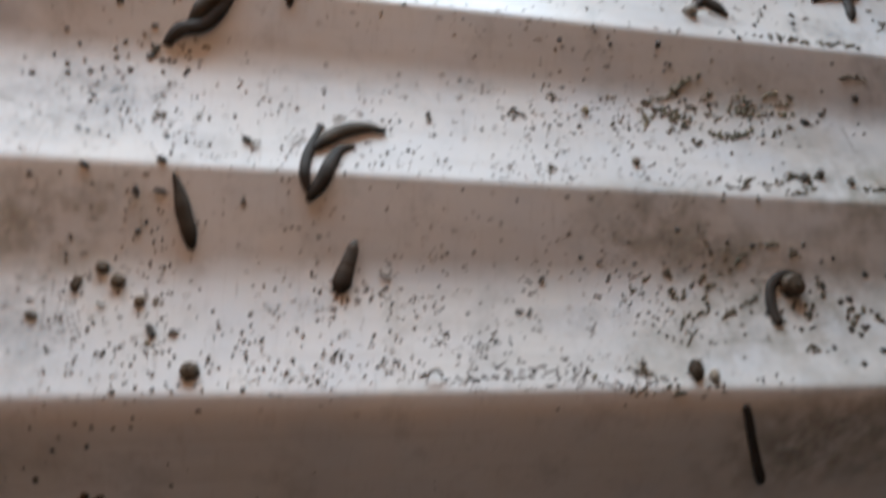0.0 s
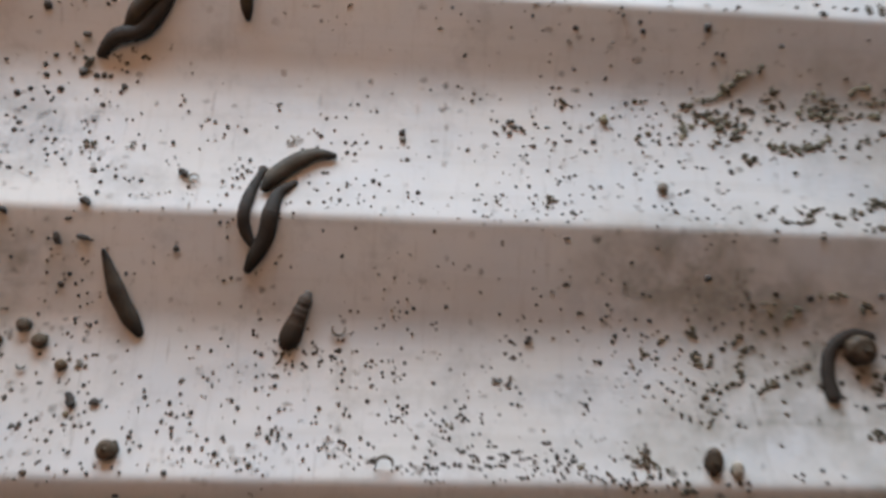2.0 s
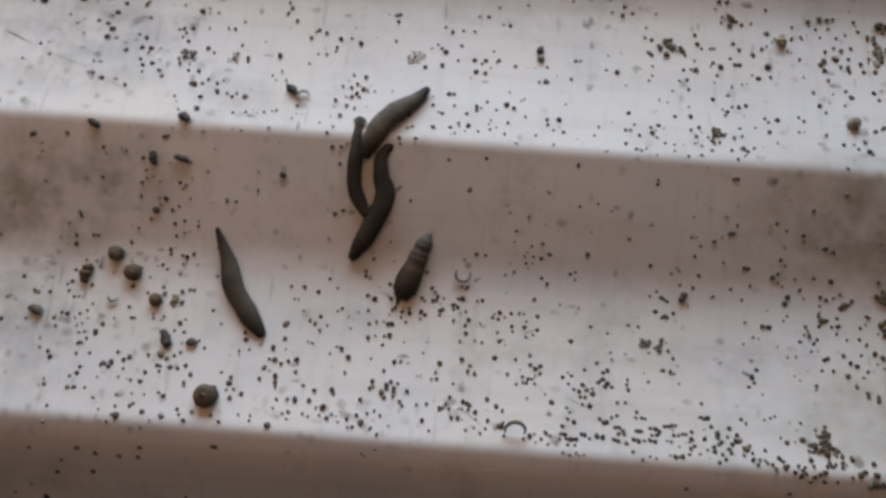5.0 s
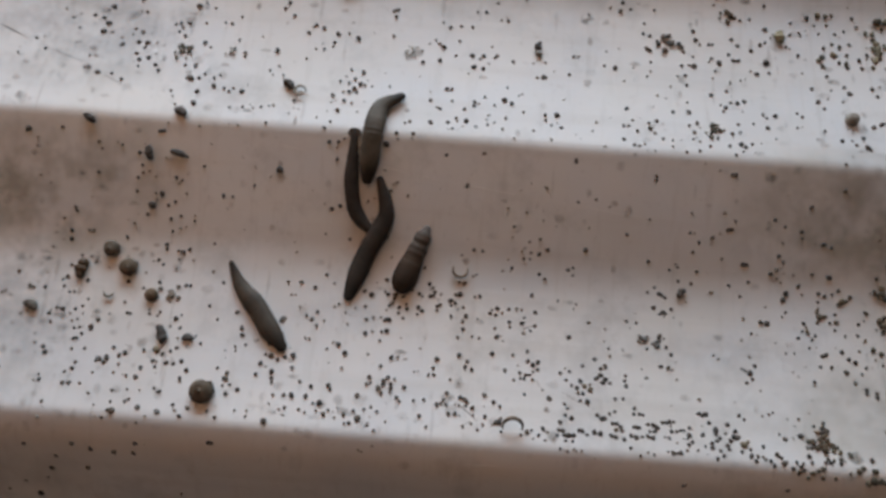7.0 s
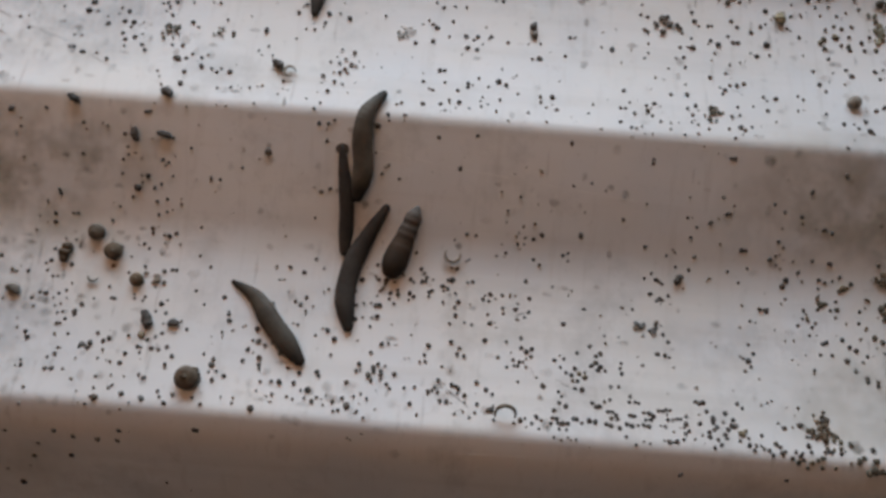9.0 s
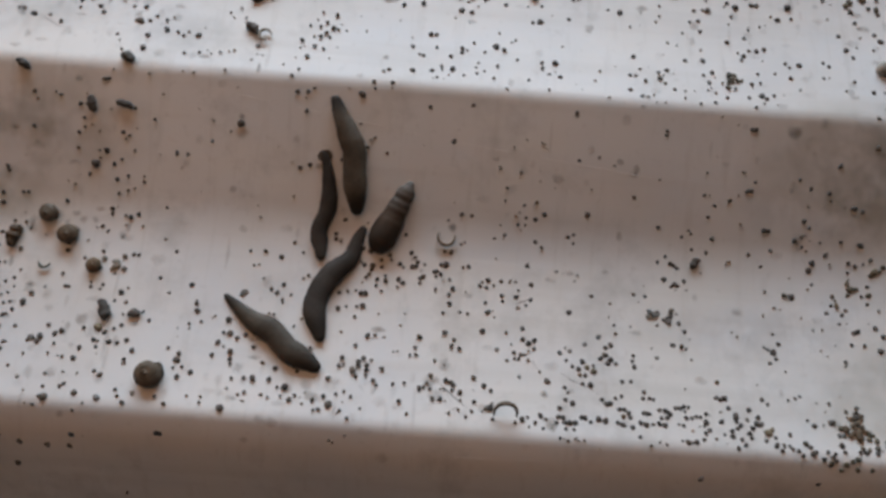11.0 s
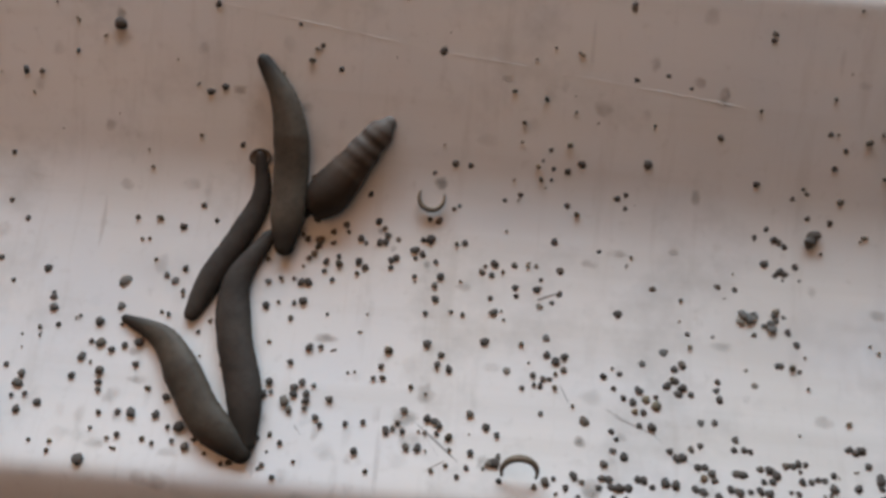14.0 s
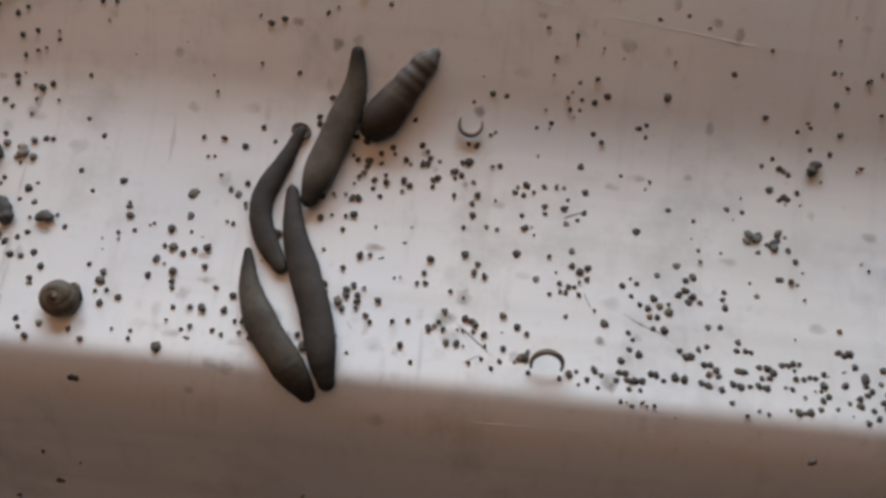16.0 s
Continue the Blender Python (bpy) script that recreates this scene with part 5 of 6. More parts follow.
pellets(0.7, DROPPING, (-27, -18.7), (-11.2, -26.1), (8.7, -26.4), (10.2, -16.2), (11.1, -28), (34.3, -26.1), (38.5, -29.8), (-100.3, -13.1), (-21.9, -3.4), (-17.1, -12.4), (29.5, -10.7), (51.2, -1.4), (99.3, -9.2), (100.8, -10.9), (102.3, -11.6), (-72, 3.8))
pellets(0.7, DROPPING, (22.9, 11.4), (82.8, 14.3), (96.3, 9.8), (108.5, 10.4), (-9.9, 42.2), (-95.3, 59.1), (-89.8, 54.9), (-77.4, 59.7), (-72.3, 46.4), (-68.2, 48.4), (-61.7, 59.2), (0.4, 59.9), (2.9, 59.6), (58.1, 50.8), (92.9, 56.7), (106.8, 50.1))
pellets(0.7, DROPPING, (-98.2, 73.7), (-78.4, 67.3), (-37.4, 67.3), (-0.3, 63.5), (2.8, 63.6), (47.4, 69.5), (76, 71.1), (77.1, 63.9), (105.4, 70.4), (2.9, 77.3), (91.6, 82.3))
pellets(0.63, RESIDUE, (-76, -46.9), (-93.8, -31.1), (-63.4, -34.8), (58.2, -44.1), (13.6, -20.1), (41.3, -25.1), (92.4, -27), (101.8, -16.7), (-36.4, -11), (19.1, -15), (48.8, 43.8), (13.9, 81.6), (104.3, 83.2), (105.5, 80.6))
pellets(0.63, ALGAE, (90.8, -39.7), (94, -39.5), (98.4, 74.9), (99.9, 69.2))
pellets(0.63, DROPPING, (-91.1, -45.6), (-101.3, -30.8), (-95.3, -31.2), (-75.5, -44.3), (-54.9, -30.8), (-30.3, -33.8), (0.2, -31.5), (1.8, -31.5), (27.6, -31.5), (28.3, -33.4), (33.1, -33.2), (41.2, -34), (43.2, -34.4), (46.7, -31.4), (59.7, -33.8), (62.4, -31.9))
pellets(0.63, DROPPING, (82.5, -31.4), (83.6, -38), (-94, -27.6), (-77.1, -26.2), (-71, -24.6), (-65.7, -26), (-53.4, -16.3), (-52.2, -29.7), (-47.6, -23), (-35.2, -30), (-34.3, -27.6), (-16.4, -25.7), (-0.5, -26.7), (3.6, -20), (5.3, -20.6), (33.2, -24.3))
pellets(0.63, DROPPING, (36.8, -29.2), (64.2, -29), (68.7, -29.1), (-106.2, -7.8), (-101, -4.7), (-95.6, -5.3), (-84.9, -4.8), (-55.7, -10.6), (-36.6, -2.7), (-23.6, -2.7), (-9.4, -5.9), (2.5, -10.6), (2.9, -7.2), (10.9, -4.5), (11.2, -11.9), (17.4, -8))
pellets(0.63, DROPPING, (19.7, -0.6), (20.8, -4.9), (44.3, -5.5), (55.6, -13.1), (76.7, -14.4), (90, -2.5), (-101.6, 5.3), (-70.4, 4.7), (-18.1, 0.7), (-7, 0.5), (3.9, 10.1), (6.2, 10), (20.9, 10.2), (49.2, 10.5), (62, 8.9), (82.5, 10.8))
pellets(0.63, DROPPING, (93.9, 5.5), (98.9, 6.6), (-34, 17.9), (29.9, 24.1), (88.1, 20.9), (90, 27.2), (96.1, 17.3), (-105.5, 33.6), (-34.7, 44), (4.6, 34.7), (24.4, 43.3), (40.7, 41.3), (59.2, 44.9), (63.3, 43.9), (-115.7, 56.1), (-96, 50))
pellets(0.63, DROPPING, (-90.8, 56.6), (-85, 53.5), (-83.9, 51.9), (-74.4, 54.2), (-33.3, 46.9), (-31, 50.8), (-29.1, 55.9), (-1.3, 46.9), (41.6, 50.5), (49.4, 47.4), (64.2, 56.6), (68, 53), (69.2, 45.3), (71.1, 54.5), (73, 55.3), (78.6, 47.8))
pellets(0.63, DROPPING, (97.8, 45.5), (109.1, 59.6), (-104.7, 67.7), (-102.1, 67), (-90.7, 69.9), (-78.9, 63.3), (-73, 61.5), (-50.1, 72), (-41.5, 68.9), (-13.5, 60.3), (-8.9, 61.2), (-6.8, 71.7), (6.5, 63.9), (9.1, 74.9), (11, 62.4), (70.7, 74.1))
pellets(0.63, DROPPING, (72.3, 72.3), (78.6, 73.1), (91.6, 60.6), (100.5, 61.7), (106, 68), (-52, 75.9), (5.9, 80.3), (40.6, 83.1), (42.9, 81.3), (66.8, 86.5))
pellets(0.55, RESIDUE, (-95.7, -49.3), (-99.3, -39.8), (-22.5, -10), (75.6, 7.1), (81, 23.5), (108.3, 20.1), (-126.8, 55.2), (68.5, 58), (-110.5, 66.5), (-98.9, 62.7))
pellets(0.55, ALGAE, (92.2, -35.3), (-72.5, -22.6), (98.5, 83.6))
pellets(0.55, DROPPING, (-71.2, -31.6), (-65, -36.9), (-58.6, -35.2), (-56.3, -36.6), (-23.1, -32.6), (-6.9, -32.5), (9.1, -31.6), (22.4, -34.9), (26.9, -34.6), (56, -31.6), (58.3, -35.8), (59.2, -30.5), (65.6, -37.1), (67.2, -36.3), (71.7, -35.1), (84.6, -36.5))
pellets(0.55, DROPPING, (86.3, -38.1), (-85.1, -21.8), (-70.7, -21.7), (-69.3, -20.8), (-48.4, -25.7), (-43.6, -21.7), (-41.8, -20.9), (-39.6, -23.5), (-22.6, -28.8), (-20.6, -26), (4, -18.6), (12.7, -28.9), (17.4, -20.4), (21.8, -19.3), (27.5, -19.7), (32.6, -26.1))
pellets(0.55, DROPPING, (39.7, -28.6), (43.2, -24.9), (48, -28.3), (61.7, -27), (71.7, -26.7), (74.4, -18.7), (91.5, -17.2), (-113.9, -4.3), (-103.5, -14.4), (-37.8, -10.3), (-35.2, -9), (-14.3, -6.3), (2.2, -8.6), (10.6, -6.3), (13.9, -4.6), (14.2, -7.9))
pellets(0.55, DROPPING, (52.7, -9.9), (93.4, -13.3), (-101.8, 7.5), (-78.1, 1.4), (-75.8, 12.3), (-22.8, 7), (17.1, 11.5), (21.3, 5.1), (30.1, 5.4), (49.7, 2.6), (51.4, 3.9), (60.6, 13.6), (60.8, 5.6), (88.3, 6.9), (91.8, 10.2), (-95.4, 22.9))
pellets(0.55, DROPPING, (-85, 28.6), (-76.7, 15.7), (-75, 22.9), (-62.4, 19.1), (-31.8, 18.8), (24.8, 17.6), (34.5, 25.1), (43.2, 16.8), (-95.6, 30.7), (-33.4, 30.6), (-33.2, 35), (-18.4, 38.3), (-5.4, 42.5), (-5.1, 33.6), (63.1, 41.2), (68.2, 41.6))
pellets(0.55, DROPPING, (97.8, 38.7), (101.5, 44.5), (-118.9, 59.3), (-77.2, 54.2), (-72.7, 50.5), (-46.4, 45.8), (-36.5, 48.3), (-32.3, 49.7), (-10.4, 48.8), (17.6, 58), (26.3, 59.6), (47.4, 46.6), (57.9, 59), (60, 47.6), (77.8, 51.6), (88.2, 51.8))
pellets(0.55, DROPPING, (94.4, 54.8), (108.7, 50.8), (-92.7, 64.3), (-80.8, 67.1), (-80, 65.7), (-52.9, 74.1), (-45.5, 67), (-43.6, 69.6), (-4, 67.7), (27.3, 65.3), (46.4, 74), (48.1, 73.5), (56.8, 64.9), (57.7, 62), (65, 67.8), (80.5, 64.5))
pellets(0.55, DROPPING, (88.8, 70.6), (96, 64.7), (107.8, 72.3), (108, 61.9), (26.3, 83.6), (60.2, 76), (69.1, 86.5), (71.8, 81), (73.2, 80.2), (79.9, 85), (103.2, 75.1))
pellets(0.48, RESIDUE, (-106.1, -57.1), (-88.4, -33.1), (-92.2, -22.6), (79.1, -25.9), (80.2, -25.4), (-3.8, -2), (2.1, -5), (12.8, 16.7), (25.5, 19.6), (59.4, 18.5), (-51.9, 55.9), (64, 47.9), (7.2, 75), (82.3, 76.6), (99.4, 78.1))
pellets(0.48, ALGAE, (93.7, -35.5), (93.7, 80.4))
pellets(0.48, DROPPING, (-103.1, -46.5), (-83.6, -38.6), (-82.4, -34.8), (-72.6, -30.9), (-67.1, -34.4), (-40, -33), (-23.8, -35.4), (-19.3, -35.3), (-17.3, -32.3), (18.1, -35.2), (28.9, -35.7), (30.6, -35.7), (34.2, -34), (44.7, -36.2), (47.6, -33.5), (54.2, -33.3))
pellets(0.48, DROPPING, (66.4, -35.2), (68.1, -31.2), (73.8, -34.4), (76.9, -33.5), (83, -43.4), (86.2, -36.7), (87.7, -33), (-102.6, -16.5), (-93.9, -19), (-93.7, -26.1), (-73.7, -25.8), (-54.3, -28.7), (-46.7, -20.7), (-40.6, -30), (-12.9, -28.6), (-12.1, -29.5))
pellets(0.48, DROPPING, (-6.1, -28.7), (-4.4, -20.9), (-0.5, -29.5), (28.7, -27.2), (28.9, -29.8), (29, -21.3), (29.9, -19.3), (41, -28.1), (43.9, -19.2), (55.5, -29.4), (72.9, -27.6), (75.9, -17.7), (89.9, -27.9), (-100.6, -1.6), (-97.1, -12.9), (-95.4, -12))
pellets(0.48, DROPPING, (-80.8, -6.3), (-76.9, -4.5), (-75.4, -12.1), (-63.5, -0.6), (-63.1, -9.5), (-60.4, -3.2), (-35, -12.5), (-23.1, -6.6), (-16.9, -5.9), (-12.5, -5.3), (-0.9, -7.5), (10.6, -9.8), (19.8, -9.8), (20.8, -8.4), (39.7, -12.8), (46.8, -5.7))
pellets(0.48, DROPPING, (88.4, -6.4), (91.9, -6.6), (92.8, -5.5), (96.8, -2), (98, -3.7), (103.7, -4.7), (104.1, -1.7), (105, -12.8), (-121.9, 6.2), (-95.7, 1.1), (-87, 6.7), (-82.1, 13.1), (-73.3, 13.2), (-33.9, 0.9), (-28.7, 10.5), (-8.6, 4.5))
pellets(0.48, DROPPING, (0.7, 1.4), (14.1, 6.2), (18.1, 13.2), (18.7, 10.4), (54.9, 8.7), (57.4, 6), (70.6, 5.9), (84.2, 12.9), (98.2, 0.4), (-85.1, 22.2), (-85.1, 18.7), (-72.5, 28.5), (-17.3, 25.8), (-14.3, 22.6), (18.2, 18.9), (21, 21.2))
pellets(0.48, DROPPING, (70.8, 22.3), (83.7, 21.8), (-59.5, 42.8), (-37.3, 38.4), (-14.3, 38.5), (-4.1, 40.8), (-3.3, 43.9), (5, 42.7), (18.3, 31.6), (50.9, 42.3), (60.2, 39.6), (69.6, 39.1), (74.1, 42.6), (-79.2, 46.1), (-71.2, 51.9), (-68.7, 50.9))
pellets(0.48, DROPPING, (-64, 47.1), (-32.6, 52.5), (-31.1, 53.6), (67.4, 51.8), (69.3, 54.6), (70.9, 48.2), (86.9, 52.7), (93.7, 48), (100.5, 45.6), (-108.1, 63.4), (-95.8, 61.2), (-38.1, 64.5), (-22.1, 67.8), (-3.7, 72.3), (-0.7, 72.4), (19.7, 62.7))
pellets(0.48, DROPPING, (35.8, 63.2), (57.4, 69.3), (61.9, 71.9), (65.8, 64), (69.7, 69.4), (36.7, 84.8), (46.7, 77.2))
pellets(0.41, ALGAE, (97.2, 80.7))
pellets(0.41, DROPPING, (-99.8, -55.7), (-82.8, -32.1), (-75.2, -39.2), (-43.3, -30.3), (-34.9, -33.7), (-33.2, -31.5), (-32.2, -33.2), (-29.2, -32.9), (-24.9, -35.6), (-20.5, -32), (-17.7, -40.4), (-17.6, -36.7), (7.5, -34.7), (27.6, -37.7), (29.4, -38.1), (48.8, -37))
pellets(0.41, DROPPING, (50.3, -37.4), (61, -35.5), (62.9, -34.5), (81.2, -30.4), (97.4, -38.1), (-110.6, -15.1), (-96, -15.4), (-95.6, -28.5), (-94.9, -17.4), (-72, -15.5), (-65.2, -17.5), (-63.5, -19.3), (-56.1, -29), (-52.1, -18.7), (-36.4, -16), (-27.3, -22.6))
pellets(0.41, DROPPING, (-8.6, -29.1), (-5.4, -22.7), (2.6, -29.4), (15.9, -22.3), (29.4, -28.2), (55.8, -16.9), (-120.3, -5.1), (-94.4, -0.4), (-75.9, -13.1), (-69.7, -12.5), (-60.4, -12.8), (-31.7, -1.3), (-20.8, -9.3), (-14.4, -7.7), (4.9, -12.3), (17.2, -4.5))
pellets(0.41, DROPPING, (18, -6.5), (26.5, -1.5), (43.4, -12.9), (45.3, -7.1), (49.5, -12.1), (56.4, -3.5), (75.5, -12.1), (89.5, -4.6), (91.1, -8.7), (103.8, -14.3), (-106.2, 2.9), (-98.4, 1.2), (-76.8, 0.3), (-69.6, 12.1), (-64, 6.8), (0.9, 8.5))
pellets(0.41, DROPPING, (4.2, 3.3), (11.8, 5.2), (18.5, 8.7), (31.3, 5.9), (56.4, 10.3), (73.6, 3.3), (82.8, 8.5), (85.4, 0), (87, 9.7), (93.7, 3.3), (97.3, 5.5), (-111.8, 28.5), (-94.9, 29), (-84.1, 25.5), (-79.9, 16.9), (-75, 16.8))
pellets(0.41, DROPPING, (-73.5, 22.3), (-60, 19.1), (-54.5, 22.4), (-24.6, 20.4), (-20.8, 28.6), (-6, 24.9), (38.1, 23.5), (61.9, 16.3), (-62.9, 42.3), (-54.7, 43.2), (-52.7, 38.6), (-36, 40.3), (-18, 36.8), (2, 41.8), (4.7, 44.2), (6.7, 43.4))
pellets(0.41, DROPPING, (17.1, 41.9), (32.4, 43), (56.8, 39), (58.8, 42.8), (71.6, 40.3), (-112.3, 46.9), (-65.5, 48), (-63, 48.2), (-50.4, 53.2), (-32.5, 56.5), (-31.2, 46.3), (-30.2, 49.7), (6.6, 48.6), (43.1, 47.2), (71.3, 45.9), (75, 48.7))
pellets(0.41, DROPPING, (78.7, 50.7), (-106.5, 73.7), (-101.3, 69.6), (-93.2, 62.5), (-82.1, 66.8), (-81.9, 74.6), (-80.8, 64.4), (-79.5, 60.4), (-74.8, 73.9), (-72.2, 72.7), (-64, 63.1), (-40.6, 62.2), (-10.4, 67.5), (-4.7, 63), (1.9, 62.5), (5, 66.6))
pellets(0.41, DROPPING, (48.3, 65.4), (55.6, 61.5), (59.9, 67.9), (69.7, 60.4), (79.9, 73.9), (85.7, 73), (110.2, 62.6), (49.5, 81.6), (65.9, 84.3), (87.2, 80.4), (89.8, 77), (94.9, 77.9))
# towards the far and the east side
pellets(2.2, DROPPING, (188.9, 78.9))
pellets(2.0, DROPPING, (218.1, 92.9))
pellets(1.8, DROPPING, (189.9, -2.6))
pellets(1.7, DROPPING, (199, 83.6), (208, -7.4))
pellets(1.6, RESIDUE, (200.2, 8.3))
pellets(1.6, DROPPING, (118.9, 108.6))
pellets(1.5, ALGAE, (142.5, 88.8))
pellets(1.5, DROPPING, (-95.8, 104.3), (-84.4, 83.9), (180.3, 75.6), (185, -29.4))
pellets(1.4, RESIDUE, (171.2, 19.4))
pellets(1.4, DROPPING, (192.3, 129.7), (185.7, -15.2), (200.8, -9), (192.1, -14.4), (189.3, -17.2), (201, -28.2), (196, -24))
pellets(1.3, RESIDUE, (114.4, 23.3))
pellets(1.3, DROPPING, (159.1, 115.8), (-78.2, 89.5), (-83.5, 95.8), (193.4, 135.5), (174.6, -22.8), (206.9, -19.2))
pellets(1.2, RESIDUE, (200.5, 94.8))
pellets(1.2, ALGAE, (168.4, -5.3))
pellets(1.2, DROPPING, (-121.2, 73.1), (-103.2, 75.9), (-90.3, 77.8), (170.7, 125.5), (196.1, 79.9), (211.6, -7.3))
pellets(1.1, RESIDUE, (179.6, 13))
pellets(1.1, DROPPING, (165.3, 70.1), (125, 58.9), (131.4, 43.5), (136.5, 19.4), (147.6, 18.2), (96.7, 106.2), (-110.4, 74.4), (-71, 79.6), (206.4, 107.8), (180.5, 138.5), (201.1, 85.8), (198.5, -7.2), (194.2, -13.9), (185.1, 14.3))
pellets(1.0, RESIDUE, (210.2, 7.9))
pellets(1.0, DROPPING, (124.5, 100.1), (157.7, 119.7), (168.1, 118.5), (119.3, 1.9), (162.7, -15.4), (149.7, -8.8), (156.8, -7.8), (73.7, 106.2), (-95.4, 82.5), (-79.9, 83), (-77.8, 83.2), (199.9, 133.4), (198, -23.7), (206.4, -24.5))
pellets(0.9, RESIDUE, (144.8, 103.9), (164, -4), (121.4, -39.1), (-79.4, 78))
pellets(0.9, DROPPING, (122.5, 100.4), (121.5, 97.1), (161.1, 77.7), (129.6, 116.4), (171.7, 118.5), (143, -8.5), (169.3, -14.4), (168.2, -11), (156.5, -12.3), (95.6, 109.2), (-112.8, 91.8), (-111.1, 78.4), (-99.5, 77.4), (192.4, 77.5), (219.4, 75.4))
pellets(0.8, RESIDUE, (173.7, 66.8), (111.2, 41.7), (118.5, -18.7), (115.5, -37.6))
pellets(0.8, DROPPING, (124.4, 62.5), (150.4, 117.9), (136.3, 38.6), (164.2, 52.5), (167.5, -14.8), (172.3, 0.6), (119, -37.1), (121.5, -37), (59.3, 109.2), (-108.2, 86.9), (-96.2, 86), (-93.1, 89), (-71, 87.4), (-71.9, 77.7))
pellets(0.7, RESIDUE, (175.4, 107.5), (112.9, 68.4), (150.9, -35), (74.1, 92.9), (32.4, 110.2))
pellets(0.7, DROPPING, (137.2, 73.8), (169.9, 80.5), (163.8, 118.9), (109.2, 51.3), (115.3, 48.7), (115.5, 59.8), (125.7, 15.5), (133.9, -26.7), (136.1, -35), (138.5, -34.6), (144.8, -33.5), (127.9, -9.3), (37.3, 95.5), (84.6, 90.5), (35.2, 85.4), (89, 113.4))
pellets(0.7, DROPPING, (-75.5, 106.8), (-77.2, 105.6), (-115.8, 81.6), (-124.8, 79.3), (-94, 76.3), (-70.8, 84.6), (-66.2, 89.6), (182, 65.7), (170.8, -24.4))
pellets(0.6, RESIDUE, (155.4, 96.7), (86.7, 102.2), (93.9, 97))
pellets(0.6, DROPPING, (117.7, 103.3), (147.5, 78.1), (152.6, 79.6), (156.6, 75.6), (170.8, 78.6), (166.2, 72.7), (126.7, 70.7), (124.7, 115), (120, 54.6), (121.3, 51), (122.8, 52.1), (117.2, 46.6), (125.5, 46.2), (113.6, 60), (135, 44.6), (122.4, 34.8))
pellets(0.6, DROPPING, (123.3, 14.2), (119.7, 9.7), (121.8, -20.9), (123.6, -21.5), (138, -36.2), (145.4, -36.7), (79.8, 102.7), (-67.2, 81.6))
pellets(0.5, RESIDUE, (123, 37), (62.8, 90.1), (98.7, 112.4))
pellets(0.5, DROPPING, (122.7, 64.3), (139.2, 64.1), (109.8, 44.2), (118.6, 45.3), (123.6, 45.9), (119.5, 42), (136.9, 44.7), (138, 47.1), (112.9, 36.2), (115.1, 33.6), (113.6, 32.2), (111.6, 17.8), (110.8, 13.6), (126.1, 19.5), (129.1, 10.7), (128.7, 8.1))
pellets(0.5, DROPPING, (35.5, 108.3), (41.3, 106.5), (56.6, 110.5), (62.7, 104.7), (97.2, 100.6), (65.7, 97.3), (65.6, 94.8), (88.1, 111.8))


LOOSE_SKIN = {DROPPING: SPREAD, RESIDUE: SPREAD_PALE, ALGAE: SPREAD_OLIVE, SHELL: SPREAD}


def gather_loose():
    for skin, (verts, faces) in LOOSE.items():
        me = bpy.data.meshes.new("scattered_droppings")
        me.from_pydata(verts, [], faces)
        me.polygons.foreach_set("use_smooth", [True] * len(me.polygons))
        me.materials.append(LOOSE_SKIN[skin])
        tagged(new("scattered_droppings", me), "scattered " + PELLET_WORDS[skin].replace("dropping ", "droppings ", 1), "droppings", kind="stuff")


gather_loose()


def cluster(*members):
    """Droppings that cling together, each a part of its little heap: place, size and now and then a skin."""
    base = on_tray(*members[0][:2])
    olive = sum(1 for m in members if len(m) > 3 and m[3] is ALGAE) * 2 > len(members)
    words = "olive brown droppings clinging together in a heap" if olive else "pair of dark droppings that touch" if len(members) == 2 else "small cluster of dark droppings clinging together"
    thing = tagged(new("dropping_cluster"), words, "droppings", "dropping clusters on the tray")
    thing.matrix_basis = Matrix.Translation(base * MM)
    for x, y, r, *skin in members:
        ob, turn = dropping("dropping", x, y, r, skin[0] if skin else DROPPING)
        ob.parent = thing
        ob.matrix_basis = Matrix.Translation((on_tray(x, y) - base) * MM) @ lean_to_slope(y) @ turn


cluster((-107.8, 58.8, 0.55, RESIDUE), (-106.8, 58.9, 0.48, RESIDUE))
cluster((-102.5, 51.4, 0.63), (-103.7, 51.3, 0.55))
cluster((-92.6, 73.8, 0.55), (-92, 74.7, 0.55))
cluster((-88.7, 60.2, 0.85), (-89.1, 58.7, 0.55))
cluster((-79.8, 34.4, 0.63), (-78.8, 34.6, 0.48))
cluster((-22.5, 75.8, 0.63, RESIDUE), (-21.5, 76.1, 0.55, RESIDUE))
cluster((-29.5, 52.2, 0.7), (-28.3, 51.9, 0.41))
cluster((-7.7, 46.4, 0.55), (-8.7, 46.8, 0.41))
cluster((-6.3, 52.5, 0.78), (-5.1, 52.6, 0.55))
cluster((1.2, 49.2, 0.7), (1.2, 48, 0.55), (2.4, 48.8, 0.41))
cluster((28.5, 34.3, 0.63), (28.5, 34.7, 0.55))
cluster((40.7, 45.3, 0.55), (41.9, 45.4, 0.55))
cluster((43.3, 39.9, 0.55, RESIDUE), (44.6, 39.7, 0.55, RESIDUE))
cluster((64.4, 72.1, 0.48), (65.4, 72.2, 0.48))
cluster((60.1, 65.1, 0.92), (58.8, 65.2, 0.41))
cluster((71, 67.6, 0.63), (72.3, 67.7, 0.63))
cluster((95.3, 70.6, 0.92, ALGAE), (94.3, 69.5, 0.85, ALGAE), (95.1, 68.3, 0.48, ALGAE))
cluster((101.8, 69, 0.78, ALGAE), (102, 67.8, 0.63, ALGAE))
cluster((110.5, 72.9, 1.0, ALGAE), (111.3, 71.5, 0.7, ALGAE))
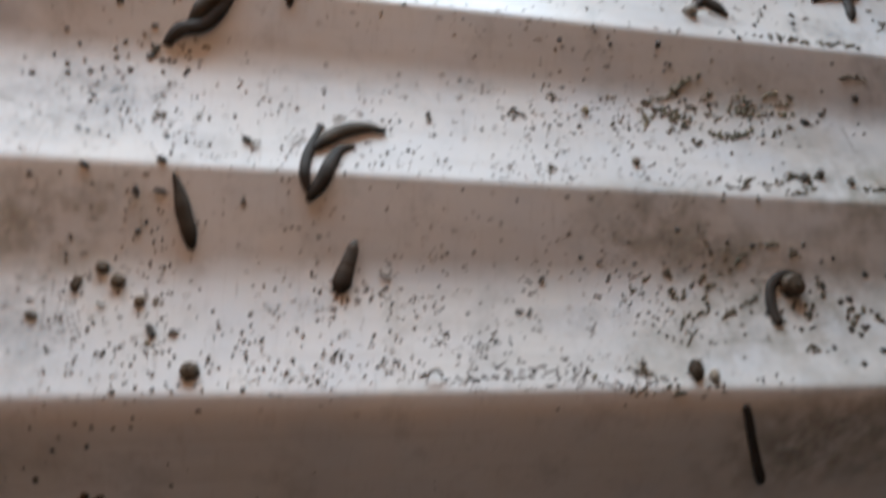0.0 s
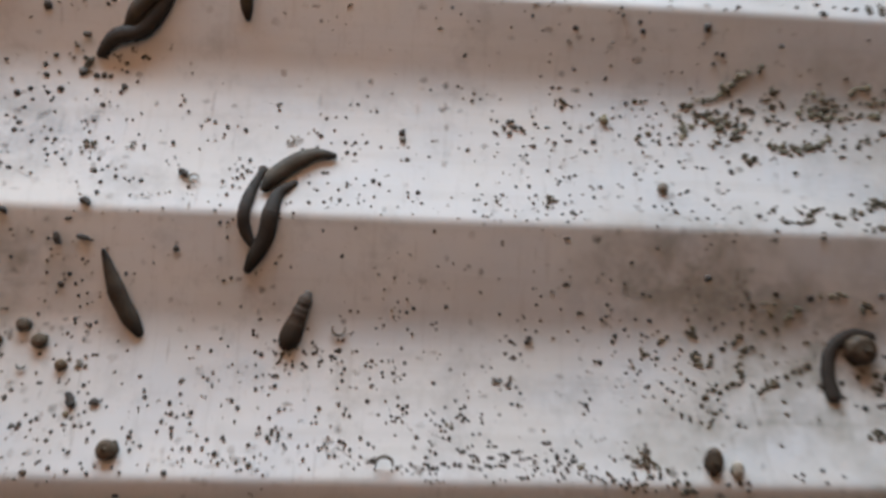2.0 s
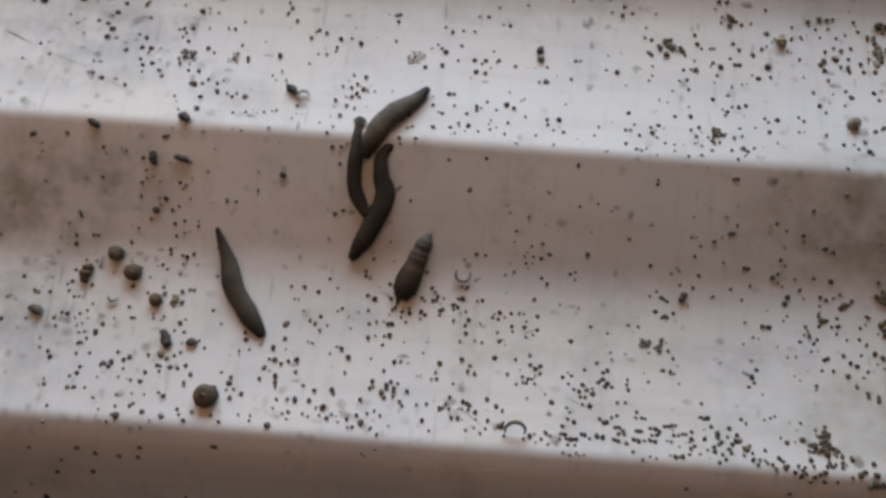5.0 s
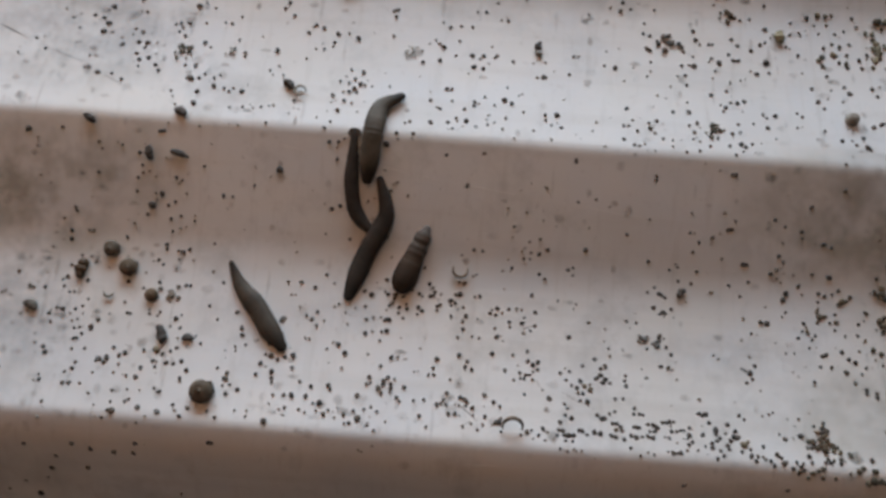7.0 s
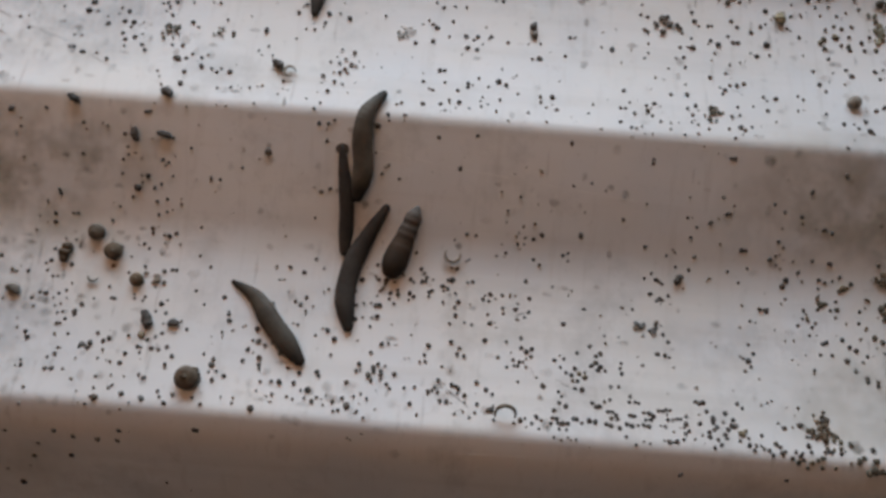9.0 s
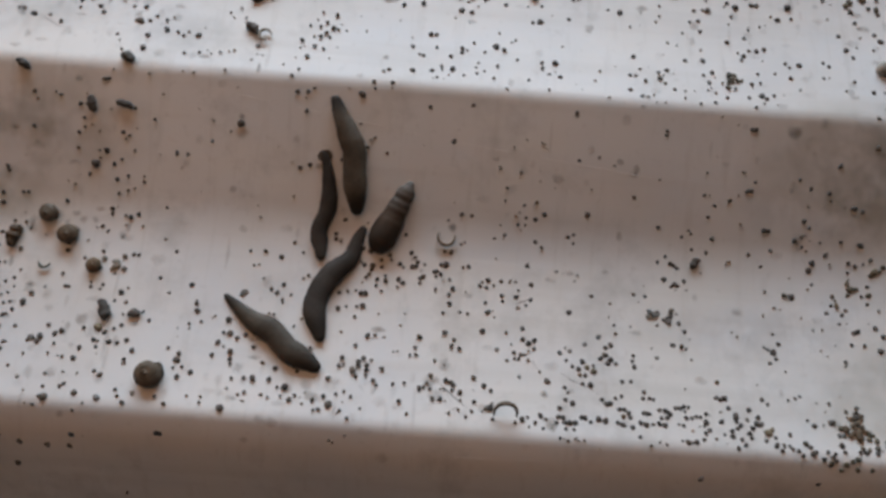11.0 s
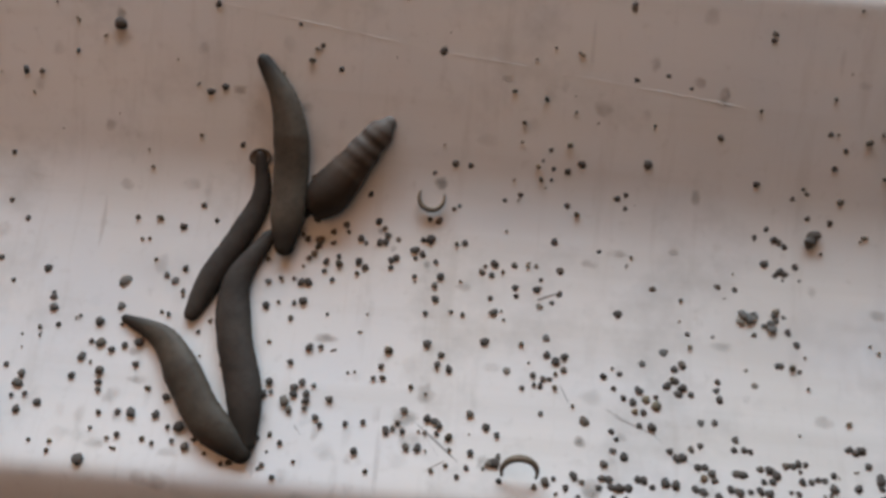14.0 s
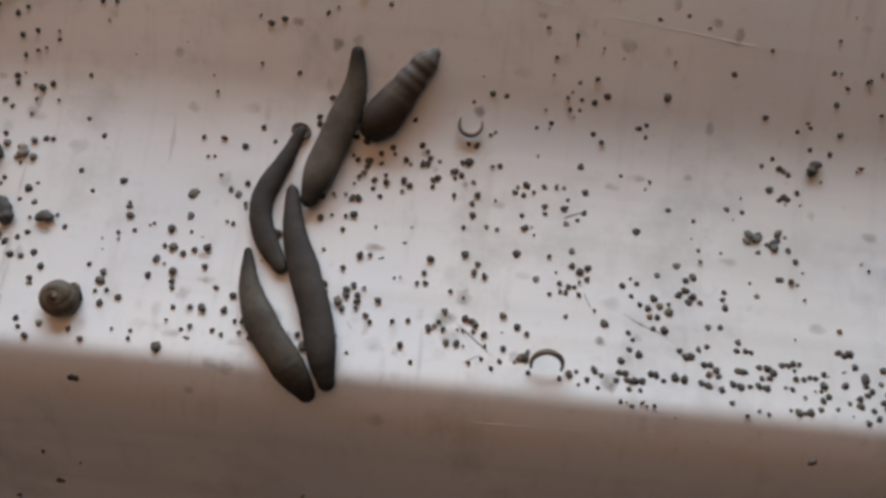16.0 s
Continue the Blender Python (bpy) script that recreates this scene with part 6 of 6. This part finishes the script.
cluster((110.7, 75.7, 1.15, ALGAE), (109.9, 77.2, 0.78, ALGAE))
cluster((71.2, 42.4, 0.7, RESIDUE), (72.3, 41.6, 0.63))
cluster((104.3, 43.9, 0.92), (105.1, 43.2, 0.48))
cluster((-101.1, 13.5, 0.55), (-100.7, 12.6, 0.55))
cluster((-96, 8, 0.55), (-97.2, 7.9, 0.48))
cluster((-76.4, 5.6, 0.55), (-76.4, 4.4, 0.48))
cluster((-116.9, -10, 0.48), (-116.1, -9.6, 0.48))
cluster((-70, -4.8, 0.55), (-68.8, -4.7, 0.48))
cluster((-92, -17, 0.7), (-91.8, -17.7, 0.55))
cluster((-83.7, -13, 0.48), (-82.9, -13.1, 0.48))
cluster((-78, -12.7, 0.48), (-78.2, -11.7, 0.41))
cluster((-24.7, 3.6, 0.55), (-24.6, 2.4, 0.55))
cluster((-6.6, -2.8, 0.63), (-5.7, -2.5, 0.63))
cluster((-4.6, -5.3, 0.55), (-4.5, -6.4, 0.41))
cluster((-53.8, -14.8, 0.55), (-53.9, -14.2, 0.41))
cluster((1.2, -1.6, 0.78), (0, -1.8, 0.48))
cluster((-1.2, -3.5, 0.7), (-1, -4.7, 0.41))
cluster((9.1, -6, 0.55), (9.6, -5.1, 0.41))
cluster((28.8, 6.7, 0.63), (30, 7.4, 0.55))
cluster((49.4, 32.2, 0.55), (49.4, 31.2, 0.48))
cluster((52.5, 2.4, 0.63), (53.4, 2, 0.55))
cluster((53.5, -2.4, 0.7), (52.9, -3, 0.55))
cluster((69, 33.9, 0.55), (69.9, 34, 0.55))
cluster((69.2, 20, 0.63), (70.1, 20.2, 0.55))
cluster((73.8, 11.4, 0.63), (74.8, 11.5, 0.55))
cluster((99.9, 3.9, 1.0, ALGAE), (101.9, 5.1, 0.7, ALGAE), (99.1, 3, 0.63, ALGAE), (101.1, 4, 0.55, ALGAE))
cluster((110, 7.8, 1.0, ALGAE), (109.8, 5.9, 0.85, ALGAE))
cluster((94.2, -0.6, 1.0, ALGAE), (95.4, -0.4, 0.63, ALGAE), (93.6, -2, 0.55, ALGAE))
cluster((-101.9, -24.2, 0.78), (-102.7, -22.9, 0.63))
cluster((-95.7, -20.3, 0.48), (-94.9, -20.1, 0.48))
cluster((-83.2, -23.6, 0.7), (-81.9, -22.9, 0.7))
cluster((-86.2, -24.3, 0.78), (-86.5, -25.5, 0.63))
cluster((-88, -24.8, 0.78, RESIDUE), (-88.6, -25.4, 0.41))
cluster((-78.9, -34.5, 0.48), (-78.2, -33.9, 0.48))
cluster((-81.6, -36.8, 1.0), (-82.7, -36.8, 0.41))
cluster((-57.5, -42.7, 0.55), (-56.7, -42.7, 0.55))
cluster((-44.3, -26.3, 0.55), (-44.1, -27.3, 0.41))
cluster((-55.7, -27.3, 0.7), (-55.5, -25.9, 0.63))
cluster((-30, -27, 0.63), (-29.5, -27.9, 0.55))
cluster((-17.6, -26.9, 0.78), (-16.8, -27.9, 0.55))
cluster((-14.6, -25.6, 0.63), (-14.5, -26.5, 0.55), (-14.6, -27.5, 0.41))
cluster((-2.8, -29.6, 0.63), (-1.3, -28.4, 0.48), (-1.9, -29.2, 0.41))
cluster((18.9, -20.8, 0.55), (17.6, -21.8, 0.48), (18.5, -21.8, 0.41), (19.8, -20.8, 0.41))
cluster((20.5, -18.3, 0.7), (19.3, -17.4, 0.63), (21.8, -17.5, 0.63))
cluster((2.8, -27.5, 0.63), (4.5, -28.3, 0.63), (3.9, -27.8, 0.55))
cluster((12.7, -32.5, 0.85), (13, -31.7, 0.41))
cluster((19.6, -34.3, 0.7), (20.7, -33.9, 0.41))
cluster((23.5, -33.4, 0.63), (24.6, -34.1, 0.55))
cluster((29.7, -34.4, 0.78), (30.9, -34.3, 0.63))
cluster((31.7, -23, 0.63), (30.4, -22.6, 0.55))
cluster((33.6, -22.5, 0.78, ALGAE), (34.9, -23.3, 0.78, ALGAE), (32.6, -21.4, 0.7), (35, -22.1, 0.41))
cluster((37.8, -18, 0.63), (38.9, -17.3, 0.63))
cluster((38.9, -20.5, 0.7), (36.6, -20.4, 0.63), (37.8, -19.7, 0.63), (38.2, -21.4, 0.63), (40, -21.3, 0.55))
cluster((44, -21.7, 0.63), (43.6, -20.5, 0.55))
cluster((45.9, -27, 0.63), (45.7, -28.3, 0.55))
cluster((42.4, -31.6, 0.7), (41.5, -30.9, 0.55), (42.7, -32.4, 0.55))
cluster((50.4, -30.5, 0.7), (51.3, -31.1, 0.7), (50.8, -32, 0.55))
cluster((53.1, -16.3, 0.55), (52.6, -16.3, 0.48))
cluster((75.3, -16.2, 0.85), (73.4, -15.3, 0.48, RESIDUE), (74.2, -15.8, 0.48, RESIDUE))
cluster((94.2, -10.6, 0.63), (95.1, -10.2, 0.63))
cluster((104.4, -18.2, 0.63), (104.3, -19.1, 0.63))
cluster((106.7, -19.9, 0.63), (106.9, -18.9, 0.55))
cluster((107.4, -8, 0.92, ALGAE), (109.2, -9, 0.92, ALGAE))
cluster((53.7, -29.8, 0.55), (54.7, -30.4, 0.41))
cluster((59.1, -32.2, 0.78), (57.9, -31.3, 0.55))
cluster((65.6, -30.6, 0.78), (66.5, -32.4, 0.55), (65.6, -31.7, 0.48))
cluster((71, -31.8, 0.78, RESIDUE), (70.5, -30.5, 0.63))
cluster((69.1, -32.8, 0.63), (68.3, -33.9, 0.63), (68.7, -34.8, 0.63))
cluster((64.6, -33.7, 0.63), (64.6, -34.7, 0.63))
cluster((54.9, -36.6, 0.7), (53.7, -36.4, 0.41))
cluster((72.3, -33.5, 0.85, ALGAE), (73.2, -32.8, 0.55, ALGAE))
cluster((73.8, -35.9, 0.63), (74.8, -36.9, 0.63), (75.4, -35.9, 0.48))
cluster((78.4, -36.7, 0.55), (79.2, -37.6, 0.55), (77.2, -36.4, 0.48), (76.6, -35.9, 0.41))
cluster((80.1, -35.1, 0.78, ALGAE), (81.4, -37, 0.78), (81, -35.8, 0.55), (82.2, -36.6, 0.48))
cluster((92, -29.1, 0.7), (93, -28.6, 0.63))
cluster((94.2, -32.3, 0.78, ALGAE), (94, -33.3, 0.7, ALGAE), (95.4, -35.1, 0.7, ALGAE), (95.6, -33.6, 0.63, ALGAE), (95, -32.5, 0.48, ALGAE))
cluster((87.8, -35, 0.7), (88.3, -36.3, 0.55))
cluster((88.4, -38.8, 0.78, ALGAE), (90.8, -37.5, 0.7, ALGAE), (89.7, -38.1, 0.63, ALGAE))
cluster((99.4, -37.6, 0.85, ALGAE), (100.6, -36.7, 0.63, ALGAE))
cluster((-18.3, -2.5, 0.42), (-17.5, -3.1, 0.58))
cluster((-15.6, -3.1, 0.78, SHELL), (-15.8, -4.1, 0.58, SHELL), (-16.2, -5.2, 0.58, SHELL))
cluster((-11.9, -0.4, 0.58, RESIDUE), (-11.4, -1.5, 0.42, RESIDUE))
cluster((-9.5, -2.4, 0.58), (-8.6, -3.0, 0.42, RESIDUE))
cluster((-6.0, -0.5, 0.42), (-5.4, -1.6, 0.58))
cluster((-17.6, -9.7, 0.58), (-16.6, -9.6, 0.58), (-18.8, -9.2, 0.42, RESIDUE))
cluster((-20.1, -24.2, 0.58), (-19.7, -25.7, 0.42, RESIDUE))
cluster((-16.5, -24.8, 0.58), (-15.4, -24.1, 0.58))
cluster((54.4, -2.7, 0.58), (53.9, -3.6, 0.42))
cluster((40.5, -30.9, 0.58), (41.4, -32.3, 0.58, SHELL))
cluster((49.2, -30.5, 0.58), (49.5, -32.1, 0.58), (49.0, -33.3, 0.58))
cluster((27.4, -33.3, 0.58), (28.6, -34.4, 0.58))
cluster((58.6, -33.1, 0.42), (58.8, -34.4, 0.58))
cluster((85.6, -37.4, 0.58), (85.2, -38.8, 0.78, ALGAE))
cluster((91.6, -36.1, 0.58), (92.9, -36.0, 0.58))
cluster((-99.7, -8.7, 0.42), (-98.4, -8.6, 0.42))


# ---- the uncountable crumbs ----
CRUMB_VERTS, CRUMB_FACES = [], []


def crumbs(seed, patches):
    """Scatters crumbs, some in short chains: middle, spread, number and size of each patch, in millimetres."""
    rnd = random.Random(seed)
    verts, faces = CRUMB_VERTS, CRUMB_FACES
    for cx, cy, sx, sy, count, big in patches:
        x = y = left = way = 0
        for _ in range(count):
            if left > 0:
                a0 = rnd.gauss(way, 0.7)
                x, y, left = x + math.cos(a0) * big * 1.5, y + math.sin(a0) * big * 1.1, left - 1
            else:
                x, y, way = rnd.gauss(cx, sx), rnd.gauss(cy, sy), rnd.uniform(0, 6.28)
                left = rnd.choice((0, 0, 1, 2, 4, 6)) if big > 0.6 else rnd.choice((0, 0, 0, 1, 2))
            if not (-300 < x < 400 and -85 < y < 340):
                continue
            r = big * rnd.uniform(0.45, 1.0) * (1 if rnd.random() < 0.85 else 1.5)
            z = smooth_surface(y) + 0.35 * noise.noise((x * 0.012, y * 0.02, 3.0))
            a0, st, k = rnd.uniform(0, 6.28), rnd.uniform(0.8, 1.35), len(verts)
            c, s = math.cos(a0), math.sin(a0)
            for wide, high in ((0.85, 0.05), (1.0, 0.42), (0.6, 0.85)):
                for i in range(6):
                    a = i * math.pi / 3
                    q = r * wide * rnd.uniform(0.82, 1.15)
                    px, py = math.cos(a) * q * st, math.sin(a) * q
                    verts.append(((x + c * px - s * py) * MM, (y + s * px + c * py) * MM, (z + r * high) * MM))
            verts.append((x * MM, y * MM, (z + r * 0.98) * MM))
            for i in range(6):
                j = (i + 1) % 6
                for e in (0, 6):
                    faces.append((k + e + i, k + e + j, k + e + 6 + j, k + e + 6 + i))
                faces.append((k + 12 + i, k + 12 + j, k + 18))


def gather_crumbs():
    me = bpy.data.meshes.new("crumbs")
    me.from_pydata(CRUMB_VERTS, [], CRUMB_FACES)
    me.polygons.foreach_set("use_smooth", [True] * len(me.polygons))
    me.materials.append(CRUMB)
    return tagged(new("crumbs", me), "scattered fine brown crumbs and droppings on the tray", "crumbs", kind="stuff")


def specks(size, *places):
    """Single crumbs that lie by themselves."""
    for i, (x, y) in enumerate(places):
        crumbs(int(x * 10) + i, [(x, y, 0.05, 0.05, 1, size * 1.25)])


specks(0.26, (-102.7, -31.1), (-85.2, -38.4), (-76.1, -31.6), (-73.2, -37.5), (-52, -34.5), (-27.5, -34.5), (-15, -34.6), (11, -33.4), (56.1, -34.1), (57.6, -33.2), (63.3, -36.3), (-101.8, -29.5), (-97.2, -16), (-73.1, -27.4), (-54.5, -20.4), (-42.9, -18), (-41, -18.7), (-21.1, -18.7), (2.3, -24.3), (28.8, -18.5))
specks(0.26, (55.1, -25.6), (89.2, -24.8), (90.3, -21.7), (-114.7, -5.5), (-114.6, -10.5), (-111.7, -0.2), (-98.1, -14.1), (-94.9, -13.9), (-31.1, -7.3), (-27.1, -11.6), (-26.8, -9.2), (-25.7, -7.2), (-20.6, -12.9), (-13.2, -14.1), (38.5, -11), (-106, 6.6), (-103.7, 5), (-87, 11.1), (-71.8, 10.5), (-69.1, 2.1))
specks(0.26, (-42.3, 6.1), (12.5, 0.6), (13, 8.3), (17, 8.6), (-109.2, 29.4), (-78, 27.8), (-72.2, 18.9), (-71.9, 24), (-39.3, 22.3), (17.5, 27.8), (48.8, 21.1), (-90.8, 30.8), (-83.7, 30.8), (-77.9, 36.6), (-77.2, 42), (-66.3, 32.1), (-59.8, 37.2), (-52.8, 43.7), (-47.2, 41.8), (-46.2, 43.6))
specks(0.26, (-44.9, 43.3), (-39.8, 41.2), (-33.7, 33.5), (-29.4, 43.9), (-14.2, 37), (-1.5, 41.7), (8.9, 41.7), (21.7, 39.6), (23.2, 44.7), (28.1, 41.6), (29.4, 40.4), (44.2, 44), (55.5, 42.2), (76.6, 43), (80.5, 44.6), (99.8, 41.1), (-101.3, 55), (-67.2, 51.9), (-45, 59), (-36.5, 46.2))
specks(0.26, (-35.7, 46.7), (-33.6, 54.3), (-28, 47), (-23.3, 56.2), (-13.9, 55.9), (-10.6, 51.3), (-0.9, 57.7), (9.6, 45), (9.8, 54.4), (12.8, 51.9), (13.7, 52.6), (14.2, 47.2), (20.2, 45.3), (37.3, 47.4), (41.1, 58.9), (57.7, 53.7), (66.8, 53.6), (69.8, 56.6), (86.5, 48.4), (87.9, 48.6))
specks(0.26, (91.3, 45.3), (-116.8, 60), (-108.8, 67.9), (-92.2, 70), (-42.8, 62.2), (-41.2, 63.9), (-38.4, 63.2), (-33.6, 71), (-27.5, 68.2), (4.3, 61.4), (16.4, 62.4), (65, 61.7), (72.5, 61.6), (89.3, 65.2), (44.9, 83))
specks(0.33, (-111.3, -59.9), (-79, -31.6), (-66.4, -35.6), (-49.1, -34.6), (-49.1, -35.7), (-41.3, -33.5), (-36.4, -33.2), (-28.1, -33.3), (-27.1, -32.1), (-25.4, -33.7), (-21, -41.7), (-20.2, -42), (-19, -31.3), (-19, -33.6), (-5, -35.1), (3.9, -34.2), (5.9, -33.4), (6.2, -31.4), (21, -35.7), (28.5, -37.7))
specks(0.33, (31.7, -37.9), (32.8, -37.7), (36.1, -39.2), (47, -37.8), (96.4, -35.5), (-105.7, -19.7), (-88.7, -28.2), (-83.5, -27.9), (-82.8, -25.8), (-77.3, -21.9), (-69.5, -18.4), (-67, -28.9), (-54.7, -19.4), (-46.3, -23.7), (-37.5, -15.7), (-4, -22.6), (-3.7, -18.6), (0.1, -23.5), (6, -29.7), (20.7, -21.9))
specks(0.33, (20.7, -19.9), (23.2, -24.1), (56.8, -19.2), (62.1, -23.6), (87.5, -16.3), (-108.5, -1.8), (-108.3, -6.6), (-106.5, -3.9), (-103.1, -13.6), (-94.5, -10.2), (-84.8, -10.2), (-80.9, -2.2), (-73.4, -9.3), (-73.3, -0.7), (-43.7, -1.8), (-34.8, -13.2), (-29.9, -6.5), (-27.8, -8.7), (-20.8, -0.3), (-17.6, -7.2))
specks(0.33, (-12.3, -6.5), (-9.5, -7.7), (-0.7, -8.2), (6.1, -7.7), (38.8, -7.8), (56.6, -14.9), (76.4, -6.2), (77.8, -6.5), (82.4, -8), (84.9, -10.6), (90.5, -3.5), (92.8, -8.5), (105.6, -0.7), (-115.4, 3.5), (-104.1, 10.5), (-85.3, 10.5), (-75.3, 9.1), (-75.2, 6.1), (-73.2, 10), (-73.2, 4.2))
specks(0.33, (-69.7, 13.4), (-43.2, 8.7), (-18.8, 11.6), (16.4, 10.6), (20.9, 14), (59.6, 0.7), (65.4, 3.1), (107.1, 6.5), (-80.5, 22.8), (-80.2, 18.6), (-67.9, 26.2), (83.4, 17.6), (-89.6, 30.3), (-78.4, 44.5), (-69.7, 36.3), (-57.7, 43.6), (-56.7, 42.7), (-51.5, 44), (-37.3, 43.3), (-31.8, 35.8))
specks(0.33, (-16.6, 41.4), (-15.4, 42), (-3.1, 43.1), (53.4, 42.2), (60.4, 42.1), (69.4, 44.2), (74.7, 40.2), (-103.2, 55), (-89.5, 52.8), (-35.1, 52.6), (-27.7, 53.4), (-4.7, 48.9), (11.1, 49.5), (20, 46.8), (47.5, 45.1), (48.6, 46), (48.8, 51.6), (52.1, 54.6), (53.6, 58.2), (57.9, 46.8))
specks(0.33, (99.6, 57.3), (-74, 67.7), (-68.7, 68.1), (-66.8, 68.1), (-57.8, 64.7), (-21.9, 73.9), (-8.8, 73.1), (5.9, 63.2), (47.3, 60.9), (48.2, 68.9), (73.8, 62.1), (75.5, 64.6), (-52.9, 77.7), (-24.8, 76.1), (40.1, 80.6), (75.9, 80.8), (87, 76.9))
specks(0.35, (-99, -35.8), (-43.9, -32.5), (2.9, -31.8), (84.5, -31), (-105, -22), (-95.5, -22.9), (-81.1, -28.2), (-80.2, -28.4), (-49.2, -17.2), (-31.6, -18.2), (-18.6, -15.1), (15.5, -16.2), (54.6, -16.4), (77.6, -26.4), (86.4, -26.4), (89.9, -29.1), (-110.1, -7.7), (-109.1, -8), (-42.5, -5), (-41.5, -4.9))
specks(0.35, (-40.3, -1.6), (-39.9, -8), (5, -2), (12.2, -5.6), (12.3, -11.6), (15.9, -4.6), (39.9, -14.6), (67.5, -13.3), (84.5, -1.3), (-79.4, 1), (13.6, 13.9), (17.8, 7.5), (22.7, 3.8), (84, 7.5), (-108.1, 19.2), (-74.3, 21.5), (-18.8, 23.5), (13.8, 16.8), (16.8, 20.4), (33.2, 17.8))
specks(0.35, (59.4, 23.5), (60.5, 18.5), (88.5, 19.2), (91.8, 18), (53.3, 40.4), (-122.5, 54.3), (-93, 48.5), (-54.3, 54.5), (-33.8, 49.6), (3.9, 51), (33.6, 45.8), (72.4, 52), (95.7, 57.7), (-113, 69), (-71.4, 60.2), (-34.3, 67.7), (22.2, 60.3), (36.4, 67.6), (48.2, 62.6), (29.4, 78))
specks(0.35, (103.2, 86.2))
specks(0.4, (110.8, 93.6), (116.2, 102.1), (113.8, 88.6), (134.7, 78.7), (141.5, 62.7), (121.8, 44.3), (114.4, 42), (146.7, 59.5), (131.6, 48.1), (133.4, 42.2), (71.6, 101.8), (85.2, 112.1), (89.9, 110.9), (-117.9, 99.1))
specks(0.5, (-87.1, 93), (-124.3, 72.9), (-105.8, 80.3), (-88.4, 80), (-74.9, 85.8), (169.2, -29.4))
specks(0.6, (175.1, 134.1), (217.7, 80.6))
crumbs(11, [
    (155, 70, 16, 3, 30, 0.50),
    (112, -0, 19, 7, 45, 0.50),
    (125, 81, 24, 10, 30, 0.55),
    (164, 83, 16, 8, 25, 0.55),
    (162, 43, 18, 3, 20, 0.60),
    (135, -4, 22, 9, 35, 0.60),
    (133, 134, 56, 7, 160, 0.45),
    (5, 122, 37, 8, 120, 0.45),
    (-79, 89, 9, 4, 40, 0.50),
    (119, 77, 10, 4, 30, 0.62),
    (130, 86, 9, 3, 17, 0.60),
    (158, 84, 11, 4, 25, 0.62),
    (148, 70, 11, 2, 11, 0.60),
    (158, 45, 10, 2, 11, 0.65),
])
crumbs(23, [
    (-44, -69, 28, 6, 18, 0.40),
    (-72, 144, 48, 9, 120, 0.80),
    (107, 149, 58, 10, 150, 0.75),
    (228, 165, 29, 11, 80, 0.75),
    (-84, 156, 21, 6, 60, 0.90),
    (-105, 58, 26, 13, 27, 0.24),
    (-99, 19, 25, 11, 27, 0.24),
    (-92, -23, 24, 11, 27, 0.24),
    (-44, 63, 26, 13, 27, 0.24),
    (-40, 23, 25, 11, 27, 0.24),
    (-36, -19, 24, 11, 27, 0.24),
    (17, 68, 26, 13, 27, 0.24),
    (19, 27, 25, 11, 27, 0.24),
    (21, -15, 24, 11, 27, 0.24),
    (79, 73, 27, 13, 27, 0.24),
    (77, 32, 25, 11, 27, 0.24),
    (79, -10, 25, 11, 27, 0.24),
    (-86, 104, 45, 15, 70, 0.30),
    (29, 112, 49, 19, 70, 0.30),
    (158, 124, 56, 20, 70, 0.30),
    (156, 79, 54, 15, 70, 0.30),
    (146, -14, 49, 14, 70, 0.30),
])
gather_crumbs()


# ---- what crawls ----
def crawl(rings, spine, lift):
    n = sum(1 for r in rings if not r.name.startswith("tail_sucker"))
    times = sorted(spine)
    table = [(t, body_poses(spine[t], n, lift)) for t in times]
    for i, ring in enumerate(rings):
        k = i if i < n else 0
        walk(ring, [(t, poses[k]) for t, poses in table])


def motions():
    crawl(GREY_RINGS, GREY_AT, 0.0)
    crawl(DARK_RINGS, DARK_AT, 0.0)
    crawl(THIN_RINGS, THIN_AT, 0.0)
    crawl(PALE_RINGS, PALE_AT, 0.6)
    crawl(PLUMP_RINGS, PLUMP_AT, 0.0)
    crawl(FAR_RINGS, FAR_AT, 0.0)


motions()
